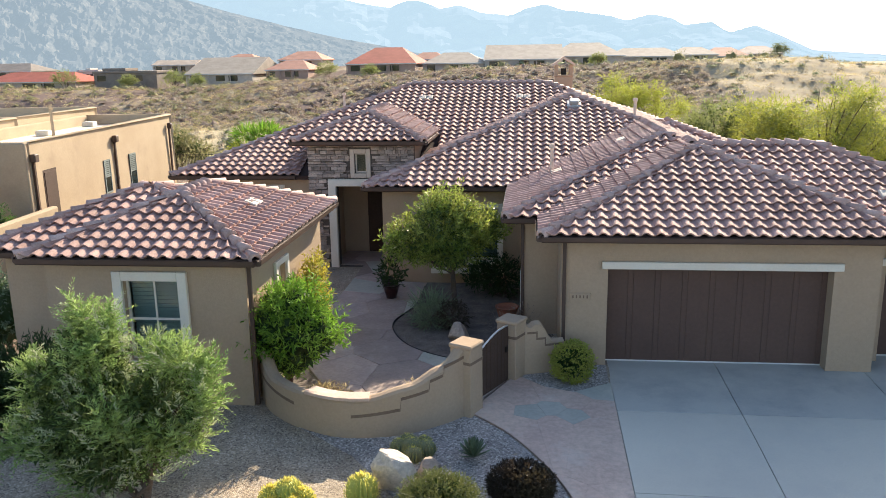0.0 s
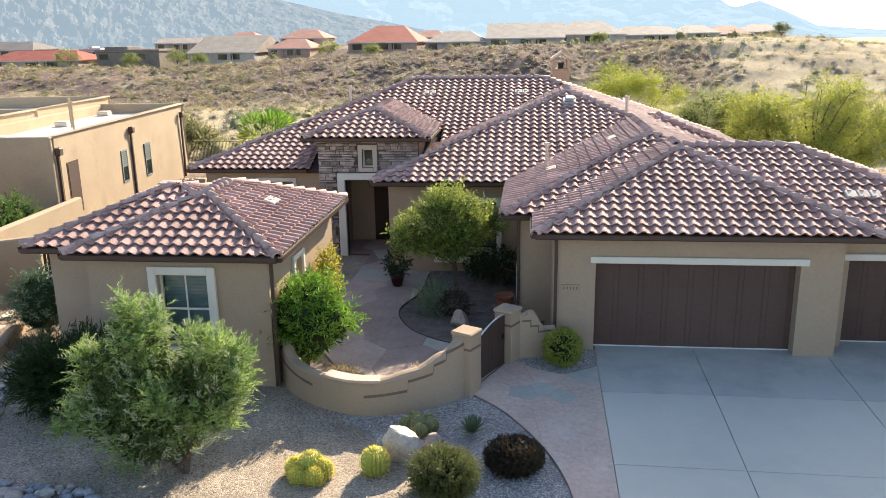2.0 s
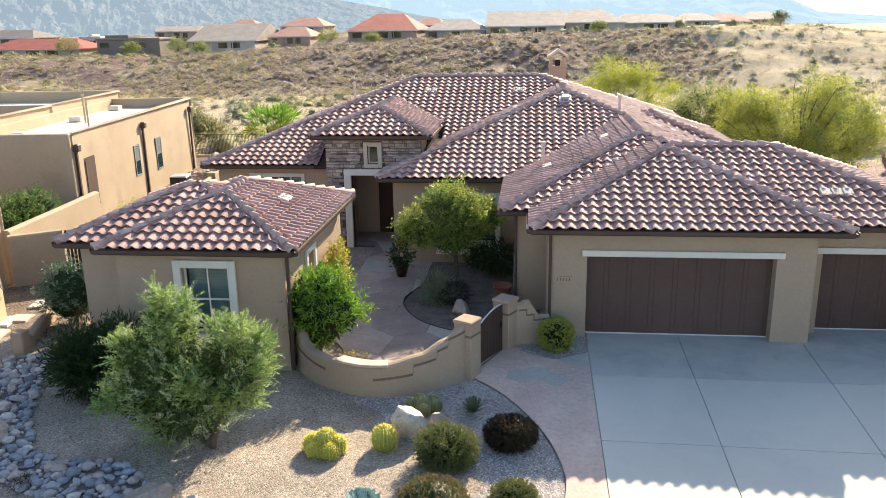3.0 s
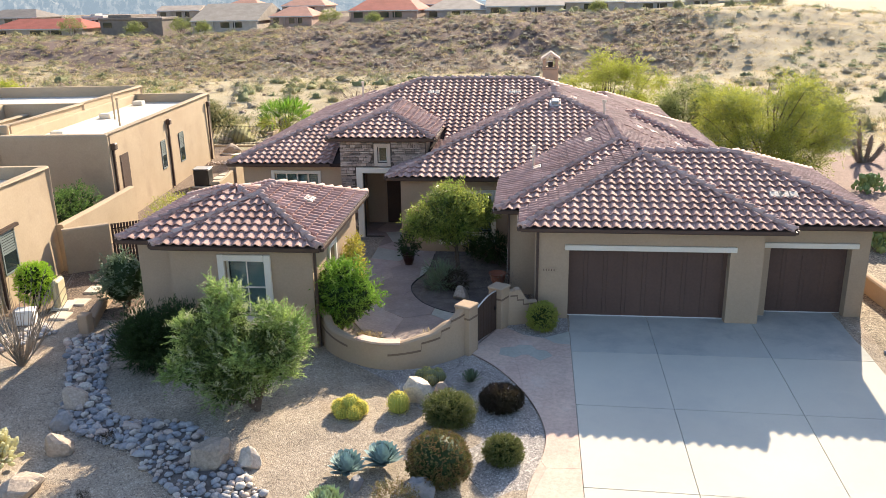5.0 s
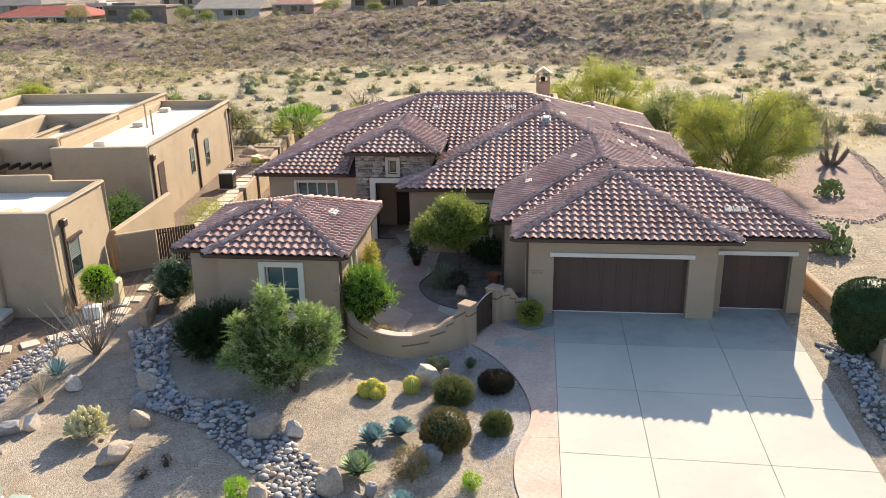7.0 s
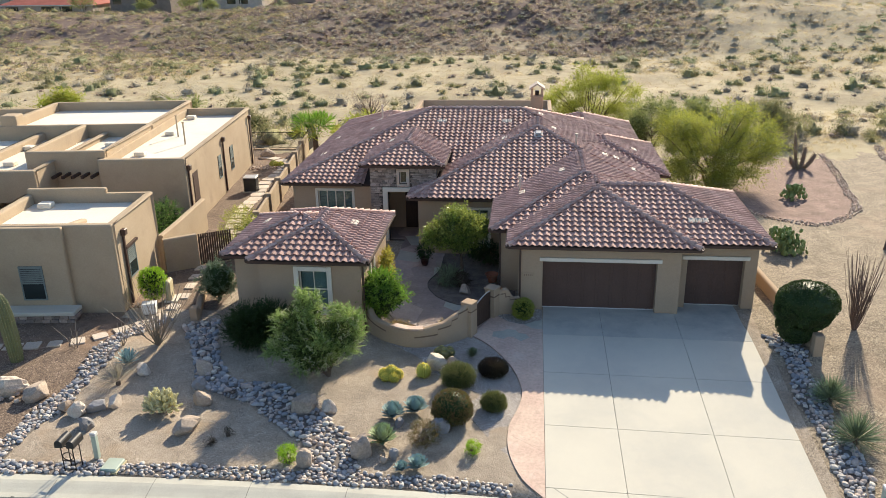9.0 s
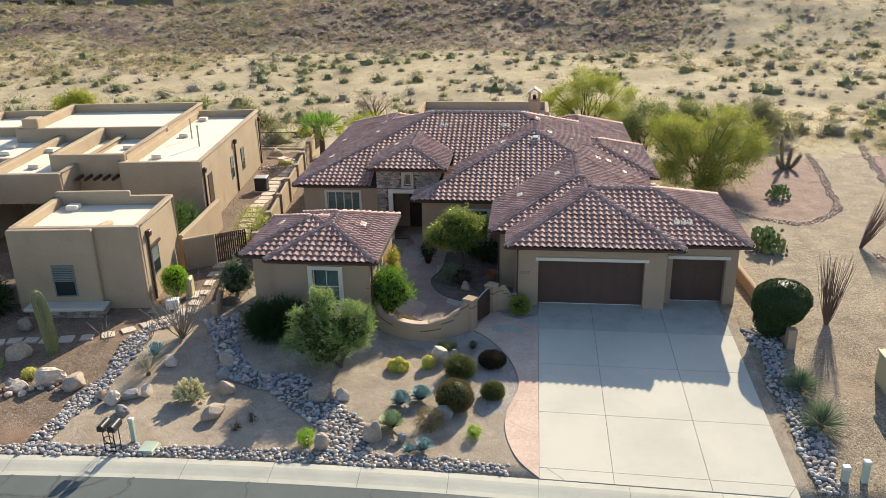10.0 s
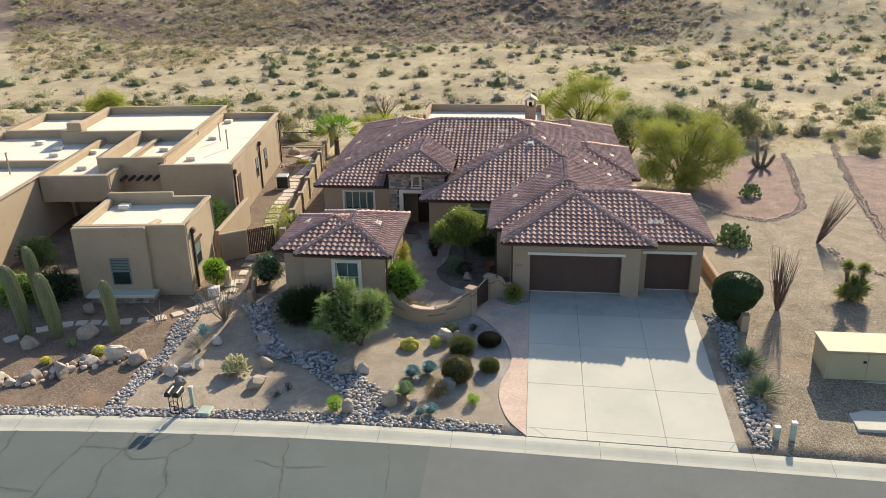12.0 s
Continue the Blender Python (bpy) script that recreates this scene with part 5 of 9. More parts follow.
for _s in (-0.19, 0.19):
    _bm = bmesh.new()
    _r = [(0.13 * math.cos(a), 0.13 * math.sin(a) + 0.10) for a in [math.pi * k / 8 for k in range(9)]]
    _r = [(0.13, -0.02)] + _r + [(-0.13, -0.02)]
    sweep(_bm, [(-12.75 + _s, 1.62, _z + 1.0), (-12.75 + _s, 2.18, _z + 1.0)], _r, closed=True)
    part("box", _bm, BLACKBOX, mail, "black rounded mailbox")
    for _y in (1.72, 2.08):
        _bm = bmesh.new()
        tube(_bm, [(-12.75 + _s, _y, _z), (-12.75 + _s, _y, _z + 1.0)], 0.018, 6)
        part("leg", _bm, IRON, mail)
    _bm = bmesh.new()
    tube(_bm, [(-12.75 + _s * math.cos(k / 12 * math.tau) * 0.9, 1.72, _z + 0.62 + 0.14 * math.sin(k / 12 * math.tau)) for k in range(13)], 0.014, 5, caps=False)
    part("scroll", _bm, IRON, mail, "curled iron ornament")
for _h in (0.15, 0.45, 0.97):
    part("crossbar", boxes((-12.96, -12.54, 1.70, 1.73, _z + _h, _z + _h + 0.025)), IRON, mail)


def pedestal(x, y, w, h, label):
    z = land(x, y)
    t = thing("utility_post", (x, y, z), label, "utility post", "utility posts")
    part("body", boxes((x - w / 2, x + w / 2, y - w / 2, y + w / 2, z - 0.1, z + h - 0.12), bevel=0.015), BEIGEGREEN, t)
    part("cap", boxes((x - w / 2 - 0.02, x + w / 2 + 0.02, y - w / 2 - 0.02, y + w / 2 + 0.02, z + h - 0.12, z + h), bevel=0.025), PLASTIC_W, t, "pale cap")


BEIGEGREEN = surface("pale_green_plastic", (0.48, 0.55, 0.46), rough=0.6, var=0.05, bump=0.0)
pedestal(-12.35, 2.6, 0.16, 0.95, "pale green utility post in gravel")
pedestal(12.25, 3.3, 0.22, 0.55, "short pale green utility post beside cobbles")
pedestal(12.88, 3.3, 0.20, 0.82, "tall pale green utility post beside cobbles")
_z = land(-11.6, 2.1)
lid = thing("ground_box", (-11.6, 2.1, _z), "pale green utility box lid in gravel", "utility box")
part("lid", boxes((-11.9, -11.35, 1.85, 2.5, _z - 0.1, _z + 0.14), bevel=0.03), BEIGEGREEN, lid)
part("rim", boxes((-11.93, -11.32, 1.82, 2.53, _z - 0.1, _z + 0.05), bevel=0.01), BEIGE, lid)

_z = land(17, 8.4) - 0.2
trans = thing("transformer_cabinet", (17.1, 8.5, _z), "large beige metal electrical cabinet on concrete pad", "utility box")
part("cabinet", boxes((15.45, 19.2, 7.75, 9.5, _z + 0.12, _z + 1.55), bevel=0.03), BEIGE, trans)
part("top", boxes((15.38, 19.27, 7.65, 9.57, _z + 1.55, _z + 1.64), bevel=0.02), BEIGE, trans)
part("pad", boxes((15.3, 19.35, 7.6, 9.65, _z - 0.2, _z + 0.12), bevel=0.02), CONCRETE, trans, "concrete base pad")
part("door", boxes((15.6, 17.2, 7.72, 7.75, _z + 0.2, _z + 1.5), bevel=0.008), BEIGE, trans)
part("door", boxes((17.24, 19.1, 7.72, 7.75, _z + 0.2, _z + 1.5), bevel=0.008), BEIGE, trans)
part("lock", boxes((17.02, 17.16, 7.68, 7.72, _z + 1.05, _z + 1.15)), IRON, trans, "dark lock plate")
_z = land(17, 4.8)
tagged(part("utility_pad", boxes((15.75, 18.4, 4.1, 5.7, _z - 0.3, _z + 0.06), bevel=0.02), CONCRETE, None), "pale square concrete utility pad in gravel", "concrete pad")

for _i, (_w, _a) in enumerate((
        (0.075, ((-15.6, 0.55), (-15.65, -0.4), (-15.8, -3.1), (-16.0, -5.6))), (0.075, ((-14.1, 0.8), (-13.9, -0.55), (-14.1, -2.2), (-13.8, -3.7), (-14.0, -6.0))),
        (0.09, ((-11.5, 0.9), (-11.55, 0.0), (-12.0, -0.8), (-11.5, -2.3), (-11.3, -3.4), (-11.6, -6.0))), (0.07, ((-7.6, 1.1), (-7.35, -0.8), (-7.0, -2.8), (-6.6, -5.5))),
        (0.07, ((-15.7, -0.7), (-14.8, -0.6), (-13.6, -0.5), (-12.9, 0.1), (-12.3, 0.6))), (0.06, ((-13.9, -0.5), (-13.2, -1.2), (-12.0, -0.9))), (0.09, ((-20.5, -3.9), (-18.0, -3.5), (-15.9, -3.5))),
        (0.05, ((-8.5, -0.6), (-7.4, -0.9), (-5.6, -0.7))), (0.04, ((-3.4, 1.1), (-3.2, -0.6), (-3.0, -2.6))), (0.07, ((-19.0, 0.3), (-18.6, -1.6), (-18.9, -3.6))), (0.06, ((-23.0, -1.4), (-20.6, -1.0), (-18.7, -1.5))))):
    crack(_a, _w, _i + 1)


# ---- fittings on the house ----
def roof_height(x, y):
    return max(hip_height(k, x, y) for k in MASSES)


def on_roof(x, y):
    """Pose on the tiles at (x, y), z along the roof's normal."""
    e = 0.02
    zx = (roof_height(x + e, y) - roof_height(x - e, y)) / (2 * e)
    zy = (roof_height(x, y + e) - roof_height(x, y - e)) / (2 * e)
    n = Vector((-zx, -zy, 1)).normalized()
    up = Vector((zx, zy, 0))
    up = Vector((up.x, up.y, up.length ** 2)).normalized() if up.length > 1e-3 else Vector((0, 1, 0))
    side = up.cross(n)
    return Matrix.Translation((x, y, roof_height(x, y))) @ Matrix((side, up, n)).transposed().to_4x4()


VENT = surface("pale_vent_tile", (0.62, 0.55, 0.46), (0.52, 0.45, 0.38), rough=0.75, var=0.1)
for _x, _y in ((-11.26, 33.1), (-10.97, 28.1), (-8.66, 34.6), (-8.54, 31.35), (-6.53, 26.8), (-3.96, 29.6), (-0.06, 29.6), (-0.11, 27.1), (1.93, 31.0), (2.65, 28.2), (2.99, 22.0), (1.01, 20.3),
               (-10.45, 15.5), (-6.39, 15.3), (7.44, 29.6), (6.89, 25.0), (5.44, 26.15), (6.1, 26.4), (8.56, 16.2), (8.86, 16.22)):
    m = on_roof(_x, _y)
    v = part("tile_vent", bmesh.new(), VENT, house, "pale flat roof vent among tiles")
    part("hood", boxes((-0.28, 0.0, -0.15, 0.17, 0.03, 0.115), bevel=0.02, m=m), VENT, v)
    part("hood", boxes((0.02, 0.28, -0.15, 0.17, 0.03, 0.115), bevel=0.02, m=m), VENT, v)
for _x, _y, _h in ((-8.55, 34.9, 0.85), (0.87, 20.8, 0.75), (3.86, 25.8, 0.6)):
    _z = roof_height(_x, _y)
    _bm = bmesh.new()
    tube(_bm, [(_x, _y, _z - 0.1), (_x, _y, _z + _h), (_x, _y, _z + _h + 0.01), (_x, _y, _z + _h + 0.12)], [0.055, 0.055, 0.09, 0.09], 10)
    part("vent_pipe", _bm, VENT, house, "pale metal roof pipe", smooth=False)
m = on_roof(1.79, 26.6)
_v = part("roof_vent", boxes((-0.25, 0.25, -0.25, 0.25, 0.03, 0.12), bevel=0.02, m=m), STEEL, house, "grey square metal roof vent")
part("cowl", boxes((-0.16, 0.16, -0.16, 0.16, 0.12, 0.26), bevel=0.03, m=m), STEEL, _v)

# chimney with an open gabled cap
ch = part("chimney", boxes((1.32, 2.12, 34.3, 35.2, 3.5, 6.10), bevel=0.03), STUCCO, house, "tan stucco chimney with arched gabled cap")
part("band", boxes((1.28, 2.16, 34.26, 35.24, 6.10, 6.18), bevel=0.02), STUCCO, ch)
for _x in (1.32, 1.97):
    part("cap_leg", boxes((_x, _x + 0.15, 34.3, 35.2, 6.18, 6.62), bevel=0.01), STUCCO, ch)
_bm = bmesh.new()
_v = [_bm.verts.new(p) for p in ((1.22, 34.2, 6.55), (1.72, 34.2, 6.88), (2.22, 34.2, 6.55), (2.22, 34.2, 6.66), (1.72, 34.2, 7.0), (1.22, 34.2, 6.66))]
_w = [_bm.verts.new(v.co + Vector((0, 1.1, 0))) for v in _v]
_bm.faces.new(_v)
_bm.faces.new(_w[::-1])
for _i in range(6):
    _bm.faces.new((_v[_i], _w[_i], _w[(_i + 1) % 6], _v[(_i + 1) % 6]))
bmesh.ops.recalc_face_normals(_bm, faces=_bm.faces)
part("gable_cap", _bm, PINKPLASTER, ch, "pale gabled chimney cap")
part("flue", boxes((1.6, 1.84, 34.6, 34.9, 6.18, 6.46)), IRON, ch)

# patio roof behind the ridge
_p = part("patio_roof", boxes((-7.3, 2.7, 41.9, 46.0, 3.0, 3.25)), ROOFWHITE, house, "white flat patio roof with tan parapet")
for _r in ((-7.5, 2.9, 45.9, 46.2, 2.8, 3.9), (-7.5, -7.2, 41.7, 45.9, 2.8, 3.9), (2.6, 2.9, 41.7, 45.9, 2.8, 3.9)):
    part("parapet", boxes(_r, bevel=0.04), STUCCO, _p)
for _x in (-7.3, -2.3, 2.7):
    part("column", boxes((_x - 0.25, _x + 0.25, 45.6, 46.1, -0.4, 2.85)), STUCCO, _p)

# downspouts and wall fittings
def downspout(x, y, z0, z1):
    part("downspout", boxes((x - 0.04, x + 0.04, y - 0.035, y + 0.035, z0, z1), bevel=0.008), GUTTER, house, "brown downspout")


downspout(-5.4, 12.02, -0.05, 2.95)
downspout(1.02, 14.6, 0.0, 2.95)
downspout(0.06, 16.72, 0.0, 2.95)
plate = part("number_plate", boxes((1.16, 1.62, 14.60, 14.64, 1.55, 1.72), bevel=0.006), STUCCO, house, "small tan address plate with dark marks")
for _i in range(5):
    part("mark", boxes((1.21 + _i * 0.08, 1.24 + _i * 0.08, 14.594, 14.60, 1.60, 1.67)), GROOVEBROWN, plate)
part("meter_box", boxes((0.0, 0.10, 17.1, 17.5, 0.5, 1.5), bevel=0.01), PLASTIC_W, house, "white utility box on wall")
part("hose_bib", boxes((11.2, 11.24, 15.6, 15.64, 0.0, 0.9)), IRON, house, "thin dark pipe by garage corner")
# entry surround
part("entry_trim", boxes((-6.55, -6.28, 23.18, 23.34, 0.0, 3.06), bevel=0.015), WHITE, house, "cream entry surround")
part("entry_trim", boxes((-6.55, -3.75, 23.178, 23.338, 2.82, 3.062), bevel=0.015), WHITE, house, "cream entry beam")
part("entry_door", boxes((-5.7, -4.55, 25.66, 25.72, 0.0, 2.4)), DARKWOOD, house, "dark wooden front door")
part("entry_ceiling", boxes((-6.6, -3.9, 23.6, 25.6, 3.0, 3.1)), STUCCO, house)
part("shelf_sill", boxes((-2.85, -0.45, 21.2, 21.46, 0.36, 0.5), bevel=0.02), WHITE, house, "deep cream window shelf")

# ledge stones on the tower front
def stone_face(x0, x1, z0, z1, holes, y, seed):
    r = random.Random(seed)
    meshes = []
    for _ in range(6):
        bm = bmesh.new()
        bmesh.ops.create_cube(bm, size=1.0)
        bmesh.ops.bevel(bm, geom=list(bm.edges), offset=0.09, segments=1, affect="EDGES")
        for v in bm.verts:
            v.co += Vector((r.uniform(-.05, .05), r.uniform(-.12, .12), r.uniform(-.06, .06)))
        me = bpy.data.meshes.new("ledge_stone")
        bm.to_mesh(me)
        bm.free()
        me.materials.append(STONE)
        meshes.append(me)
    z = z0
    host = [o for o in house.children if o.name.startswith("tower_wall")][0]
    while z < z1 - 0.03:
        h = min(r.choice((0.05, 0.06, 0.08, 0.10, 0.13)), z1 - z)
        x = x0
        while x < x1 - 0.04:
            w = min(r.uniform(0.12, 0.5) * (1.0 if h < 0.1 else 0.6), x1 - x)
            if x1 - x - w < 0.1:
                w = x1 - x
            cx, cz = x + w / 2, z + h / 2
            if not any(a - w * 0.45 < cx < b + w * 0.45 and c - h * 0.4 < cz < d + h * 0.4 for a, b, c, d in holes):
                share("ledge_stone", r.choice(meshes), host, Matrix.Translation(Vector((cx, y - r.uniform(0.0, 0.03), cz)) - base_of(host)) @ Matrix.Diagonal((w - 0.012, 0.10, h - 0.010, 1)))
            x += w
        z += h


stone_face(-7.22, -3.60, -0.05, 4.21, [(-6.55, -3.7, -0.1, 3.06), (-5.75, -5.09, 3.13, 4.05)], 23.29, 8)
part("window_recess", boxes((-5.62, -5.22, 23.62, 23.7, 3.26, 3.92)), STUCCO, house)

# ---- courtyard ----
PLANTER = smooth_line([(-3.0, 20.9), (-3.02, 18.9), (-3.4, 17.2), (-2.85, 15.7), (-1.8, 14.8), (-0.7, 14.6), (0.8, 14.75)], 6)
court = thing("courtyard_paving", (-4.2, 17.0, 0), "pink and grey flagstone courtyard floor", "paving", kind="structure")
WALL_LINE = smooth_line([(-5.45, 12.75), (-5.05, 12.0), (-4.35, 11.38), (-3.35, 10.98), (-2.3, 11.15), (-1.55, 11.62), (-1.1, 12.05)], 6)
COURT = [(-5.45, 23.5), (-5.45, 18.6), (-5.25, 14.6), (-4.3, 13.1), (-3.2, 12.6), (-2.4, 12.55), (-1.4, 12.4), (-0.85, 12.45), (-0.25, 13.6), (-0.3, 14.3)] + list(reversed(PLANTER[:-6])) + [(-3.0, 21.3), (-4.1, 21.4), (-4.1, 25.5), (-6.5, 25.5), (-6.5, 23.5)]
part("grout_bed", slab(COURT, 0.02, 0.1), PATHGROUT, court)
bed = slab([(x, y) for x, y in PLANTER] + [(0.8, 16.6), (0.0, 16.9), (0.0, 21.4), (-3.0, 21.4)], 0.012, 0.1)
structure("planter_bed", bed, MULCH, "dark soil planting bed in the courtyard", "planting bed")
structure("planter_bed", slab([(x * 1.0, y + 0.1) for x, y in WALL_LINE] + [(-1.5, 12.4), (-2.4, 12.5), (-3.2, 12.55), (-4.3, 13.0), (-5.2, 14.4)], 0.012, 0.1), MULCH, "dark mulch bed behind curved wall", "planting bed")
structure("gate_bed", slab([(0.95, 14.6), (2.0, 14.6), (2.0, 13.66), (1.2, 13.16), (0.6, 13.36), (0.1, 13.8), (0.1, 14.4)], 0.006, 0.1), GREYGRAVEL, "grey gravel bed beside garage", "gravel bed")
structure("front_bed", slab([(-1.05, 12.0)] + [(x - 0.02, y) for x, y in PATH_EDGE[:-8]] + [(-0.6, 6.3), (-1.6, 8.4), (-3.0, 10.2), (-4.3, 11.2), (-3.3, 10.9), (-2.3, 11.1), (-1.55, 11.6)], -0.002, 0.1), GREYGRAVEL, "grey gravel bed in front yard", "gravel bed")
for _l in (PLANTER,):
    _bm = bmesh.new()
    sweep(_bm, [(x, y, 0) for x, y in _l], [(-0.012, -0.1), (-0.012, 0.05), (0.012, 0.05), (0.012, -0.1)], closed=True)
    structure("edging", _bm, IRON, "thin dark steel edging of planting bed", "edging")

cwall = thing("courtyard_wall", (-3.3, 11.0, land(-3.3, 11.0)), "curved tan stucco wall with stepped groove and sweeping ends", "wall", kind="structure")


def wall_top(t):
    """Height of the curved wall along its length 0 to 1."""
    low = 0.78
    left = 0.55 * (1 - step01(0.0, 0.22, t))
    right = 0.18 * step01(0.55, 0.70, t) + 0.22 * step01(0.70, 0.84, t) + 0.30 * step01(0.85, 0.98, t)
    return low + left + right


_n = len(WALL_LINE)
_bm = bmesh.new()
_rings = []
for _i in range(_n):
    _x, _y = WALL_LINE[_i]
    _d = Vector(WALL_LINE[min(_i + 1, _n - 1)]) - Vector(WALL_LINE[max(_i - 1, 0)])
    _d.normalize()
    _l = Vector((-_d.y, _d.x, 0))
    _h = wall_top(_i / (_n - 1))
    _z = land(_x, _y)
    _rings.append([_bm.verts.new(Vector((_x, _y, _z + h)) + _l * o) for o, h in ((-0.13, -0.3), (-0.13, _h - 0.07), (-0.09, _h - 0.015), (0, _h), (0.09, _h - 0.015), (0.13, _h - 0.07), (0.13, -0.3))])
for _a, _b in zip(_rings, _rings[1:]):
    for _k in range(6):
        _bm.faces.new((_a[_k], _a[_k + 1], _b[_k + 1], _b[_k]))
_bm.faces.new(_rings[0])
_bm.faces.new(_rings[-1][::-1])
bmesh.ops.recalc_face_normals(_bm, faces=_bm.faces)
part("curved_wall", _bm, STUCCO, cwall, smooth=False)


def groove(pts):
    """A narrow dark band let into the outer face of the curved wall: (t, height) points."""
    bm = bmesh.new()
    prev = None
    for t, h in pts:
        f = t * (_n - 1)
        i = min(int(f), _n - 2)
        p = Vector(WALL_LINE[i]).lerp(Vector(WALL_LINE[i + 1]), f - i)
        d = (Vector(WALL_LINE[i + 1]) - Vector(WALL_LINE[i])).normalized()
        out = Vector((d.y, -d.x))
        z = land(p.x, p.y)
        q = [bm.verts.new((p.x + out.x * o, p.y + out.y * o, z + h + e)) for o, e in ((0.12, -0.03), (0.138, -0.03), (0.138, 0.03), (0.12, 0.03))]
        if prev:
            for k in range(4):
                bm.faces.new((prev[k], prev[(k + 1) % 4], q[(k + 1) % 4], q[k]))
        prev = q
    bmesh.ops.recalc_face_normals(bm, faces=bm.faces)
    part("groove_band", bm, GROOVEBROWN, cwall, "brown stepped band on wall")


groove([(0.10 + 0.02 * k, 0.62 - 0.012 * k) for k in range(13)])
groove([(0.53 + 0.02 * k, 0.44 + 0.012 * k) for k in range(8)])
groove([(0.672, 0.51), (0.676, 0.74)])
groove([(0.674 + 0.02 * k, 0.74 + 0.012 * k) for k in range(6)])
groove([(0.777, 0.80), (0.781, 0.98)])
groove([(0.78 + 0.02 * k, 0.98 + 0.016 * k) for k in range(4)])
groove([(0.845, 1.03), (0.849, 1.2)])
groove([(0.847 + 0.02 * k, 1.2 + 0.012 * k) for k in range(7)])
_c = WALL_LINE[14:22]
_bm = bmesh.new()
sweep(_bm, [(x, y, land(x, y) + 0.77) for x, y in _c], [(-0.16, 0.0), (-0.16, 0.06), (0.16, 0.06), (0.16, 0.0)], closed=True)
bmesh.ops.recalc_face_normals(_bm, faces=_bm.faces)
part("brick_cap", _bm, FLAG_A, cwall, "pale pink brick coping")


def gate_post(x, y, ang, h):
    z = land(x, y)
    p = part("post", boxes((-0.24, 0.24, -0.24, 0.24, -0.3, h), bevel=0.015, m=pose(x, y, z, 0, 0, ang)), STUCCO, cwall, "square stucco gate post")
    part("post_cap", boxes((-0.27, 0.27, -0.27, 0.27, h, h + 0.09), bevel=0.025, m=pose(x, y, z, 0, 0, ang)), STUCCO, p)
    part("post_band", boxes((-0.246, 0.246, -0.246, 0.246, h - 0.32, h - 0.26), m=pose(x, y, z, 0, 0, ang)), GROOVEBROWN, p)


GA = math.degrees(math.atan2(13.85 - 12.2, -0.15 + 1.02))
gate_post(-1.02, 12.15, GA, 1.42)
gate_post(-0.15, 13.90, GA, 1.28)
# wall from the far post to the garage corner
_bm = bmesh.new()
_rings = []
for _i in range(15):
    _t = _i / 14
    _x, _y = 0.05 + 0.95 * _t, 14.05 + 0.30 * _t
    _h = 1.28 - 0.18 * step01(0.0, 0.2, _t) + 0.1 * step01(0.15, 0.3, _t) - 0.45 * step01(0.4, 0.75, _t)
    _rings.append([_bm.verts.new((_x + o * -0.3, _y + o, h)) for o, h in ((-0.12, -0.3), (-0.12, _h - 0.06), (0, _h), (0.12, _h - 0.06), (0.12, -0.3))])
for _a, _b in zip(_rings, _rings[1:]):
    for _k in range(4):
        _bm.faces.new((_a[_k], _a[_k + 1], _b[_k + 1], _b[_k]))
_bm.faces.new(_rings[0])
_bm.faces.new(_rings[-1][::-1])
bmesh.ops.recalc_face_normals(_bm, faces=_bm.faces)
part("side_wall", _bm, STUCCO, cwall)
for _a, _b, _z0, _z1 in ((0.12, 0.36, 0.93, 0.98), (0.33, 0.36, 0.78, 0.93), (0.36, 0.56, 0.78, 0.83), (0.53, 0.56, 0.62, 0.78), (0.56, 0.9, 0.62, 0.67)):
    part("groove_band", boxes((_a, _b, -0.128, -0.11, _z0, _z1), m=pose(0.05, 14.05, 0, 0, 0, math.degrees(math.atan2(0.30, 0.95)))), GROOVEBROWN, cwall)

gate = thing("courtyard_gate", (-0.58, 13.0, land(-0.58, 13.0) + 0.05), "arched dark wooden plank gate between stucco posts", "gate")
_m = pose(-1.02, 12.15, land(-0.6, 13.0), 0, 0, GA)
_len = math.hypot(0.87, 1.75)
_u0, _u1 = 0.28, _len - 0.28
_np = 9
for _i in range(_np):
    _a, _b = _u0 + (_u1 - _u0) * _i / _np, _u0 + (_u1 - _u0) * (_i + 1) / _np
    _mid = ((_a + _b) / 2 - _u0) / (_u1 - _u0)
    part("plank", boxes((_a + 0.004, _b - 0.004, -0.03, 0.03, 0.07, 0.95 + 0.36 * math.sin(math.pi * min(1, _mid * 0.55 + 0.02))), bevel=0.005, m=_m), DARKWOOD, gate)
_bm = bmesh.new()
tube(_bm, [_m @ Vector((_u0 + (_u1 - _u0) * k / 12, 0, 0.97 + 0.36 * math.sin(math.pi * min(1, k / 12 * 0.55 + 0.02)))) for k in range(13)], 0.022, 6)
part("arch_rail", _bm, STEEL, gate, "pale metal arch over gate")
part("latch", boxes((_u1 - 0.14, _u1 - 0.06, -0.06, -0.03, 0.75, 0.87), m=_m), IRON, gate)


# ---- plants ----
LEAF_TOPIARY = leaf_material("clipped_dark_leaf", (0.05, 0.085, 0.025), (0.075, 0.115, 0.035), 0.35, 0.15)
LEAF_MOUND = leaf_material("olive_mound_leaf", (0.13, 0.15, 0.045), (0.18, 0.19, 0.06), 0.3, 0.3)
# darkened leaf colour for the shade inside crowns
LEAF_INNER_SHADE = leaf_material("inner_shade_leaf", (0.075, 0.115, 0.035), (0.12, 0.16, 0.05))


def unit(v):
    return v / np.maximum(np.linalg.norm(v, axis=-1, keepdims=True), 1e-9)


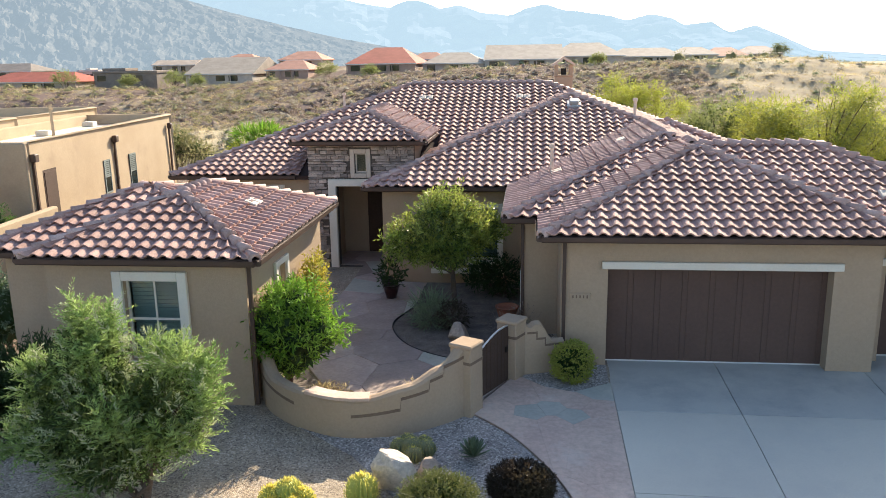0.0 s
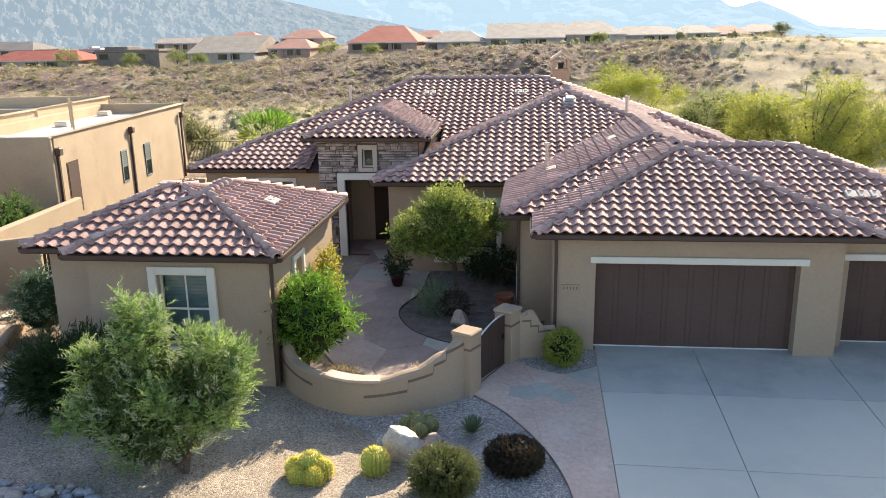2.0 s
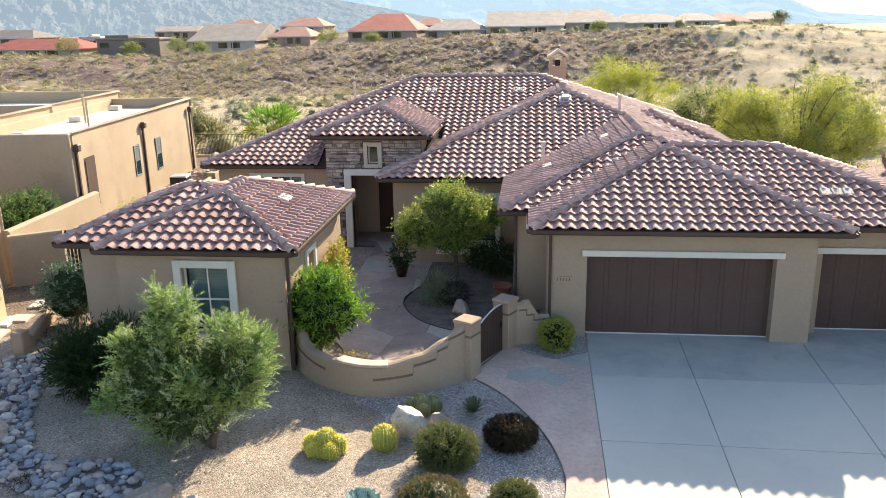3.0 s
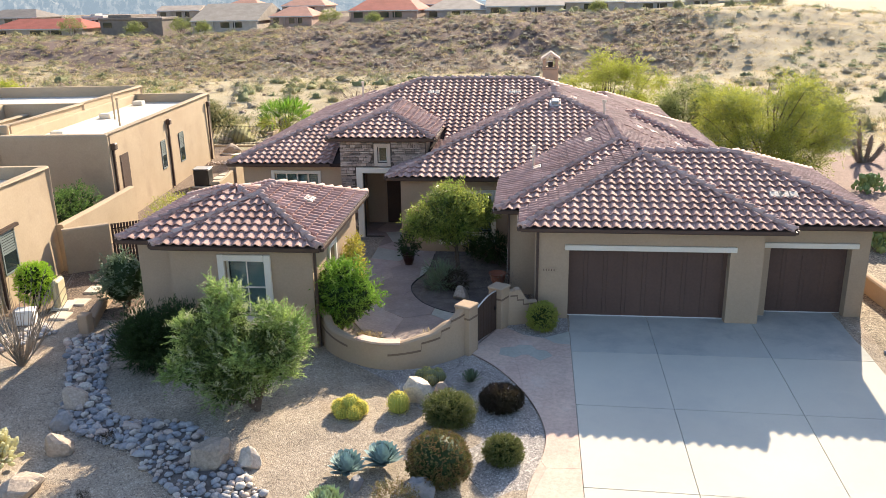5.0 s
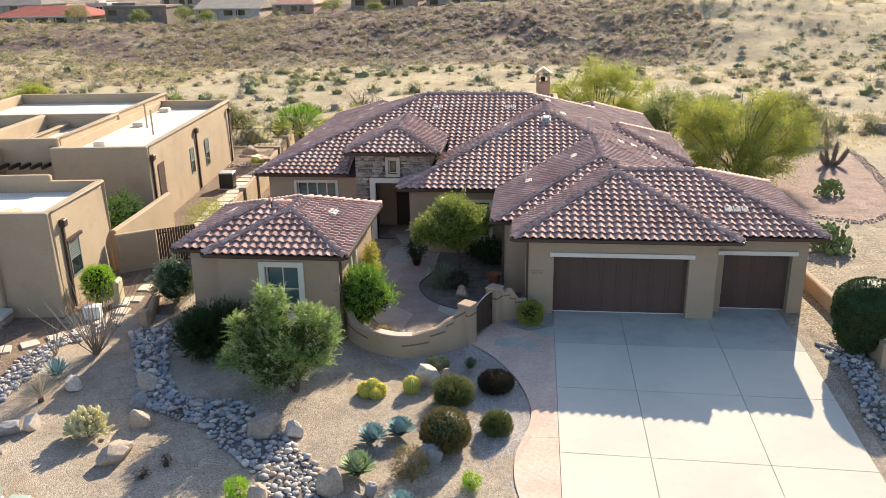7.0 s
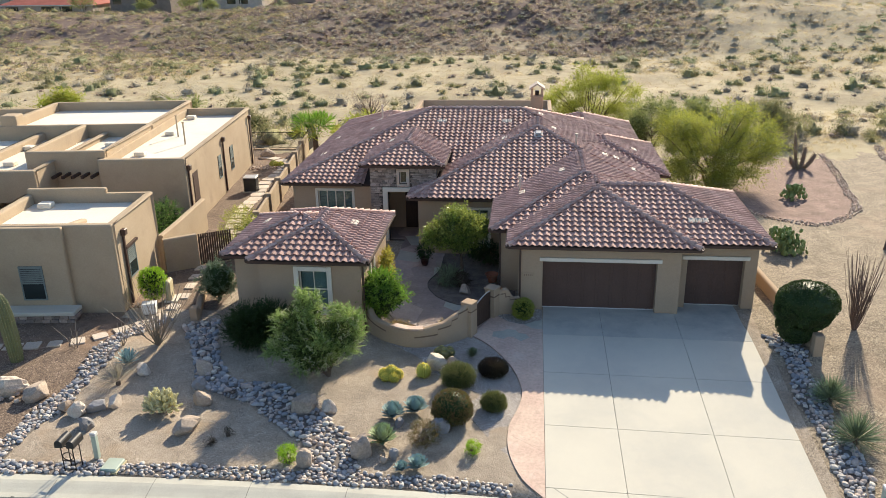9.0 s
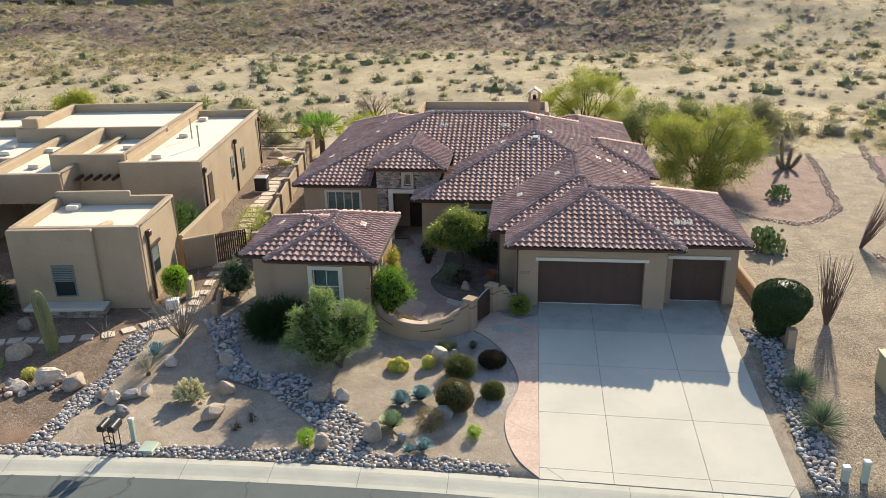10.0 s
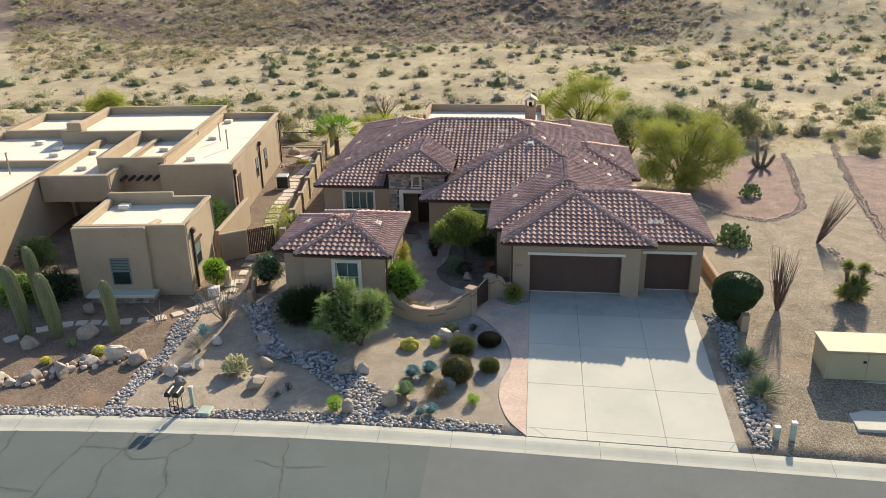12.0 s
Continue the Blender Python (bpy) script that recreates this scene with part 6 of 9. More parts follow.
def leaf_mesh(base, direc, length, width, rng, fold=0.25):
    """Diamond leaves from base points along unit directions, as (verts, faces)."""
    n = len(base)
    up = unit(rng.normal(size=(n, 3)))
    side = unit(np.cross(direc, up))
    nrm = np.cross(side, direc)
    L = np.broadcast_to(np.asarray(length, float), (n,))[:, None]
    W = np.broadcast_to(np.asarray(width, float), (n,))[:, None]
    mid = base + direc * L * 0.5 + nrm * W * fold
    v = np.stack([base, mid + side * W * 0.5, base + direc * L, mid - side * W * 0.5], 1).reshape(-1, 3)
    f = np.arange(4 * n).reshape(-1, 4)
    return [tuple(p) for p in v.tolist()], [tuple(p) for p in f.tolist()]


def in_blobs(blobs, n, rng, shell=0.55):
    """Points near the outside of a union of ellipsoids, with outward directions."""
    b = np.array(blobs, float)
    w = (b[:, 3] * b[:, 4] * b[:, 5]) ** (2 / 3)
    k = rng.choice(len(b), size=n, p=w / w.sum())
    d = unit(rng.normal(size=(n, 3)))
    r = shell + (1 - shell) * rng.random((n, 1)) ** 0.6
    p = b[k, :3] + d * b[k, 3:] * r
    return p, unit(d / b[k, 3:])


def shoots(blobs, n, per, leaf, width, length, rng, up=0.35, spread=0.55, shell=0.5, droop=0.0):
    """Leafy shoots that grow outward from a crown: n shoots of `per` leaves each."""
    p, d = in_blobs(blobs, n, rng, shell)
    d = unit(d + np.array([0, 0, up]) + rng.normal(size=d.shape) * 0.3)
    ln = length * rng.uniform(0.6, 1.3, size=(n, 1))
    base, direc = [], []
    for i in range(per):
        t = (i + 0.5) / per
        q = p + d * ln * (t - 0.35) + np.array([0, 0, -droop]) * ln * t * t
        base.append(q)
        direc.append(unit(d * (0.9 - spread * 0.5) + rng.normal(size=d.shape) * spread))
    base, direc = np.concatenate(base), np.concatenate(direc)
    return leaf_mesh(base, direc, leaf * rng.uniform(0.6, 1.25, size=len(base)), width * rng.uniform(0.7, 1.2, size=len(base)), rng)


def clumps(blobs, n, size, seed):
    """Breaks a few big ellipsoids into many small uneven clumps near their surface."""
    r = random.Random(seed)
    w = [(b[3] * b[4] * b[5]) ** 0.67 for b in blobs]
    out = []
    for b in r.choices(blobs, w, k=n):
        d = Vector((r.gauss(0, 1), r.gauss(0, 1), r.gauss(0.2, 1))).normalized()
        k = r.uniform(0.45, 0.92)
        s = r.uniform(*size)
        out.append((b[0] + d.x * b[3] * k, b[1] + d.y * b[4] * k, b[2] + d.z * b[5] * k, s, s, s * r.uniform(0.7, 1.0)))
    return out


def fronds(blobs, n, pairs, length, leaf, width, rng, up=0.5, shell=0.6, droop=0.25):
    """Feathery sprays on the outside of a crown: a bent rib with a row of leaflets on either side."""
    p, d = in_blobs(blobs, n, rng, shell)
    d = unit(d + np.array([0, 0, up]) + rng.normal(size=d.shape) * 0.35)
    side = unit(np.cross(d, np.array([0, 0, 1.0]) + rng.normal(size=d.shape) * 0.35))
    ln = length * rng.uniform(0.6, 1.25, size=(n, 1))
    base, direc, size = [], [], []
    for i in range(pairs):
        t = (i + 0.6) / pairs
        q = p + d * ln * (t - 0.4) + np.array([0, 0, -droop]) * ln * t * t
        for sgn in (-1, 1):
            base.append(q)
            direc.append(unit(d * 0.75 + side * sgn * (0.85 - 0.45 * t) + rng.normal(size=d.shape) * 0.16))
            size.append(np.full(n, 1.15 - 0.55 * t))
    base, direc, size = np.concatenate(base), np.concatenate(direc), np.concatenate(size)
    size = size * rng.uniform(0.75, 1.2, size=len(size))
    return leaf_mesh(base, direc, leaf * size, width * size, rng)


def solid_core(blobs, k, seed):
    """Lumpy closed bodies inside a dense clipped crown."""
    bm = bmesh.new()
    for b in blobs:
        got = bmesh.ops.create_icosphere(bm, subdivisions=3, radius=1.0)["verts"]
        for v in got:
            g = k * (1 + 0.10 * noise.fractal(v.co * 2.2 + Vector((seed, b[0], 0)), 0.9, 2.0, 3))
            v.co = Vector((b[0] + v.co.x * b[3] * g, b[1] + v.co.y * b[4] * g, b[2] + v.co.z * b[5] * g))
    return bm


def limbs(t, foot, tips, r0, material=BARK, wob=0.12, seed=1, name="branch"):
    r = random.Random(seed)
    for tip in tips:
        a, b = Vector(foot), Vector(tip)
        pts = [a.lerp(b, k / 5) + Vector((r.uniform(-wob, wob), r.uniform(-wob, wob), 0)) * (1 if 0 < k < 5 else 0) for k in range(6)]
        bm = bmesh.new()
        tube(bm, pts, [r0 * (1 - 0.15 * k) for k in range(6)], 7)
        part(name, bm, material, t)


def shrub(name, x, y, label, category, blobs, leaf_mat, n, per, leaf, width, length, seed, up=0.3, spread=0.55, shell=0.5, trunk=0.03, stems=5, droop=0.0, group="", inner=None, z=None, lumps=0, lump=(0.2, 0.4), core=0.0):
    rng = np.random.default_rng(seed)
    z = land(x, y) if z is None else z
    t = thing(name, (x, y, z), label, category, group)
    bl = [(x + b[0], y + b[1], z + b[2], b[3], b[4], b[5]) for b in blobs]
    part("crown", shoots(clumps(bl, lumps, lump, seed) if lumps else bl, n, per, leaf, width, length, rng, up, spread, shell, droop), leaf_mat, t)
    # inner leaves darker than the crown colour in the shade between its leaves
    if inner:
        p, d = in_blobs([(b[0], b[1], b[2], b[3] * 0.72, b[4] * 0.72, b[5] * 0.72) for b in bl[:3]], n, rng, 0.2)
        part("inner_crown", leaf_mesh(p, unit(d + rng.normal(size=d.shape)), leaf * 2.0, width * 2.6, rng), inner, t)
    # solid body, coloured dark as the shade deep in the crown
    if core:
        part("inner_body", solid_core(bl, core, seed), inner, t, "solid dark body for shade inside the crown")
    r = random.Random(seed)
    tips = [(b[0] + r.uniform(-.3, .3) * b[3], b[1] + r.uniform(-.3, .3) * b[4], b[2] + 0.2 * b[5]) for b in (bl * 4)[:stems]]
    limbs(t, (x, y, z - 0.05), tips, trunk, seed=seed, name="stem")
    return t


# front bushy tree with feathery sprays
_x, _y = -6.12, 8.4
_z = land(_x, _y)
bt = thing("bushy_tree", (_x, _y, _z), "bushy green tree with feathery silver-tipped sprays", "tree")
_bl = [(_x + a, _y + b, _z + c, d, e, f) for a, b, c, d, e, f in (
    (-0.5, 0, 1.55, 1.25, 1.15, 0.95), (-0.45, 0, 0.85, 1.05, 0.95, 0.62), (-1.3, 0, 1.25, 0.85, 0.8, 0.62), (0.5, 0, 1.75, 0.85, 0.85, 0.75),
    (-0.75, 0.1, 2.55, 0.72, 0.6, 0.68), (-1.3, 0.05, 2.1, 0.62, 0.55, 0.5))]
_tips = [(_x + a, _y + b, _z + c, d, e, f) for a, b, c, d, e, f in (
    (-0.78, 0.1, 3.15, 0.26, 0.24, 0.42), (-0.3, 0.05, 3.1, 0.24, 0.24, 0.42), (-0.98, 0.15, 3.4, 0.14, 0.14, 0.26), (0.85, 0, 2.55, 0.42, 0.4, 0.4), (1.22, 0.05, 2.4, 0.24, 0.3, 0.36),
    (-1.72, 0, 2.4, 0.26, 0.26, 0.26), (-2.0, -0.1, 1.2, 0.42, 0.4, 0.26), (-2.3, -0.15, 0.95, 0.2, 0.22, 0.16), (1.2, -0.1, 1.95, 0.3, 0.34, 0.34), (0.35, 0.1, 2.6, 0.34, 0.32, 0.4))]
_rng = np.random.default_rng(11)
_cl = clumps(_bl, 90, (0.16, 0.36), 11)
part("crown", fronds(_cl, 1900, 8, 0.46, 0.105, 0.030, _rng, up=0.65, shell=0.45), LEAF_SPRAY, bt)
part("leader", fronds(_tips, 620, 8, 0.46, 0.105, 0.030, _rng, up=0.8, shell=0.2), LEAF_SPRAY, bt, "upright leafy leading shoots")
# paler fronds on the leaders and the outside of the crown
part("new_growth", fronds(_tips + _bl, 420, 8, 0.5, 0.10, 0.028, _rng, up=0.9, shell=0.85), LEAF_SILVER, bt, "pale silvery outer fronds")
# inner leaves coloured darker, as shade within the tree
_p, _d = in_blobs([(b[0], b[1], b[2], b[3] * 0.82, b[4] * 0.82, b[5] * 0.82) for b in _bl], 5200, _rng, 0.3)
part("inner_crown", leaf_mesh(_p, unit(_d + _rng.normal(size=_d.shape)), 0.17, 0.07, _rng), LEAF_INNER_SHADE, bt)
limbs(bt, (_x, _y, _z - 0.05), [(_x - 0.5, _y, _z + 1.5), (_x - 1.3, _y, _z + 1.4), (_x + 0.5, _y, _z + 1.7), (_x - 0.75, _y + 0.1, _z + 2.6), (_x + 0.2, _y - 0.3, _z + 1.2), (_x - 1.7, _y, _z + 1.0), (_x + 0.9, _y, _z + 2.4)], 0.05, seed=11, name="stem")
# oleander behind the curved wall
shrub("oleander_bush", -4.9, 12.75, "dense glossy green oleander bush behind curved wall", "shrub",
      [(0, 0, 1.55, 0.98, 0.92, 0.82), (0.35, -0.1, 1.35, 0.85, 0.8, 0.66), (-0.35, 0.05, 1.3, 0.72, 0.75, 0.75), (0.05, 0, 0.8, 0.62, 0.6, 0.5), (0.15, 0, 2.0, 0.55, 0.55, 0.42)],
      LEAF_OLEANDER, 1500, 11, 0.14, 0.034, 0.34, 12, up=0.45, spread=0.5, shell=0.62, trunk=0.035, stems=7, inner=LEAF_DARK, lumps=120, lump=(0.16, 0.34), core=0.72)
# golden shrub against the wing
shrub("golden_shrub", -5.12, 15.7, "tall yellow-leaved shrub against stucco wall", "shrub", [(0, 0, 1.4, 0.32, 0.55, 0.75), (0, 0.1, 0.8, 0.32, 0.5, 0.6), (0.05, 0, 1.95, 0.24, 0.36, 0.36)],
      LEAF_YELLOW, 300, 10, 0.10, 0.036, 0.3, 13, up=0.4, inner=LEAF_TREE)
# small tree in the courtyard
_x, _y = -1.55, 18.6
_rng = np.random.default_rng(21)
ct = thing("courtyard_tree", (_x, _y, 0), "small rounded yellow-green tree in courtyard planter", "tree")
_bl = [(_x - 0.55, _y, 2.35, 1.35, 1.25, 0.85), (_x - 1.55, _y - 0.1, 1.95, 0.8, 0.8, 0.52), (_x + 0.4, _y, 2.3, 0.75, 0.85, 0.7), (_x - 0.5, _y, 2.9, 0.95, 0.9, 0.42), (_x - 0.5, _y - 0.3, 1.75, 0.9, 0.7, 0.42)]
part("crown", shoots(clumps(_bl, 110, (0.2, 0.42), 3), 1700, 10, 0.13, 0.038, 0.34, _rng, 0.2, 0.55, 0.4), LEAF_COURT, ct)
# the crown's inner shade, put in as darker leaves
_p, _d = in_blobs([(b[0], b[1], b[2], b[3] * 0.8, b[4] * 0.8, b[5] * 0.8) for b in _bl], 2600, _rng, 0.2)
part("inner_crown", leaf_mesh(_p, unit(_d + _rng.normal(size=_d.shape)), 0.16, 0.06, _rng), LEAF_INNER_SHADE, ct)
_bm = bmesh.new()
tube(_bm, [(_x - 0.3, _y, -0.1), (_x - 0.32, _y, 0.5), (_x - 0.36, _y, 1.1), (_x - 0.45, _y, 1.6)], [0.1, 0.075, 0.065, 0.06], 8)
part("trunk", _bm, BARK, ct)
limbs(ct, (_x - 0.36, _y, 1.05), [(_x - 1.6, _y - 0.1, 2.0), (_x + 0.5, _y, 2.3), (_x - 0.1, _y + 0.5, 2.8), (_x - 0.7, _y - 0.5, 2.6), (_x - 1.0, _y + 0.5, 2.4)], 0.045, seed=4)
# dark shrubs
shrub("dark_shrub", -9.6, 10.55, "dark green spreading shrub in house shade", "shrub", [(0, 0, 0.7, 1.15, 0.9, 0.7), (-0.4, -0.1, 0.9, 0.8, 0.7, 0.75), (0.6, 0.1, 1.0, 0.7, 0.7, 0.75)], LEAF_DARK, 1300, 11, 0.18, 0.026, 0.55, 31, up=0.6, spread=0.35, inner=LEAF_DARK)
shrub("grey_green_bush", -12.75, 14.75, "rounded blue-green bush beside the guest wing", "shrub", [(0, 0, 1.05, 0.82, 0.85, 0.9), (-0.1, 0, 0.65, 0.7, 0.75, 0.6)], LEAF_BLUE, 800, 10, 0.11, 0.034, 0.26, 32, inner=LEAF_DARK, lumps=60, lump=(0.18, 0.32), core=0.75)
shrub("dark_shrub", -0.55, 19.9, "dark green shrub under courtyard window", "shrub", [(0, 0, 0.65, 0.75, 0.6, 0.62), (-0.7, 0.4, 0.6, 0.5, 0.5, 0.5)], LEAF_DARK, 350, 9, 0.10, 0.03, 0.24, 33, inner=LEAF_DARK)
shrub("grassy_plant", -2.35, 17.2, "dark arching grassy plant in planter", "plant", [(0, 0, 0.3, 0.4, 0.4, 0.4)], SOTOL, 90, 8, 0.42, 0.022, 0.45, 34, up=0.8, spread=0.35, shell=0.2)
shrub("small_shrub", -1.75, 16.9, "small dark red-brown shrub in planter", "shrub", [(0, 0, 0.35, 0.45, 0.4, 0.38)], LEAF_PURPLE, 200, 8, 0.07, 0.025, 0.2, 35)
shrub("small_shrub", -0.15, 16.2, "sparse dry twiggy shrub in planter", "shrub", [(0, 0, 0.4, 0.7, 0.5, 0.35)], SCRUB[2], 90, 8, 0.09, 0.012, 0.4, 36)
shrub("low_plant", -2.0, 12.2, "low straw-coloured tuft behind curved wall", "plant", [(0, 0, 0.25, 0.4, 0.3, 0.25)], STRAW, 130, 8, 0.12, 0.012, 0.2, 37, up=0.7)
shrub("low_plant", -4.0, 12.5, "dry leaf litter and low stems behind wall", "plant", [(0, 0, 0.12, 0.5, 0.35, 0.14)], STRAW, 120, 8, 0.10, 0.02, 0.15, 38, up=0.3)
# clipped and mounded shrubs of the front yard
shrub("round_shrub", 1.2, 13.75, "rounded yellow-green shrub beside garage wall", "shrub", [(0, 0, 0.42, 0.46, 0.44, 0.46)], LEAF_TREE, 700, 8, 0.05, 0.03, 0.12, 41, shell=0.8, inner=LEAF_DARK)
shrub("mounded_shrub", -1.15, 5.95, "dense rounded shrub with rusty red tips", "shrub", [(0, 0, 0.6, 0.68, 0.66, 0.55), (0, 0, 0.42, 0.72, 0.70, 0.44)], LEAF_RUST, 2600, 7, 0.05, 0.022, 0.07, 42, shell=0.88, inner=LEAF_DARK, core=0.85)
shrub("mounded_shrub", -1.15, 8.3, "loose olive-brown mounded shrub beside boulder", "shrub", [(0, 0, 0.35, 0.62, 0.52, 0.42)], LEAF_MOUND, 1100, 9, 0.08, 0.018, 0.2, 43, shell=0.65, inner=LEAF_DARK)
shrub("dark_mound", 0.12, 9.1, "low dark purple-brown mound shrub in gravel", "shrub", [(0, 0, 0.28, 0.56, 0.50, 0.34)], LEAF_PURPLE, 1300, 8, 0.05, 0.02, 0.09, 44, shell=0.8, inner=LEAF_PURPLE)
shrub("olive_mound", 0.24, 6.85, "small olive-green mound shrub in gravel", "shrub", [(0, 0, 0.25, 0.45, 0.42, 0.34)], LEAF_MOUND, 900, 8, 0.06, 0.02, 0.11, 45, shell=0.75, inner=LEAF_DARK)
shrub("mounded_shrub", -1.95, 4.55, "loose brown-green shrub among boulders", "shrub", [(0, 0, 0.35, 0.48, 0.45, 0.45)], LEAF_RUST, 380, 9, 0.08, 0.014, 0.28, 46, shell=0.5)
shrub("green_tuft", -0.31, 4.25, "small bright green tuft in gravel", "plant", [(0, 0, 0.18, 0.22, 0.2, 0.2)], LEAF_BRIGHT, 110, 8, 0.10, 0.02, 0.15, 47, up=0.6)
shrub("green_tuft", -6.2, 3.1, "small bright green tuft among cobbles", "plant", [(0, 0, 0.28, 0.25, 0.24, 0.3)], LEAF_BRIGHT, 140, 8, 0.14, 0.018, 0.2, 48, up=0.8)
for _i, (_x, _y) in enumerate(((-9.0, 3.7), (-8.6, 4.3), (-9.3, 6.6))):
    shrub("dark_tuft", _x, _y, "tiny dark dry plant in gravel", "plant", [(0, 0, 0.12, 0.16, 0.16, 0.12)], LEAF_PURPLE, 40, 6, 0.12, 0.012, 0.15, 60 + _i)
# topiary by the drive
shrub("topiary_shrub", 12.3, 12.45, "clipped dark green rounded shrub beside cobbles", "shrub", [(0.15, 0, 1.8, 1.2, 1.1, 0.82), (0.05, 0, 1.45, 1.12, 1.05, 0.8), (-0.15, 0, 0.8, 0.78, 0.75, 0.75)], LEAF_TOPIARY, 5200, 6, 0.05, 0.04, 0.045, 51, shell=0.96, trunk=0.08, stems=4, inner=LEAF_DARK, core=0.96)
# neighbour's greens
shrub("bright_bush", -15.75, 14.3, "bright lime-green clipped bush beside adobe wall", "shrub", [(0, 0, 0.85, 0.62, 0.58, 0.75), (0, 0, 1.15, 0.6, 0.55, 0.45)], LEAF_BRIGHT, 700, 9, 0.07, 0.036, 0.16, 52, shell=0.75, inner=LEAF_DARK)
shrub("green_shrub", *at_adobe(-1.35, 8.4), "green leafy shrub behind garden wall", "shrub", [(0, 0, 1.25, 0.95, 1.7, 1.15), (0.1, 1.3, 1.4, 0.85, 1.1, 1.05), (-0.4, -1.2, 1.1, 0.8, 0.9, 0.9)], LEAF_HEDGE, 1000, 10, 0.13, 0.04, 0.35, 53, inner=LEAF_DARK)
shrub("yellow_green_shrub", -14.6, 22.3, "loose yellow-green shrub in side yard", "shrub", [(0, 0, 1.0, 0.8, 1.6, 1.0), (-0.2, 1.8, 0.8, 0.8, 1.0, 0.8)], LEAF_MESQ, 620, 10, 0.10, 0.022, 0.4, 54, up=0.5)
shrub("yellow_green_shrub", -13.2, 21.0, "dense yellow-green shrub by block fence", "shrub", [(0, 0, 1.1, 0.7, 1.3, 0.95)], LEAF_TREE, 420, 10, 0.10, 0.03, 0.3, 55, inner=LEAF_DARK)
for _i, (_u, _v, _w, _h, _m) in enumerate(((-7.6, -0.2, 1.3, 1.0, LEAF_DARK), (-9.4, -0.4, 1.2, 0.9, LEAF_OLEANDER), (-10.8, 4.8, 1.2, 1.0, LEAF_DARK), (-12.0, -0.8, 1.2, 0.9, LEAF_TREE), (-8.0, 6.5, 0.9, 0.8, LEAF_DARK))):
    _p = at_adobe(_u, _v)
    shrub("garden_shrub", _p[0], _p[1], "green garden shrub before the adobe courtyard", "shrub", [(0, 0, _h * 0.8, _w, _w * 0.8, _h)], _m, 420, 9, 0.14, 0.04, 0.3, 70 + _i, inner=LEAF_DARK)


# ---- trees behind and beside the house ----
def desert_tree(x, y, label, blobs, mat, n, leaf, width, seed, trunks=3, inner=None, z=None, lump=(0.35, 0.8)):
    """A thorn tree: forked trunks, limbs, and a ragged crown of many small sprays with gaps between."""
    rng = np.random.default_rng(seed)
    z = land(x, y) if z is None else z
    t = thing("desert_tree", (x, y, z), label, "tree")
    bl = [(x + b[0], y + b[1], z + b[2], b[3], b[4], b[5]) for b in blobs]
    cl = clumps(bl, 14 * len(bl), lump, seed)
    part("crown", shoots(cl, n, 14, leaf, width, 1.1, rng, 0.35, 0.36, 0.3, 0.35), mat, t)
    # inner leaves take a darker colour for the shade under the sprays
    if inner:
        p, d = in_blobs([(c[0], c[1], c[2] - 0.15, c[3] * 0.8, c[4] * 0.8, c[5] * 0.7) for c in cl], n * 2, rng, 0.1)
        part("inner_crown", leaf_mesh(p, unit(d + rng.normal(size=d.shape)), leaf * 1.3, width * 2, rng), inner, t)
    r = random.Random(seed)
    for k in range(trunks):
        b = bl[k % len(bl)]
        fork = (x + (b[0] - x) * 0.35 + r.uniform(-.2, .2), y + (b[1] - y) * 0.35, z + 1.1 + r.uniform(-.2, .4))
        limbs(t, (x + r.uniform(-.15, .15), y, z - 0.1), [fork], 0.12, seed=seed + k, name="trunk", wob=0.05)
        limbs(t, fork, [(b[0] + r.uniform(-.7, .7) * b[3], b[1] + r.uniform(-.7, .7) * b[4], b[2] + r.uniform(-.1, .6) * b[5]) for _ in range(5)], 0.06, seed=seed + k + 50)
    return t


desert_tree(6.3, 53.0, "airy yellow-green palo verde tree behind the house", [(0, 0, 3.6, 3.0, 2.6, 1.9), (-2.4, 0, 2.9, 2.2, 2.0, 1.5), (2.6, 0, 3.3, 2.3, 2.0, 1.7), (0.4, 0, 5.0, 1.8, 1.6, 1.1), (1.8, 0, 4.6, 1.5, 1.4, 1.0), (-0.6, 0, 2.0, 2.6, 2.0, 1.4), (2.4, 0, 1.9, 1.9, 1.7, 1.3)], LEAF_PALO, 2800, 0.13, 0.033, 81, 4, inner=LEAF_MESQ)
desert_tree(13.4, 35.5, "broad yellow-green mesquite tree beside the house", [(0, 0, 3.6, 2.5, 2.4, 1.8), (-2.2, 0.4, 3.3, 1.8, 1.9, 1.6), (2.5, -0.2, 3.0, 1.9, 1.9, 1.6), (0.6, 0, 4.7, 1.8, 1.8, 1.1), (-1.6, -1.0, 1.7, 1.8, 1.5, 1.4), (0.6, -1.2, 1.6, 1.6, 1.4, 1.4), (3.4, -0.6, 2.0, 1.3, 1.2, 1.1), (-2.6, 0, 4.3, 1.0, 1.0, 0.8), (-0.6, -0.8, 0.9, 1.9, 1.4, 0.9), (1.5, -0.6, 1.0, 1.3, 1.2, 0.8), (-2.3, -0.3, 1.2, 1.2, 1.1, 1.0)], LEAF_MESQ, 4600, 0.125, 0.035, 82, 5, inner=LEAF_FAR)
desert_tree(10.6, 44.0, "olive-green mesquite tree beyond the house", [(0, 0, 2.9, 2.4, 2.2, 1.6), (1.8, 0, 2.5, 1.8, 1.6, 1.3), (-1.4, 0, 2.2, 1.4, 1.4, 1.2), (0.6, 0, 4.0, 1.4, 1.3, 0.9)], LEAF_FAR, 2000, 0.13, 0.034, 83, 3, inner=LEAF_INNER_SHADE)
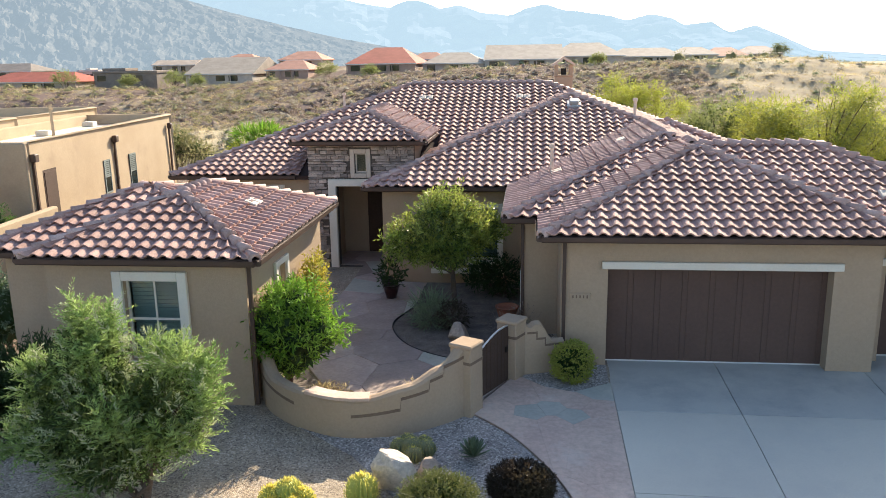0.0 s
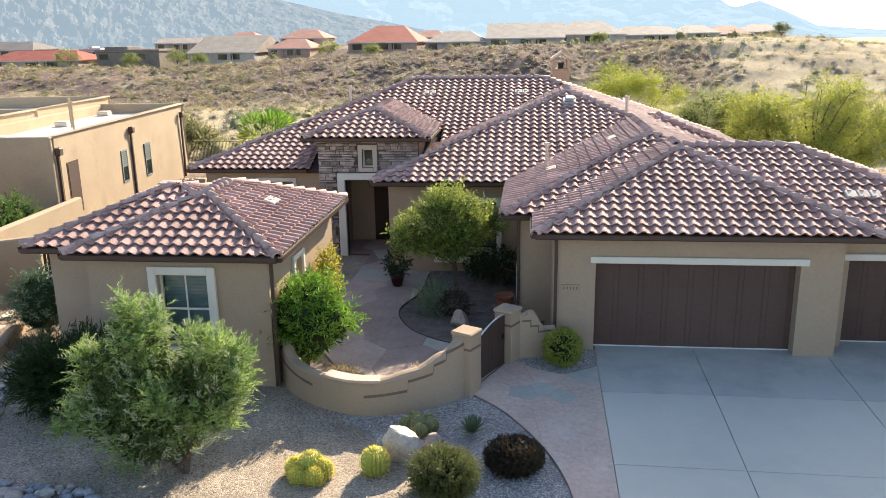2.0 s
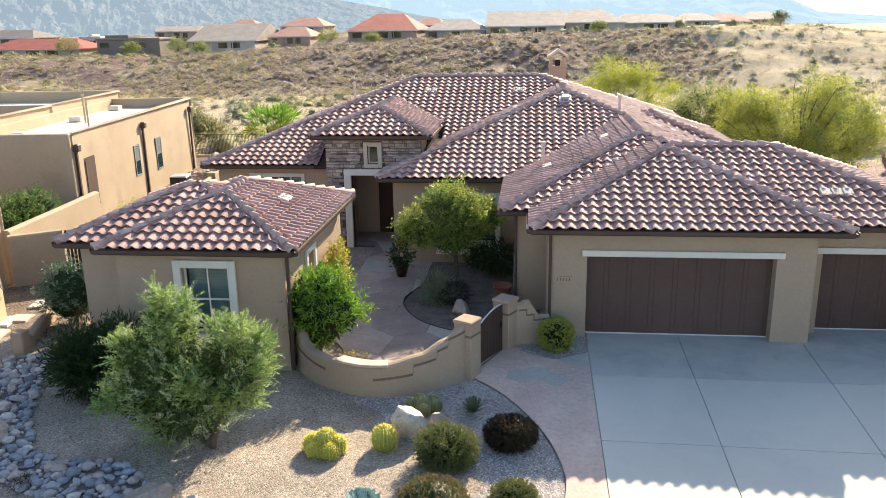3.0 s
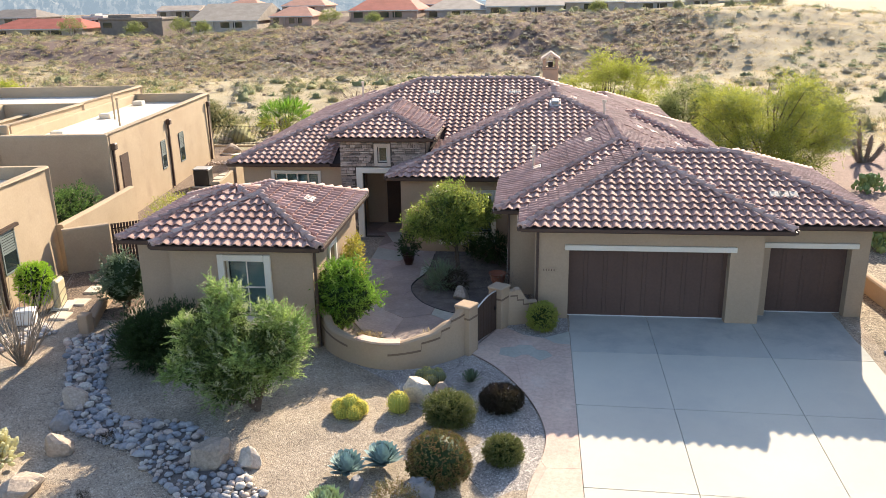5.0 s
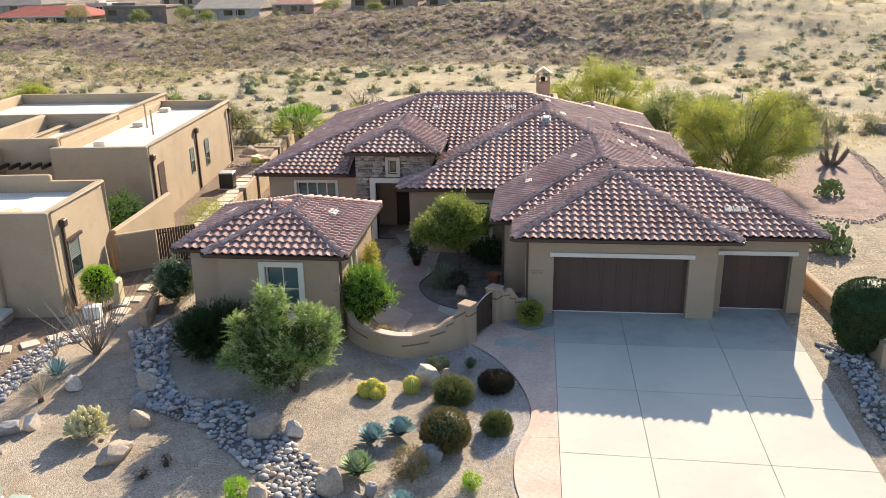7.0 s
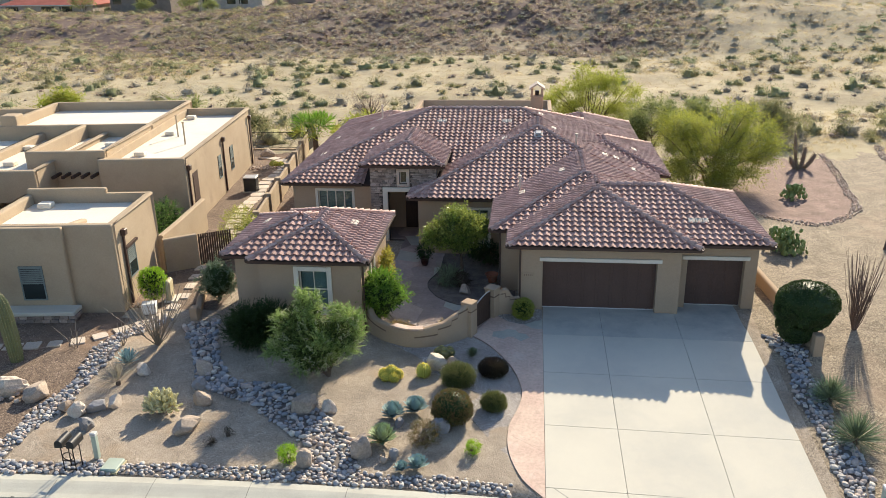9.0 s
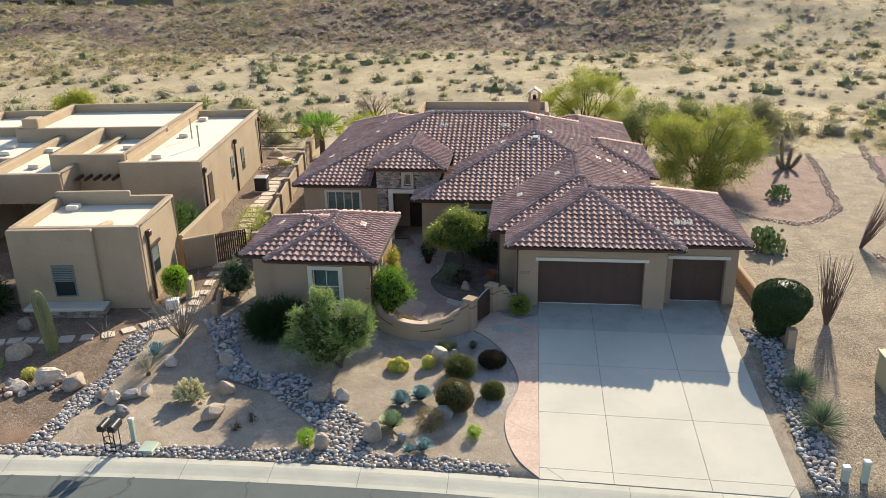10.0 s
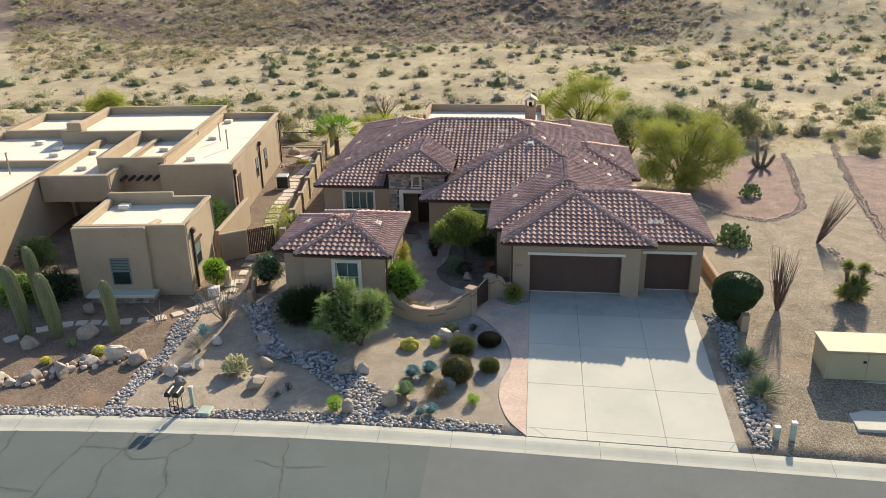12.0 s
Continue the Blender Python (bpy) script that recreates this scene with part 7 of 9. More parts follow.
desert_tree(20.0, 49.5, "grey-green desert tree at the yard's edge", [(0, 0, 2.3, 2.3, 2.2, 1.5), (1.6, 0, 1.8, 1.6, 1.6, 1.1), (-1.6, 0, 1.6, 1.5, 1.5, 1.1)], SCRUB[0], 1100, 0.2, 0.035, 84, 3, inner=SCRUB[3])
desert_tree(14.8, 50.5, "grey-green shrubby mesquite behind the yard", [(0, 0, 2.0, 2.0, 1.8, 1.4), (1.3, 0, 1.5, 1.3, 1.3, 1.0)], LEAF_FAR, 700, 0.2, 0.035, 88, 3, inner=SCRUB[3])
desert_tree(-40.5, 50.0, "bright yellow-green tree behind the adobe house", [(0, 0, 2.6, 2.6, 2.2, 1.7), (2.2, 0, 2.0, 2.0, 1.8, 1.3)], LEAF_PALO, 1100, 0.2, 0.05, 85, 3, inner=LEAF_MESQ)
desert_tree(-30.0, 52.0, "olive-green mesquite behind the adobe house", [(0, 0, 2.2, 2.6, 2.0, 1.4), (-2.0, 0, 2.0, 1.8, 1.6, 1.2)], LEAF_FAR, 900, 0.2, 0.045, 86, 3, inner=LEAF_INNER_SHADE)
desert_tree(-24.5, 51.0, "low olive mesquite behind the adobe house", [(0, 0, 1.7, 2.4, 1.8, 1.2), (2.0, 0, 1.4, 1.7, 1.4, 1.0)], SCRUB[0], 700, 0.2, 0.045, 89, 3, inner=LEAF_INNER_SHADE)
desert_tree(-12.6, 48.6, "yellow-green shrubby tree behind side yard", [(0, 0, 1.4, 2.0, 1.6, 0.9)], LEAF_PALO, 500, 0.2, 0.045, 87, 3)
desert_tree(-13.6, 56.0, "bare grey-brown thorn tree behind side yard", [(0, 0, 2.6, 2.2, 2.0, 1.5)], SCRUB[2], 260, 0.2, 0.02, 90, 4)

# palm
_x, _y = -15.4, 42.6
pm = thing("palm", (_x, _y, 0), "bushy green fan palm in the side yard", "palm tree")
_bm = bmesh.new()
tube(_bm, [(_x, _y, -0.1), (_x, _y, 0.8), (_x, _y, 1.6)], [0.26, 0.22, 0.2], 10)
part("trunk", _bm, BARK, pm)
_rng = np.random.default_rng(91)
for _i in range(34):
    _a, _e = _i * 2.4, 0.15 + 0.036 * _i
    _d = Vector((math.cos(_a) * math.cos(_e), math.sin(_a) * math.cos(_e), math.sin(_e)))
    _l = 1.3 + 0.5 * _rng.random()
    _c = Vector((_x, _y, 1.55)) + _d * _l
    _n = 22
    _dirs = unit(np.array([_d] * _n) + _rng.normal(size=(_n, 3)) * 0.5 + np.array([0, 0, -0.15]))
    part("frond", leaf_mesh(np.array([_c] * _n), _dirs, 0.85, 0.06, _rng), LEAF_OLEANDER if _i > 8 else LEAF_MESQ, pm)
    _bm = bmesh.new()
    tube(_bm, [(_x, _y, 1.5), _c], 0.015, 5)
    part("frond_stalk", _bm, LEAF_MESQ, pm)


# ---- succulents ----
def agave(x, y, r, h, n, mat, label, seed, wide=0.2, name="agave"):
    rr = random.Random(seed)
    z = land(x, y)
    t = thing(name, (x, y, z), label, "agave", "agaves of the front yard")
    bm = bmesh.new()
    rows = []
    for k in range(6):
        s = k / 5
        w = wide * (0.55 + 1.0 * s - 1.42 * s ** 2.6) if k < 5 else 0.0
        zz = 0.16 * s * s
        rows.append([bm.verts.new((max(w, 0.004) * u, s, zz + 0.12 * w * (abs(u) * 2 - 0.5))) for u in (-0.5, 0.0, 0.5)])
        rows[-1].append(bm.verts.new((0, s, zz - 0.06 * (1 - s))))
    for a, b in zip(rows, rows[1:]):
        bm.faces.new((a[0], a[1], b[1], b[0]))
        bm.faces.new((a[1], a[2], b[2], b[1]))
        bm.faces.new((a[2], a[3], b[3], b[2]))
        bm.faces.new((a[3], a[0], b[0], b[3]))
    me = bpy.data.meshes.new("leaf")
    bm.to_mesh(me)
    bm.free()
    me.materials.append(mat)
    for i in range(n):
        e = 8 + 76 * (i / n) ** 0.8 + rr.uniform(-3, 3)
        length = r * (1.0 - 0.30 * (i / n)) * rr.uniform(0.94, 1.05)
        share("leaf", me, t, pose(0, 0, 0.08 + 0.30 * h * i / n, 0, 0, i * 137.5) @ pose(0, 0.03, 0, e) @ Matrix.Diagonal((length, length, length, 1)))
    return t


agave(-3.25, 5.95, 0.48, 0.6, 110, AGAVE_BLUE, "blue-grey agave rosette in gravel", 1, 0.46)
agave(-2.5, 6.35, 0.5, 0.6, 110, AGAVE_BLUE, "blue-grey agave rosette in gravel", 2, 0.46)
agave(-3.35, 4.45, 0.58, 0.8, 130, AGAVE_GREEN, "pale green agave rosette beside boulder", 3, 0.34)
agave(-2.0, 3.25, 0.4, 0.4, 70, AGAVE_BLUE, "small blue-grey agave near the kerb", 4, 0.5)
agave(-2.5, 3.05, 0.28, 0.3, 60, AGAVE_BLUE, "tiny blue-grey agave beside a larger one", 7, 0.5)
agave(-0.76, 10.25, 0.34, 0.45, 60, SOTOL, "small dark blue agave in grey gravel", 5, 0.24)
agave(-14.2, 8.5, 0.58, 0.6, 56, AGAVE_BLUE, "blue-grey agave beside ocotillo", 6, 0.22)


def spiky(name, x, y, r, n, width, mat, label, category, seed, low=0.0, trunk=0.0, group=""):
    rng = np.random.default_rng(seed)
    z = land(x, y)
    t = thing(name, (x, y, z), label, category, group)
    e = rng.uniform(low, 1.5, n)
    a = rng.uniform(0, math.tau, n)
    d = np.stack([np.cos(a) * np.cos(e), np.sin(a) * np.cos(e), np.sin(e)], 1)
    base = np.array([x, y, z + 0.12 + trunk]) + d * 0.05
    part("rosette", leaf_mesh(base, unit(d), r * rng.uniform(0.75, 1.1, n), width, rng, 0.4), mat, t)
    bm = bmesh.new()
    tube(bm, [(x, y, z - 0.05), (x, y, z + 0.15 + trunk)], [0.1, 0.08], 8)
    part("root_crown", bm, BARK, t)
    return t


spiky("sotol", 12.25, 8.4, 0.95, 420, 0.022, SOTOL, "spiky green desert spoon beside cobbles", "sotol", 5, -0.1, group="desert spoons")
spiky("sotol", 12.35, 6.1, 1.05, 460, 0.022, SOTOL, "large spiky green desert spoon beside cobbles", "sotol", 6, -0.1, group="desert spoons")
spiky("sotol", -13.85, 7.0, 0.9, 160, 0.014, SCRUB[1], "dry grey spiky plant beside cobbles", "sotol", 7, 0.2)
yc = thing("yucca", (19.1, 15.3, land(19.1, 15.3)), "shaggy many-headed green yucca with dry skirts", "yucca")
for _k, (_a, _b, _h, _q) in enumerate(((0.0, 0.0, 0.9, 0.55), (-0.35, 0.2, 1.75, 0.42), (0.45, -0.1, 0.7, 0.6), (0.6, 0.4, 1.5, 0.45), (-0.55, -0.3, 0.45, 0.6), (0.15, -0.45, 0.4, 0.6))):
    _c = Vector((19.1 + _a, 15.3 + _b, land(19.1, 15.3)))
    _bm = bmesh.new()
    tube(_bm, [_c + Vector((-_a * 0.7, -_b * 0.7, -0.05)), _c + Vector((-_a * 0.2, -_b * 0.2, _h * 0.5)), _c + Vector((0, 0, _h))], [0.14, 0.12, 0.1], 8)
    part("stem", _bm, BARK, yc)
    _rng = np.random.default_rng(300 + _k)
    _e, _o = _rng.uniform(-0.3, 1.5, 230), _rng.uniform(0, math.tau, 230)
    _d = np.stack([np.cos(_o) * np.cos(_e), np.sin(_o) * np.cos(_e), np.sin(_e)], 1)
    part("rosette", leaf_mesh(np.array([_c + Vector((0, 0, _h))] * 230) + _d * 0.04, unit(_d), _q * _rng.uniform(0.75, 1.1, 230), 0.045, _rng, 0.4), LEAF_FAR, yc)
    _e = _rng.uniform(-1.3, -0.4, 120)
    _d = np.stack([np.cos(_o[:120]) * np.cos(_e), np.sin(_o[:120]) * np.cos(_e), np.sin(_e)], 1)
    part("dry_skirt", leaf_mesh(np.array([_c + Vector((0, 0, _h * 0.95))] * 120), unit(_d), _q * 0.9 * _rng.uniform(0.6, 1.0, 120), 0.04, _rng, 0.4), STRAW, yc, "dead straw-coloured leaves")


OCO_BROWN = surface("brown_ocotillo_bark", (0.20, 0.135, 0.11), (0.14, 0.10, 0.085), rough=0.9, fine=40, var=0.2)


def ocotillo(x, y, h, n, label, seed, lean=0.34, bark=OCO, tilt=0.0):
    """A vase of thorny wands that part at the base and then rise; tilt leans the whole towards +x."""
    r = random.Random(seed)
    z = land(x, y)
    t = thing("ocotillo", (x, y, z), label, "ocotillo", "ocotillos")
    for i in range(n):
        a, sp, hh = r.uniform(0, math.tau), lean * r.random() ** 0.6, h * r.uniform(0.6, 1.08)
        dx, dy = math.cos(a), math.sin(a)
        bend = r.uniform(0.7, 1.25)
        pts = [(x + dx * (0.06 + sp * hh * s ** bend) + tilt * hh * s + r.uniform(-.03, .03), y + dy * (0.06 + sp * hh * s ** bend) + r.uniform(-.03, .03), z - 0.02 + hh * s * (1 - 0.12 * sp)) for s in (0, 0.2, 0.4, 0.6, 0.8, 1.0)]
        bm = bmesh.new()
        tube(bm, pts, [0.017, 0.014, 0.012, 0.010, 0.008, 0.005], 5)
        part("cane", bm, bark, t)
    return t


ocotillo(-13.75, 10.2, 2.75, 60, "tall grey ocotillo with bare wands by stepping stones", 1, 0.75)
ocotillo(14.9, 13.7, 3.3, 90, "dense brown ocotillo with bare wands in gravel", 2, 0.26, OCO_BROWN)
ocotillo(19.9, 23.5, 3.4, 60, "leaning ocotillo with bare dark wands", 3, 0.26, OCO_BROWN, 0.42)
ocotillo(-15.2, 10.0, 1.6, 7, "small bare twiggy ocotillo by stepping stones", 4, 0.6)
ocotillo(-17.0, 9.6, 1.3, 6, "thin bare desert twigs beside stepping stones", 5, 0.6)


def ribbed(bm, pts, radii, ribs, depth):
    """A ribbed cactus body along pts."""
    rings = []
    n = ribs * 2
    for i, (p, r) in enumerate(zip(pts, radii)):
        rings.append([bm.verts.new(Vector(p) + Vector((math.cos(k * math.tau / n), math.sin(k * math.tau / n), 0)) * r * (1.0 if k % 2 == 0 else 1 - depth)) for k in range(n)])
    for a, b in zip(rings, rings[1:]):
        for k in range(n):
            bm.faces.new((a[k], a[(k + 1) % n], b[(k + 1) % n], b[k]))
    bm.faces.new(rings[-1])


def spines(bm_pts, length, width, seed, mat, t):
    rng = np.random.default_rng(seed)
    base = np.array([p for p, d in bm_pts])
    d = unit(np.array([d for p, d in bm_pts]) + rng.normal(size=base.shape) * 0.5)
    tagged(part("spine_coat", leaf_mesh(base, d, length, width, rng), mat, t, "pale golden spines"), kind="stuff")


def saguaro(x, y, h, r, lean, label, seed):
    z = land(x, y)
    t = thing("saguaro", (x, y, z), label, "cactus", "saguaros before the adobe house")
    bm = bmesh.new()
    prof = [(0, 0.78), (0.15, 0.9), (0.4, 1.0), (0.7, 1.0), (0.86, 0.92), (0.94, 0.7), (0.985, 0.4), (1.0, 0.08)]
    pts = [(x + lean * h * s * s, y, z - 0.1 + (h + 0.1) * s) for s, _ in prof]
    ribbed(bm, pts, [r * k for _, k in prof], 18, 0.16)
    part("body", bm, CACTUS, t)
    pp = []
    for s, k in prof[1:]:
        for q in range(18):
            a = q * math.tau / 18
            for w in range(3):
                ss = s - 0.05 * w
                pp.append(((x + lean * h * ss * ss + math.cos(a) * r * k, y + math.sin(a) * r * k, z + h * ss), (math.cos(a), math.sin(a), 0.2)))
    spines(pp, 0.06, 0.012, seed, STRAW, t)


saguaro(-18.75, 8.35, 2.9, 0.30, -0.09, "single-stem green saguaro on red gravel", 1)
saguaro(-21.5, 7.7, 3.45, 0.36, -0.12, "tall ribbed saguaro on red gravel", 2)
saguaro(-23.3, 7.9, 3.7, 0.36, -0.12, "tall ribbed saguaro with pale crown", 3)
saguaro(-23.5, 9.9, 3.9, 0.33, -0.08, "slender ribbed saguaro behind others", 4)


def barrel(heads, x, y, label, seed, mat=BARREL):
    """Golden barrel cactus, one or several heads: (dx, dy, radius, height)."""
    z = land(x, y)
    t = thing("barrel_cactus", (x, y, z), label, "cactus", "golden barrel cacti")
    pp = []
    for dx, dy, r, h in heads:
        bm = bmesh.new()
        prof = [(0.0, 0.62), (0.12, 0.82), (0.3, 0.98), (0.5, 1.0), (0.7, 0.92), (0.85, 0.72), (0.94, 0.48), (0.99, 0.2), (0.97, 0.04)]
        ribbed(bm, [(x + dx, y + dy, z - 0.02 + h * s) for s, _ in prof], [r * k for _, k in prof], 18, 0.2)
        part("body", bm, mat, t)
        for s, k in prof[1:]:
            for q in range(18):
                a = q * math.tau / 18
                for w in range(4):
                    pp.append(((x + dx + math.cos(a) * r * k, y + dy + math.sin(a) * r * k, z - 0.02 + h * (s - 0.04 * w)), (math.cos(a) * k, math.sin(a) * k, 0.3 + s)))
    spines(pp[::1 if mat is BARREL else 3], 0.065 if mat is BARREL else 0.04, 0.016 if mat is BARREL else 0.01, seed, SPINE, t)


barrel([(0.02, 0.06, 0.25, 0.48), (-0.26, 0.03, 0.2, 0.36), (0.27, 0.0, 0.19, 0.36), (-0.15, -0.2, 0.17, 0.28), (0.17, -0.22, 0.18, 0.3)], -3.74, 8.5, "cluster of bright golden barrel cacti", 1)
barrel([(0, 0, 0.27, 0.52)], -2.52, 8.75, "single golden barrel cactus with yellow spines", 2)
barrel([(0, 0, 0.2, 0.36), (-0.25, 0.05, 0.17, 0.3), (0.25, 0.02, 0.19, 0.3), (0.05, -0.22, 0.17, 0.28), (-0.12, 0.24, 0.17, 0.3), (0.2, 0.24, 0.15, 0.28)], -1.9, 10.35, "cluster of green barrel cacti by the curved wall", 3, CACTUS)
barrel([(0, 0, 0.3, 0.4)], -18.55, 6.3, "low golden barrel cactus behind boulders", 4)
barrel([(0, 0, 0.22, 0.3)], -20.6, 5.15, "small golden barrel cactus behind rocks", 5)
barrel([(0, 0, 0.35, 0.4), (0.5, 0.1, 0.25, 0.3)], -17.9, 39.5, "golden barrel cacti in the back yard", 6)


def prickly(x, y, w, h, n, label, seed, mat=PAD):
    r = random.Random(seed)
    z = land(x, y)
    t = thing("prickly_pear", (x, y, z), label, "cactus", "prickly pears")
    bm = bmesh.new()
    bmesh.ops.create_uvsphere(bm, u_segments=10, v_segments=6, radius=0.5)
    for v in bm.verts:
        v.co = Vector((v.co.x * (0.8 + 0.35 * v.co.z), v.co.y * 0.16, v.co.z + 0.46))
    me = bpy.data.meshes.new("pad")
    bm.to_mesh(me)
    bm.free()
    me.materials.append(mat)
    me.polygons.foreach_set("use_smooth", [True] * len(me.polygons))
    for i in range(n):
        lvl = r.random() ** 1.3
        a = r.uniform(0, math.tau)
        rad = w / 2 * r.uniform(0.1, 0.85) * (1 - 0.35 * lvl)
        s = r.uniform(0.2, 0.32)
        share("pad", me, t, pose(rad * math.cos(a), rad * math.sin(a), max(0.0, lvl * (h - s)), r.uniform(-25, 25), r.uniform(-35, 35), r.uniform(0, 180)) @ Matrix.Diagonal((s, s, s, 1)))
    return t


prickly(14.7, 23.0, 2.7, 1.25, 290, "large green prickly pear in tan gravel", 1)
prickly(18.0, 32.8, 1.9, 1.0, 120, "olive prickly pear on red gravel", 2)
# dry tree cholla: thick upright arms with shaggy heads
_x, _y = 20.55, 40.3
_z = land(_x, _y)
_t = thing("tree_cholla", (_x, _y, _z), "dry tree cholla with thick shaggy arms", "cactus")
for _k, _tip in enumerate(((-0.55, 0.0, 2.6), (0.3, 0.1, 1.6), (0.95, -0.1, 1.15), (-0.75, -0.1, 0.9))):
    _pts = [Vector((_x + _tip[0] * s ** 0.6, _y + _tip[1] * s, _z - 0.05 + (_tip[2] + 0.05) * s ** 1.3)) for s in (0, 0.25, 0.5, 0.75, 1.0)]
    _bm = bmesh.new()
    tube(_bm, _pts, [0.16, 0.13, 0.13, 0.14, 0.06], 9)
    _arm = part("arm", _bm, SCRUB[2], _t)
    _rng = np.random.default_rng(400 + _k)
    _i = _rng.integers(0, 4, 420)
    _f = _rng.random((420, 1))
    _pp = np.array([_pts[i] for i in _i]) * (1 - _f) + np.array([_pts[i + 1] for i in _i]) * _f
    _dd = unit(_rng.normal(size=(420, 3)) + np.array([0, 0, 0.3]))
    tagged(part("spine_coat", leaf_mesh(_pp + _dd * 0.1, _dd, 0.16, 0.03, _rng), SCRUB[2] if _k else SCRUB[0], _t), kind="stuff")
prickly(-20.3, 6.9, 0.7, 0.5, 14, "small prickly pear near boulders", 4)

# cholla
_x, _y = -11.4, 5.4
_z = land(_x, _y)
chl = thing("cholla", (_x, _y, _z), "pale yellow bushy cholla cactus in gravel", "cactus")
_r = random.Random(9)
_bm = bmesh.new()
tube(_bm, [(0, 0, 0), (0, 0, 0.07), (0, 0, 0.15), (0, 0, 0.2)], [0.03, 0.048, 0.046, 0.02], 7)
_me = bpy.data.meshes.new("joint")
_bm.to_mesh(_me)
_bm.free()
_me.materials.append(CHOLLA)
for _i in range(260):
    _a, _e = _r.uniform(0, math.tau), _r.uniform(0.1, 1.5)
    _q = _r.uniform(0.35, 1.0)
    _d = Vector((math.cos(_a) * math.cos(_e) * 0.6, math.sin(_a) * math.cos(_e) * 0.56, math.sin(_e) * 0.68)) * _q
    share("joint", _me, chl, Matrix.Translation(_d + Vector((0, 0, 0.1))) @ (_d + Vector((0, 0, 0.25))).to_track_quat("Z", "Y").to_matrix().to_4x4() @ pose(0, 0, 0, _r.uniform(-25, 25), _r.uniform(-25, 25), 0))
_bm = bmesh.new()
tube(_bm, [(_x, _y, _z - 0.05), (_x, _y, _z + 0.4)], [0.07, 0.05], 7)
part("stem", _bm, BARK, chl)

# pots in the courtyard
def pot(x, y, r, h, mat, label):
    t = thing("plant_pot", (x, y, 0.035), label, "pot", "courtyard pots")
    bm = bmesh.new()
    prof = [(0.0, 0.0), (r * 0.62, 0.0), (r * 0.85, h * 0.5), (r, h * 0.92), (r * 1.06, h * 0.93), (r * 1.06, h), (r * 0.92, h), (r * 0.9, h * 0.85), (0, h * 0.85)]
    rings = [[bm.verts.new((x + max(q, 0.002) * math.cos(k * math.tau / 16), y + max(q, 0.002) * math.sin(k * math.tau / 16), 0.035 + z)) for k in range(16)] for q, z in prof]
    for a, b in zip(rings, rings[1:]):
        for k in range(16):
            bm.faces.new((a[k], a[(k + 1) % 16], b[(k + 1) % 16], b[k]))
    part("pot", bm, mat, t, smooth=True)
    return t


_p = pot(-3.85, 19.6, 0.24, 0.4, surface("maroon_glaze", (0.05, 0.018, 0.016), rough=0.3, bump=0.0), "dark red glazed pot by the entry")
_rng = np.random.default_rng(77)
part("foliage", shoots([(-3.85, 19.6, 0.8, 0.3, 0.3, 0.45)], 70, 8, 0.16, 0.04, 0.3, _rng), LEAF_DARK, _p, "sprawling dark plant")
pot(-0.35, 17.6, 0.3, 0.42, TERRACOTTA, "terracotta pot in planter")
pot(-4.15, 20.6, 0.2, 0.34, IRON, "dark pot by the entry")

# air conditioner, lamps and small boxes by the neighbour
_p = (-17.35, 32.7)
ac = thing("air_conditioner", (*_p, 0), "dark grey air conditioner unit beside adobe wall", "air conditioner")
part("casing", boxes((-0.42, 0.42, -0.42, 0.42, 0.05, 0.95), bevel=0.04, m=pose(*_p, 0, 0, 0, 6)), BLACKBOX, ac)
part("top_grille", boxes((-0.44, 0.44, -0.44, 0.44, 0.95, 1.02), bevel=0.02, m=pose(*_p, 0, 0, 0, 6)), STEEL, ac, "pale metal top")
part("pad", boxes((-0.5, 0.5, -0.5, 0.5, -0.1, 0.05), m=pose(*_p, 0, 0, 0, 6)), CONCRETE, ac)
_p = (-15.4, 13.05)
wb = thing("pool_box", (*_p, land(*_p)), "small white plastic equipment box by adobe corner", "box")
part("body", boxes((-0.3, 0.3, -0.22, 0.22, 0, 0.42), bevel=0.03, m=pose(*_p, land(*_p), 0, 0, 15)), PLASTIC_W, wb)
part("lid", boxes((-0.32, 0.32, -0.24, 0.24, 0.42, 0.5), bevel=0.03, m=pose(*_p, land(*_p), 0, 0, 15)), PLASTIC_W, wb)
_p = (-15.1, 14.55)
ub = thing("utility_shroud", (*_p, land(*_p)), "pale slanted utility shroud behind bright bush", "utility box")
part("body", boxes((-0.12, 0.12, -0.35, 0.35, 0, 1.0), bevel=0.08, m=pose(*_p, land(*_p), 0, 0, 10)), BEIGE, ub)
part("foot", boxes((-0.2, 0.4, -0.4, 0.4, -0.05, 0.06), m=pose(*_p, land(*_p), 0, 0, 10)), CONCRETE, ub)


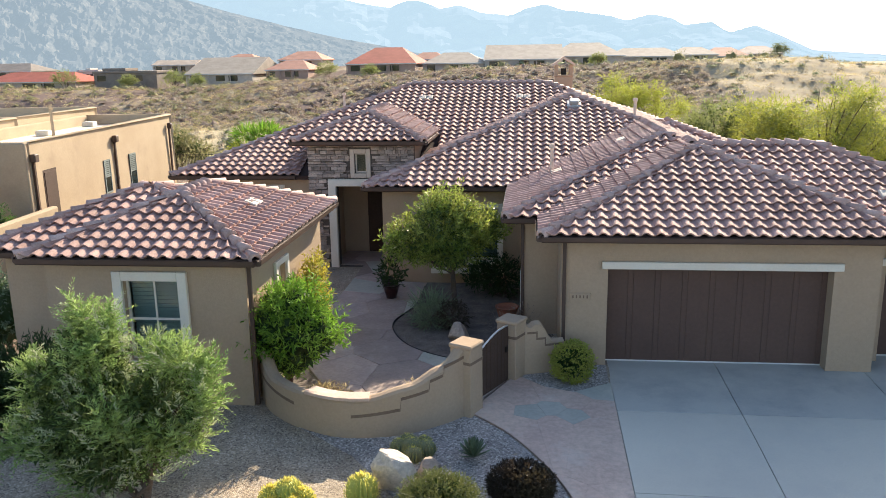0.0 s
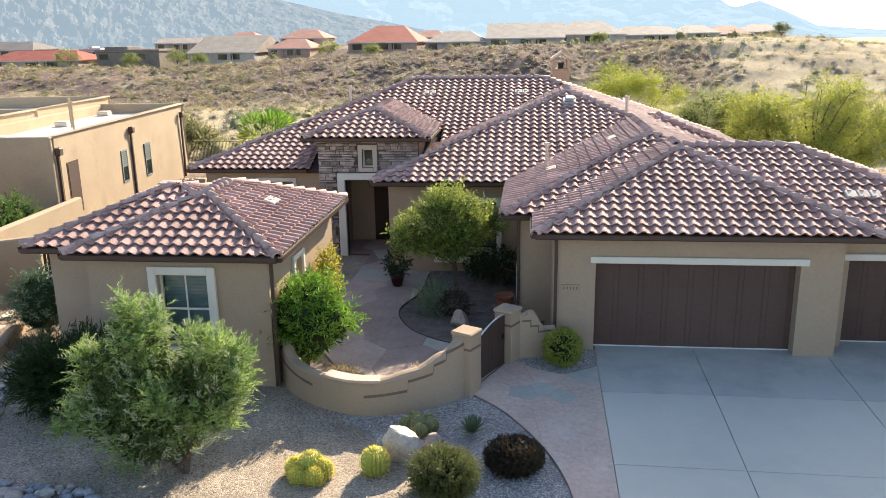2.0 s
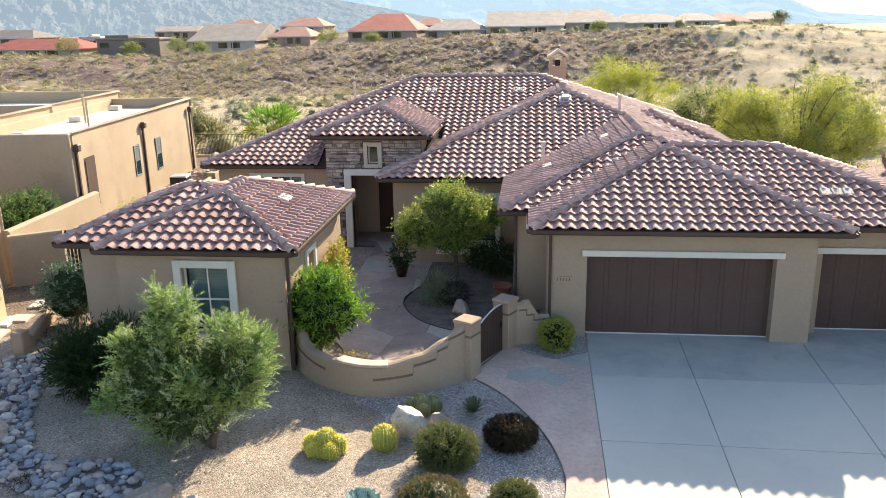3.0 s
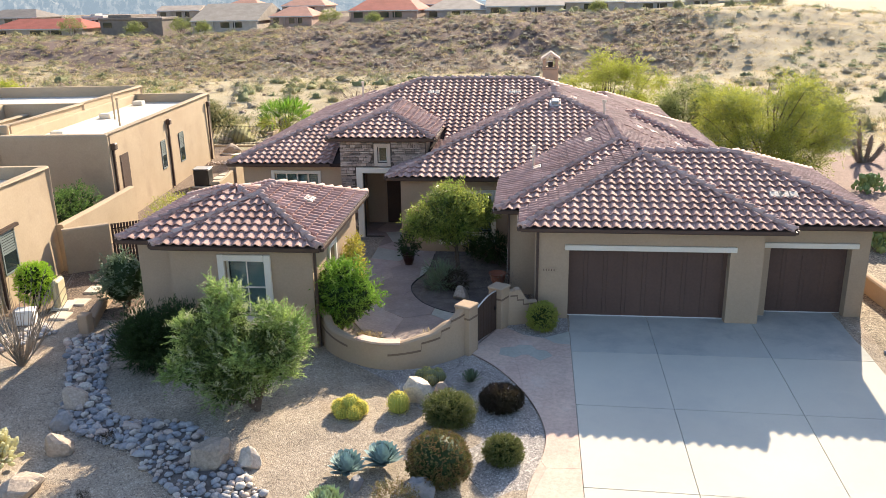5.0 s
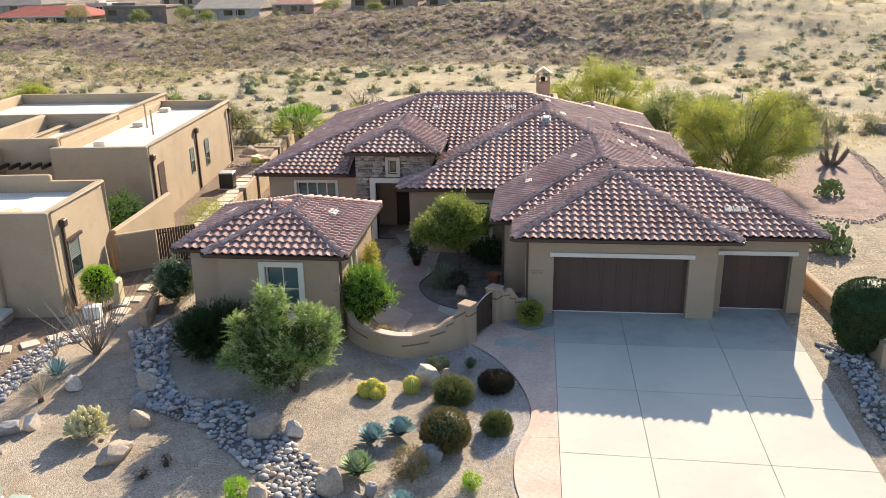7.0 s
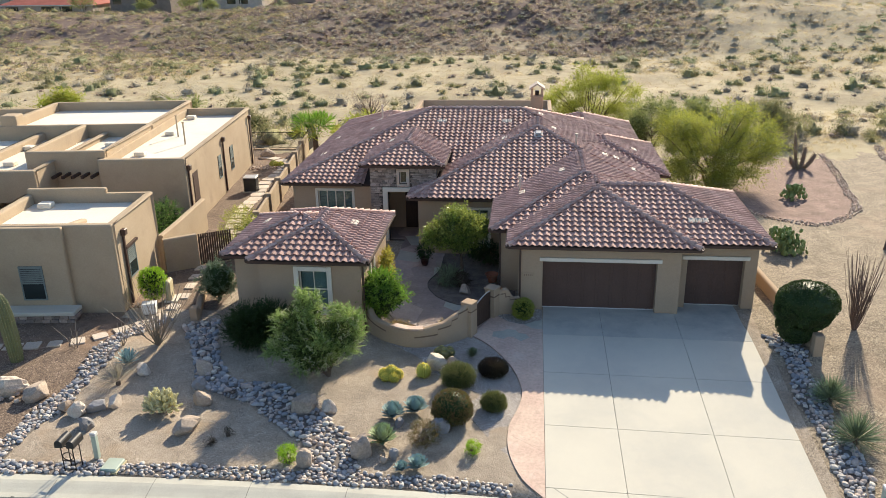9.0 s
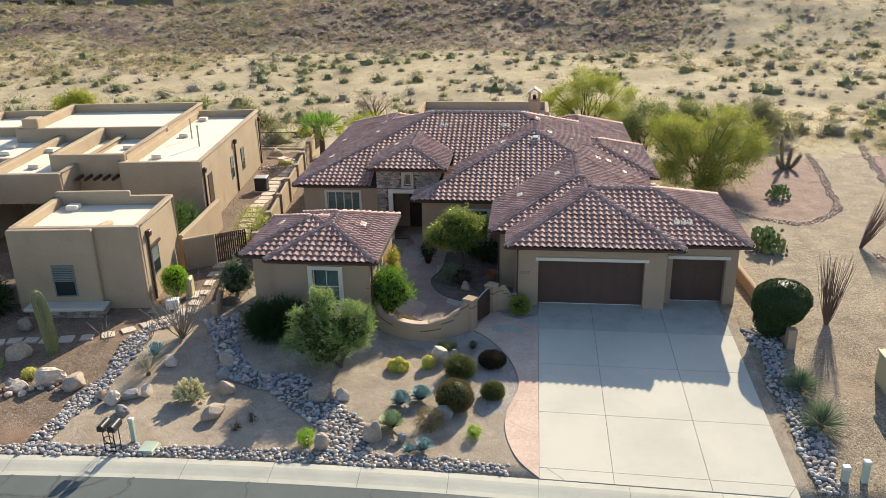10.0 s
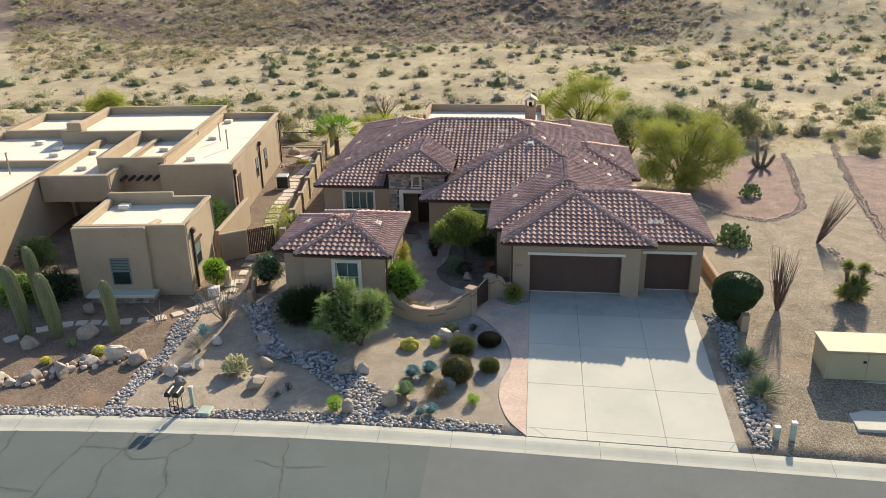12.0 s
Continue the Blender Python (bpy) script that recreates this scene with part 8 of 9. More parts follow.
# ---- boulders and cobbles ----
def rock_mesh(name, seed, sub, amp, material, flat=1.0, freq=1.2):
    bm = bmesh.new()
    bmesh.ops.create_icosphere(bm, subdivisions=sub, radius=0.5)
    rr = random.Random(seed * 31)
    cuts = [(Vector((rr.gauss(0, 1), rr.gauss(0, 1), rr.gauss(0.15, 0.8))).normalized(), rr.uniform(0.27, 0.42)) for _ in range(11)]
    for v in bm.verts:
        n = v.co.normalized()
        k = 1 + amp * noise.fractal(n * freq + Vector((seed * 7.1, seed * 3.3, 0)), 0.9, 2.0, 3)
        v.co = Vector((v.co.x * k, v.co.y * k, v.co.z * k * flat))
        if amp > 0.2:
            for m, d in cuts:
                e = v.co.dot(m) - d
                if e > 0:
                    v.co -= m * e * 0.92
            v.co += n * 0.018 * noise.fractal(n * 7 + Vector((seed, 0, 0)), 0.9, 2.0, 2)
    me = bpy.data.meshes.new(name)
    bm.to_mesh(me)
    bm.free()
    me.materials.append(material)
    me.polygons.foreach_set("use_smooth", [amp <= 0.2] * len(me.polygons))
    return me


def boulder(x, y, w, d, h, material, label, seed, turn=0.0):
    me = rock_mesh("boulder", seed, 3, 0.3, material)
    ob = new("boulder", me)
    ob.matrix_basis = pose(x, y, land(x, y) + h * 0.30, 0, 0, turn) @ Matrix.Diagonal((w * 0.95, d * 0.95, h * 1.3, 1))
    return tagged(ob, label, "boulder", "boulders")


for _i, _a in enumerate((
        (-2.05, 9.3, 0.8, 0.75, 0.8, PALEROCK, "large pale pink-white boulder beside barrel cacti"), (-1.5, 9.75, 0.6, 0.5, 0.35, BOULDER, "small tan boulder in gravel"),
        (-11.0, 8.2, 0.95, 0.85, 0.6, BOULDER, "rounded tan boulder at cobble bed"), (-10.75, 7.2, 0.75, 0.6, 0.45, GREYROCK, "blue-grey boulder at cobble bed"), (-10.2, 6.1, 0.95, 0.8, 0.55, BOULDER, "dark pitted boulder at cobble bed"),
        (-10.1, 4.35, 1.2, 0.8, 0.55, BOULDER, "low tan boulder in gravel"), (-6.45, 6.1, 1.15, 1.0, 0.75, BOULDER, "large grey-tan boulder at cobble bed"), (-5.55, 6.05, 0.68, 0.5, 0.5, PALEROCK, "smooth pale tan rock at cobble bed"),
        (-5.6, 3.05, 0.75, 0.7, 0.65, BOULDER, "tan boulder near the kerb"), (-3.95, 3.7, 1.05, 0.85, 0.75, BOULDER, "rough tan boulder beside agave"), (-2.85, 3.75, 0.5, 0.45, 0.4, GREYROCK, "grey boulder beside agave"), (-3.15, 3.45, 0.3, 0.28, 0.25, BOULDER, "small tan rock beside boulder"),
        (-1.5, 5.35, 0.8, 0.6, 0.5, GREYROCK, "blue-grey boulder under shrub"), (-2.95, 5.55, 0.5, 0.4, 0.3, GREYROCK, "grey rock between agaves"), (-13.3, 8.0, 1.0, 0.6, 0.45, PALEROCK, "flat pale boulder below agave"),
        (-14.3, 4.85, 0.8, 0.6, 0.5, PALEROCK, "angular pink-white boulder near cobbles"), (-13.75, 5.25, 0.85, 0.6, 0.5, GREYROCK, "angular blue-grey boulder near cobbles"), (-13.25, 5.6, 0.8, 0.5, 0.5, PALEROCK, "angular pale boulder near cobbles"), (-13.6, 4.2, 1.0, 0.6, 0.5, GREYROCK, "flat grey boulder near mailbox"), (-14.9, 5.1, 0.6, 0.6, 0.45, BOULDER, "tan boulder by cobbles"),
        (-17.4, 5.9, 1.35, 0.8, 0.75, PALEROCK, "large pale tan boulder on red gravel"), (-16.3, 5.8, 1.35, 0.9, 0.7, BOULDER, "large dark brown boulder on red gravel"), (-19.3, 4.3, 1.3, 0.9, 0.7, BOULDER, "brown boulder in rock row"), (-18.4, 5.3, 0.8, 0.6, 0.45, PALEROCK, "pale boulder in rock row"),
        (-20.4, 3.7, 1.2, 0.7, 0.5, BOULDER, "tan boulder in rock row"), (-21.8, 3.3, 1.2, 0.7, 0.5, PALEROCK, "pale boulder in rock row"), (-18.9, 5.6, 0.6, 0.5, 0.4, GREYROCK, "grey rock in rock row"), (-22.3, 6.5, 1.0, 0.8, 0.7, BOULDER, "rounded boulder near saguaros"), (-20.0, 7.9, 1.3, 0.9, 0.8, BOULDER, "large boulder in adobe shade"), (-21.3, 10.4, 1.0, 0.8, 0.7, BOULDER, "boulder below window ledge"),
        (-1.55, 16.2, 0.75, 0.6, 0.45, BOULDER, "tan boulder in planter"), (-19.3, 42.5, 1.4, 1.0, 0.7, BOULDER, "boulder in back yard"), (-17.0, 43.2, 1.0, 0.8, 0.6, BOULDER, "boulder in back yard"), (14.7, 16.8, 0.55, 0.4, 0.3, BOULDER, "dark rock in tan gravel"))):
    boulder(*_a, seed=_i + 1, turn=_i * 47)

# dark colour under cobbles, for the shade in the gaps between them
BED_GAP_DARK = surface("cobble_gap_dark", (0.19, 0.165, 0.145), rough=0.95, fine=30, var=0.3)
COBBLES = [rock_mesh("cobble", s, 2, 0.24, COBBLE, 0.58, 1.5) for s in range(40, 48)]
_ico = [rock_mesh("cobble_seed", s, 1, 0.24, COBBLE_J, 0.58, 1.5) for s in range(60, 66)]
LOOSE = [([v.co.copy() for v in me.vertices], [tuple(f.vertices) for f in me.polygons]) for me in _ico]
for _me in _ico:
    bpy.data.meshes.remove(_me)


EDGEROCK = surface("edging_rock", (0.62, 0.50, 0.40), (0.46, 0.35, 0.28), rough=0.9, big=2.0, fine=18, var=0.2, bump=0.5, bump_scale=30, rand="object", rand_var=0.3)
EDGEROCK_J = surface("edging_rock_joined", (0.62, 0.50, 0.40), (0.46, 0.35, 0.28), rough=0.9, big=2.0, fine=18, var=0.2, bump=0.5, bump_scale=30, rand="island", rand_var=0.3)
EDGEROCKS = [rock_mesh("rock", s, 2, 0.3, EDGEROCK, 0.7, 1.3) for s in range(80, 86)]


def cobble_bed(name, line, width, size, gap, label, seed, singly=300, wob=0.25):
    """Cobbles strewn over a band along a line; the first `singly` are pieces of their own."""
    r = random.Random(seed)
    pts = smooth_line(line, 10)
    spots = []
    for a, b in zip(pts, pts[1:]):
        l = math.hypot(b[0] - a[0], b[1] - a[1])
        nx, ny = -(b[1] - a[1]) / max(l, 1e-6), (b[0] - a[0]) / max(l, 1e-6)
        for _ in range(int(l * width / (gap * gap) * 5.0) + 1):
            t, o = r.random(), r.uniform(-0.5, 0.5) * width * (1 + wob * math.sin(a[0] * 2.1 + a[1] * 1.7))
            spots.append((a[0] + (b[0] - a[0]) * t + nx * o, a[1] + (b[1] - a[1]) * t + ny * o, r.uniform(*size)))
    kept = []
    cell = {}
    for x, y, s in spots:
        k = (int(x / 0.4), int(y / 0.4))
        near = [q for dx in (-1, 0, 1) for dy in (-1, 0, 1) for q in cell.get((k[0] + dx, k[1] + dy), [])]
        if all(math.hypot(x - q[0], y - q[1]) > (s + q[2]) * (0.275 if singly > 200 else 0.42) for q in near):
            cell.setdefault(k, []).append((x, y, s))
            kept.append((x, y, s))
    cx, cy = kept[len(kept) // 2][:2]
    t = thing(name, (cx, cy, land(cx, cy)), label, "cobbles", kind="stuff" if len(kept) > 300 else "")
    base = Vector(t.location)
    bm = bmesh.new()
    w = width * 0.47
    grid = []
    for i, (x, y) in enumerate(pts):
        d = (Vector(pts[min(i + 1, len(pts) - 1)]) - Vector(pts[max(i - 1, 0)])).normalized()
        row = []
        for o in (-1, -0.5, 0, 0.5, 1):
            k = o * w * (1 + wob * 0.8 * math.sin(x * 2.1 + y * 1.7))
            px, py = x - d.y * k, y + d.x * k
            row.append(bm.verts.new((px, py, land(px, py) + 0.012)))
        grid.append(row)
    for a, b in zip(grid, grid[1:]):
        for k in range(4):
            bm.faces.new((a[k], a[k + 1], b[k + 1], b[k]))
    bmesh.ops.recalc_face_normals(bm, faces=bm.faces)
    # dense beds get the dark strip that paints shade between the stones
    if singly > 200:
        part("bed_soil", bm, BED_GAP_DARK, t)
    else:
        bm.free()
    verts, faces = [], []
    for i, (x, y, s) in enumerate(kept):
        m = pose(x, y, land(x, y) + s * 0.16, r.uniform(-14, 14), r.uniform(-14, 14), r.uniform(0, 360)) @ Matrix.Diagonal((s * r.uniform(0.85, 1.3), s * r.uniform(0.7, 0.95), s * r.uniform(0.8, 1.05), 1))
        if i < singly:
            ob = share("cobble" if singly > 200 else "rock", r.choice(COBBLES if singly > 200 else EDGEROCKS), t, Matrix.Identity(4))
            ob.matrix_basis = Matrix.Translation(-base) @ m
        else:
            v, f = r.choice(LOOSE)
            b = len(verts)
            verts += [tuple(m @ p) for p in v]
            faces += [tuple(q + b for q in g) for g in f]
    if verts:
        tagged(part("cobbles_rest", (verts, faces), COBBLE_J if singly > 200 else EDGEROCK_J, t, smooth=True), kind="stuff")


cobble_bed("cobble_bed", [(-12.7, 12.3), (-11.75, 10.1), (-11.0, 8.7), (-10.4, 7.7), (-9.4, 7.1), (-8.0, 6.8), (-7.0, 5.9), (-6.0, 5.1), (-5.2, 4.3), (-4.75, 3.4), (-4.9, 2.6)], 1.35, (0.13, 0.38), 0.2, "dry creek bed of grey river cobbles", 1, 299)
cobble_bed("cobble_strip", [(-24.0, 0.75), (-20.0, 1.15), (-15.0, 1.75), (-10, 2.2), (-5, 2.45), (-1.0, 2.55), (1.0, 2.5)], 0.62, (0.13, 0.28), 0.19, "strip of river cobbles along the kerb", 2)
cobble_bed("cobble_strip", [(-14.3, 12.6), (-15.2, 11.3), (-15.75, 10.2), (-15.35, 7.2), (-15.55, 4.2), (-15.7, 2.2)], 0.8, (0.12, 0.3), 0.2, "line of pale river cobbles between front yards", 3)
cobble_bed("cobble_strip", [(11.5, 13.0), (11.85, 11.6), (11.7, 9.8), (11.6, 7.5), (11.7, 6.0), (11.75, 4.9), (11.6, 3.4), (11.6, 2.5)], 0.95, (0.13, 0.33), 0.22, "strip of river cobbles beside the driveway", 4)
cobble_bed("rock_edging", [(13.6, 31.2), (14.4, 30.1), (15.6, 28.5), (16.9, 27.7), (18.2, 27.5), (19.9, 29.0), (21.2, 31.1), (22.0, 35.4), (22.9, 40.1), (23.6, 45.0)], 0.5, (0.12, 0.24), 0.22, "edging line of brown rocks round red gravel", 5, 190)
cobble_bed("rock_edging", [(28.9, 48.0), (28.2, 45.6), (26.8, 38.7), (25.7, 32.9), (24.8, 26.9), (24.3, 23.5)], 0.6, (0.12, 0.24), 0.26, "edging line of brown rocks along gravel path", 6, 190)
cobble_bed("rock_edging", [(20.4, 22.5), (20.5, 19.9), (21.5, 19.1), (25.0, 17.2)], 0.5, (0.14, 0.28), 0.24, "scattered edging rocks in tan gravel", 7, 190)
cobble_bed("rock_edging", [(-22.6, 3.2), (-21.7, 3.4), (-20.5, 3.5), (-19.6, 4.6), (-18.7, 5.2), (-17.6, 5.6), (-16.6, 5.7)], 0.8, (0.25, 0.6), 0.34, "row of tan rocks edging the red gravel", 9, 190)
cobble_bed("rock_edging", [(-19.5, 38.6), (-18.0, 38.9), (-16.9, 38.6)], 0.8, (0.16, 0.3), 0.25, "small rocks in the back yard", 8, 190)

STEP_TURN = [0.8, 0.6, 0.4, 0.2, 0.15, 0.15, 0.25, 0.3, 0.45, 0.65, 0.75, 0.8, 1.0, 1.55, 1.6, 1.7, 1.7, 1.7]
STEPSTONE = surface("pale_step_stone", (0.62, 0.53, 0.43), (0.55, 0.46, 0.37), rough=0.85, big=2, fine=14, var=0.1, rand="object", rand_var=0.1)
for _i, (_x, _y) in enumerate(((-23.7, 7.2), (-22.7, 8.3), (-21.75, 8.9), (-21.05, 9.15), (-20.35, 9.3), (-19.6, 9.4), (-18.85, 9.55), (-18.0, 9.8), (-17.2, 10.1), (-16.5, 10.65), (-15.85, 11.3), (-15.25, 11.95), (-14.75, 12.7), (-14.6, 13.7), (-14.65, 14.9), (-14.8, 16.1), (-15.0, 17.3), (-15.15, 18.5))):
    _r = random.Random(_i)
    _ang = STEP_TURN[_i]
    _w, _d = _r.uniform(0.28, 0.34), _r.uniform(0.25, 0.32)
    _pts = [(_x + math.cos(_ang) * a * _w - math.sin(_ang) * b * _d, _y + math.sin(_ang) * a * _w + math.cos(_ang) * b * _d) for a, b in
            [(q[0] * _r.uniform(0.85, 1.05), q[1] * _r.uniform(0.8, 1.1)) for q in ((-1, -1), (0.1, -1.08), (1, -1), (1.05, 0.1), (1, 1), (-0.1, 1.05), (-1, 1))]]
    tagged(part("stepping_stone", slab(_pts, 0.05, 0.09, 0.012), STEPSTONE, None), "pale flat stepping stone in red gravel", "stepping stone", "stepping stones")
_way = smooth_line([(-20.2, 42.5), (-19.0, 42.0), (-18.0, 41.3), (-17.25, 40.2), (-16.9, 38.8), (-16.9, 37.4), (-17.0, 36.2), (-17.05, 34.6), (-16.8, 32.9), (-16.55, 31.2), (-16.5, 29.0), (-16.2, 26.5), (-15.7, 24.0), (-15.3, 21.0)], 10)
_gone, _last = 0.0, Vector(_way[0])
for _i, _q in enumerate(_way[1:]):
    _d = Vector(_q) - _last
    _gone += _d.length
    _last = Vector(_q)
    if _gone < 0.86:
        continue
    _gone = 0.0
    _r = random.Random(_i + 90)
    _d.normalize()
    _pts = [(_q[0] + _d.x * a * 0.39 * _r.uniform(0.9, 1.05) - _d.y * b * 0.42 * _r.uniform(0.85, 1.1), _q[1] + _d.y * a * 0.39 + _d.x * b * 0.42 * _r.uniform(0.85, 1.1)) for a, b in ((-1, -1), (0, -1.08), (1, -1), (1.02, 0), (1, 1), (0, 1.06), (-1, 1), (-1.03, 0))]
    tagged(part("stepping_stone", slab(_pts, 0.05, 0.09, 0.012), STEPSTONE, None), "pale flat stepping stone in side yard", "stepping stone", "stepping stones")


# ---- houses on the hill ----
def far_house(x0, x1, y, eave, ridge, deep, roof_col, wall_col, label, gable=False, flat=False):
    """A hill-top house: walls, roof, dark boxes for windows and shaded porch openings."""
    depth = deep if flat else max(deep, (ridge - eave) * 2 / 0.30)
    mx = (x0 + x1) / 2
    base = min(land(mx, y), eave - 2.6)
    t = thing("hill_house", (mx, y + depth / 2, base), label, "house", "houses on the hill")
    wm = surface("hill_wall", wall_col, rough=0.9, var=0.05, bump=0.0)
    rm = surface("hill_roof", roof_col, rough=0.85, big=0.4, fine=3.0, var=0.12, bump=0.0)
    part("wall", boxes((x0 + 0.6, x1 - 0.6, y + 0.6, y + depth - 0.6, base - 3, eave)), wm, t)
    if flat:
        part("roof", boxes((x0 + 0.3, x1 - 0.3, y + 0.3, y + depth - 0.3, eave, eave + 0.7), bevel=0.1), wm, t)
        part("roof_block", boxes((x0 + 2, x0 + (x1 - x0) * 0.45, y + 3, y + depth - 1, eave + 0.7, ridge), bevel=0.1), wm, t)
    else:
        bm = bmesh.new()
        h = 0.1 if gable else min(depth, x1 - x0) / 2 * 0.6
        lo = [bm.verts.new(p) for p in ((x0, y, eave - 0.25), (x1, y, eave - 0.25), (x1, y + depth, eave - 0.25), (x0, y + depth, eave - 0.25))]
        up = [bm.verts.new(p) for p in ((x0, y, eave), (x1, y, eave), (x1, y + depth, eave), (x0, y + depth, eave))]
        a, b = bm.verts.new((x0 + h, y + depth / 2, ridge)), bm.verts.new((x1 - h, y + depth / 2, ridge))
        for f in ((up[0], up[1], b, a), (up[1], up[2], b), (up[2], up[3], a, b), (up[3], up[0], a), tuple(lo[::-1])):
            bm.faces.new(f)
        for i in range(4):
            bm.faces.new((lo[i], lo[(i + 1) % 4], up[(i + 1) % 4], up[i]))
        part("roof", bm, rm, t)
        part("fascia", boxes((x0 - 0.05, x1 + 0.05, y - 0.08, y - 0.005, eave - 0.28, eave - 0.02)), PLASTIC_W, t)
    w = (x1 - x0 - 1.6) / 5
    for i in range(5):
        if i in (0, 2, 3):
            # dark box on the uncut wall, coloured as the shade in an opening
            part("window", boxes((x0 + 0.8 + i * w + 0.2 * w, x0 + 0.8 + (i + 1) * w - 0.1 * w, y + 0.5, y + 0.585, eave - 2.1, eave - 0.55)), GLASS, t, "dark glass box for a shaded opening")
    for i in range(4):
        px = x0 + 0.5 + (x1 - x0 - 1.0) * i / 3
        if not flat:
            part("porch_post", boxes((px - 0.12, px + 0.12, y + 0.05, y + 0.25, base - 1, eave - 0.25)), wm, t)


RED, PINK, SAND, PALE, GREY, TAN = (0.40, 0.115, 0.08), (0.46, 0.235, 0.17), (0.50, 0.41, 0.33), (0.42, 0.36, 0.30), (0.24, 0.21, 0.185), (0.36, 0.31, 0.255)
far_house(-161, -130.4, 222, 2.4, 5.1, 12, RED, SAND, "low house with red tile roof")
far_house(-176, -155.5, 240, 5.4, 7.8, 12, GREY, SAND, "distant house with grey tile roof")
far_house(-126.9, -106.6, 224, 4.4, 5.9, 12, GREY, (0.27, 0.22, 0.18), "flat-roofed brown adobe house on hill", flat=True)
far_house(-144.5, -136.5, 246, 4.7, 6.0, 9, PALE, (0.6, 0.55, 0.5), "flat pale house on hill", flat=True)
far_house(-123, -108, 255, 6.6, 8.1, 10, SAND, SAND, "tan house behind trees on hill", gable=True)
far_house(-100.3, -79.5, 228, 3.9, 8.6, 14, TAN, (0.58, 0.50, 0.42), "wide house with beige tile roof", gable=True)
far_house(-101.5, -90.0, 262, 8.0, 9.8, 10, PINK, SAND, "distant house with salmon roof")
far_house(-77.4, -64.0, 232, 4.8, 7.4, 12, PINK, (0.48, 0.33, 0.26), "house with salmon tile roof")
far_house(-79, -64.5, 250, 7.6, 10.2, 11, PINK, SAND, "distant salmon-roofed house on hill")
far_house(-53.3, -32.4, 232, 6.1, 10.8, 16, RED, (0.42, 0.30, 0.24), "large house with bright red tile roof")
far_house(-40, -27.8, 270, 7.2, 9.4, 12, PINK, SAND, "distant pink-roofed house on hill")
far_house(-31.8, -13.0, 240, 5.9, 9.0, 14, PALE, (0.50, 0.42, 0.36), "house with pale tile roof")
far_house(-13.4, 9.9, 238, 6.7, 11.0, 15, PALE, (0.55, 0.48, 0.42), "large house with cream tile roof", gable=True)
far_house(6.1, 28.5, 248, 7.4, 11.4, 16, PALE, (0.52, 0.45, 0.39), "house with pale hip roof")
far_house(25, 48.5, 262, 7.0, 9.6, 16, PALE, (0.5, 0.44, 0.38), "pale roofed house on hill")
far_house(48, 62.7, 280, 7.3, 9.8, 14, PALE, (0.5, 0.44, 0.38), "pale roofed house on hill")
far_house(61, 75.3, 290, 6.7, 9.6, 14, PINK, (0.5, 0.42, 0.36), "pink roofed house on hill")
far_house(74.9, 89.3, 300, 7.3, 10.0, 14, (0.42, 0.33, 0.28), (0.45, 0.38, 0.32), "tan roofed house on hill")


for _i, (_x, _h) in enumerate(((-131, 6.0), (-98.5, 5.6), (-55, 5.0), (-112, 4.4), (-43, 3.4), (18, 3.4), (64, 3.6), (-92, 4.0))):
    desert_tree(_x, 217.0, "pale green desert tree before the hill houses", [(0, 0, _h * 0.62, _h * 0.5, _h * 0.45, _h * 0.36), (_h * 0.35, 0, _h * 0.5, _h * 0.32, _h * 0.3, _h * 0.26), (-_h * 0.38, 0, _h * 0.5, _h * 0.3, _h * 0.3, _h * 0.25)], LEAF_FAR if _i != 6 else SCRUB[3], 420, 0.26, 0.07, 500 + _i, 3, lump=(0.4, 0.9))


# ---- desert scrub ----
def dome(seed, sub):
    """A lumpy half ball of twigs, about one metre across: the dense body of a bush."""
    bm = bmesh.new()
    bmesh.ops.create_icosphere(bm, subdivisions=sub, radius=0.5)
    bmesh.ops.delete(bm, geom=[v for v in bm.verts if v.co.z < -0.12], context="VERTS")
    for v in bm.verts:
        v.co *= 0.72 + 0.75 * noise.fractal(v.co.normalized() * 1.7 + Vector((seed * 5.3, 0, seed)), 0.9, 2.0, 2)
    out = np.array([v.co for v in bm.verts]), [tuple(v.index for v in f.verts) for f in bm.faces]
    bm.free()
    return out


DOMES = [dome(k, 2) for k in range(5)]
FAR_DOMES = [dome(k, 1) for k in range(7)]


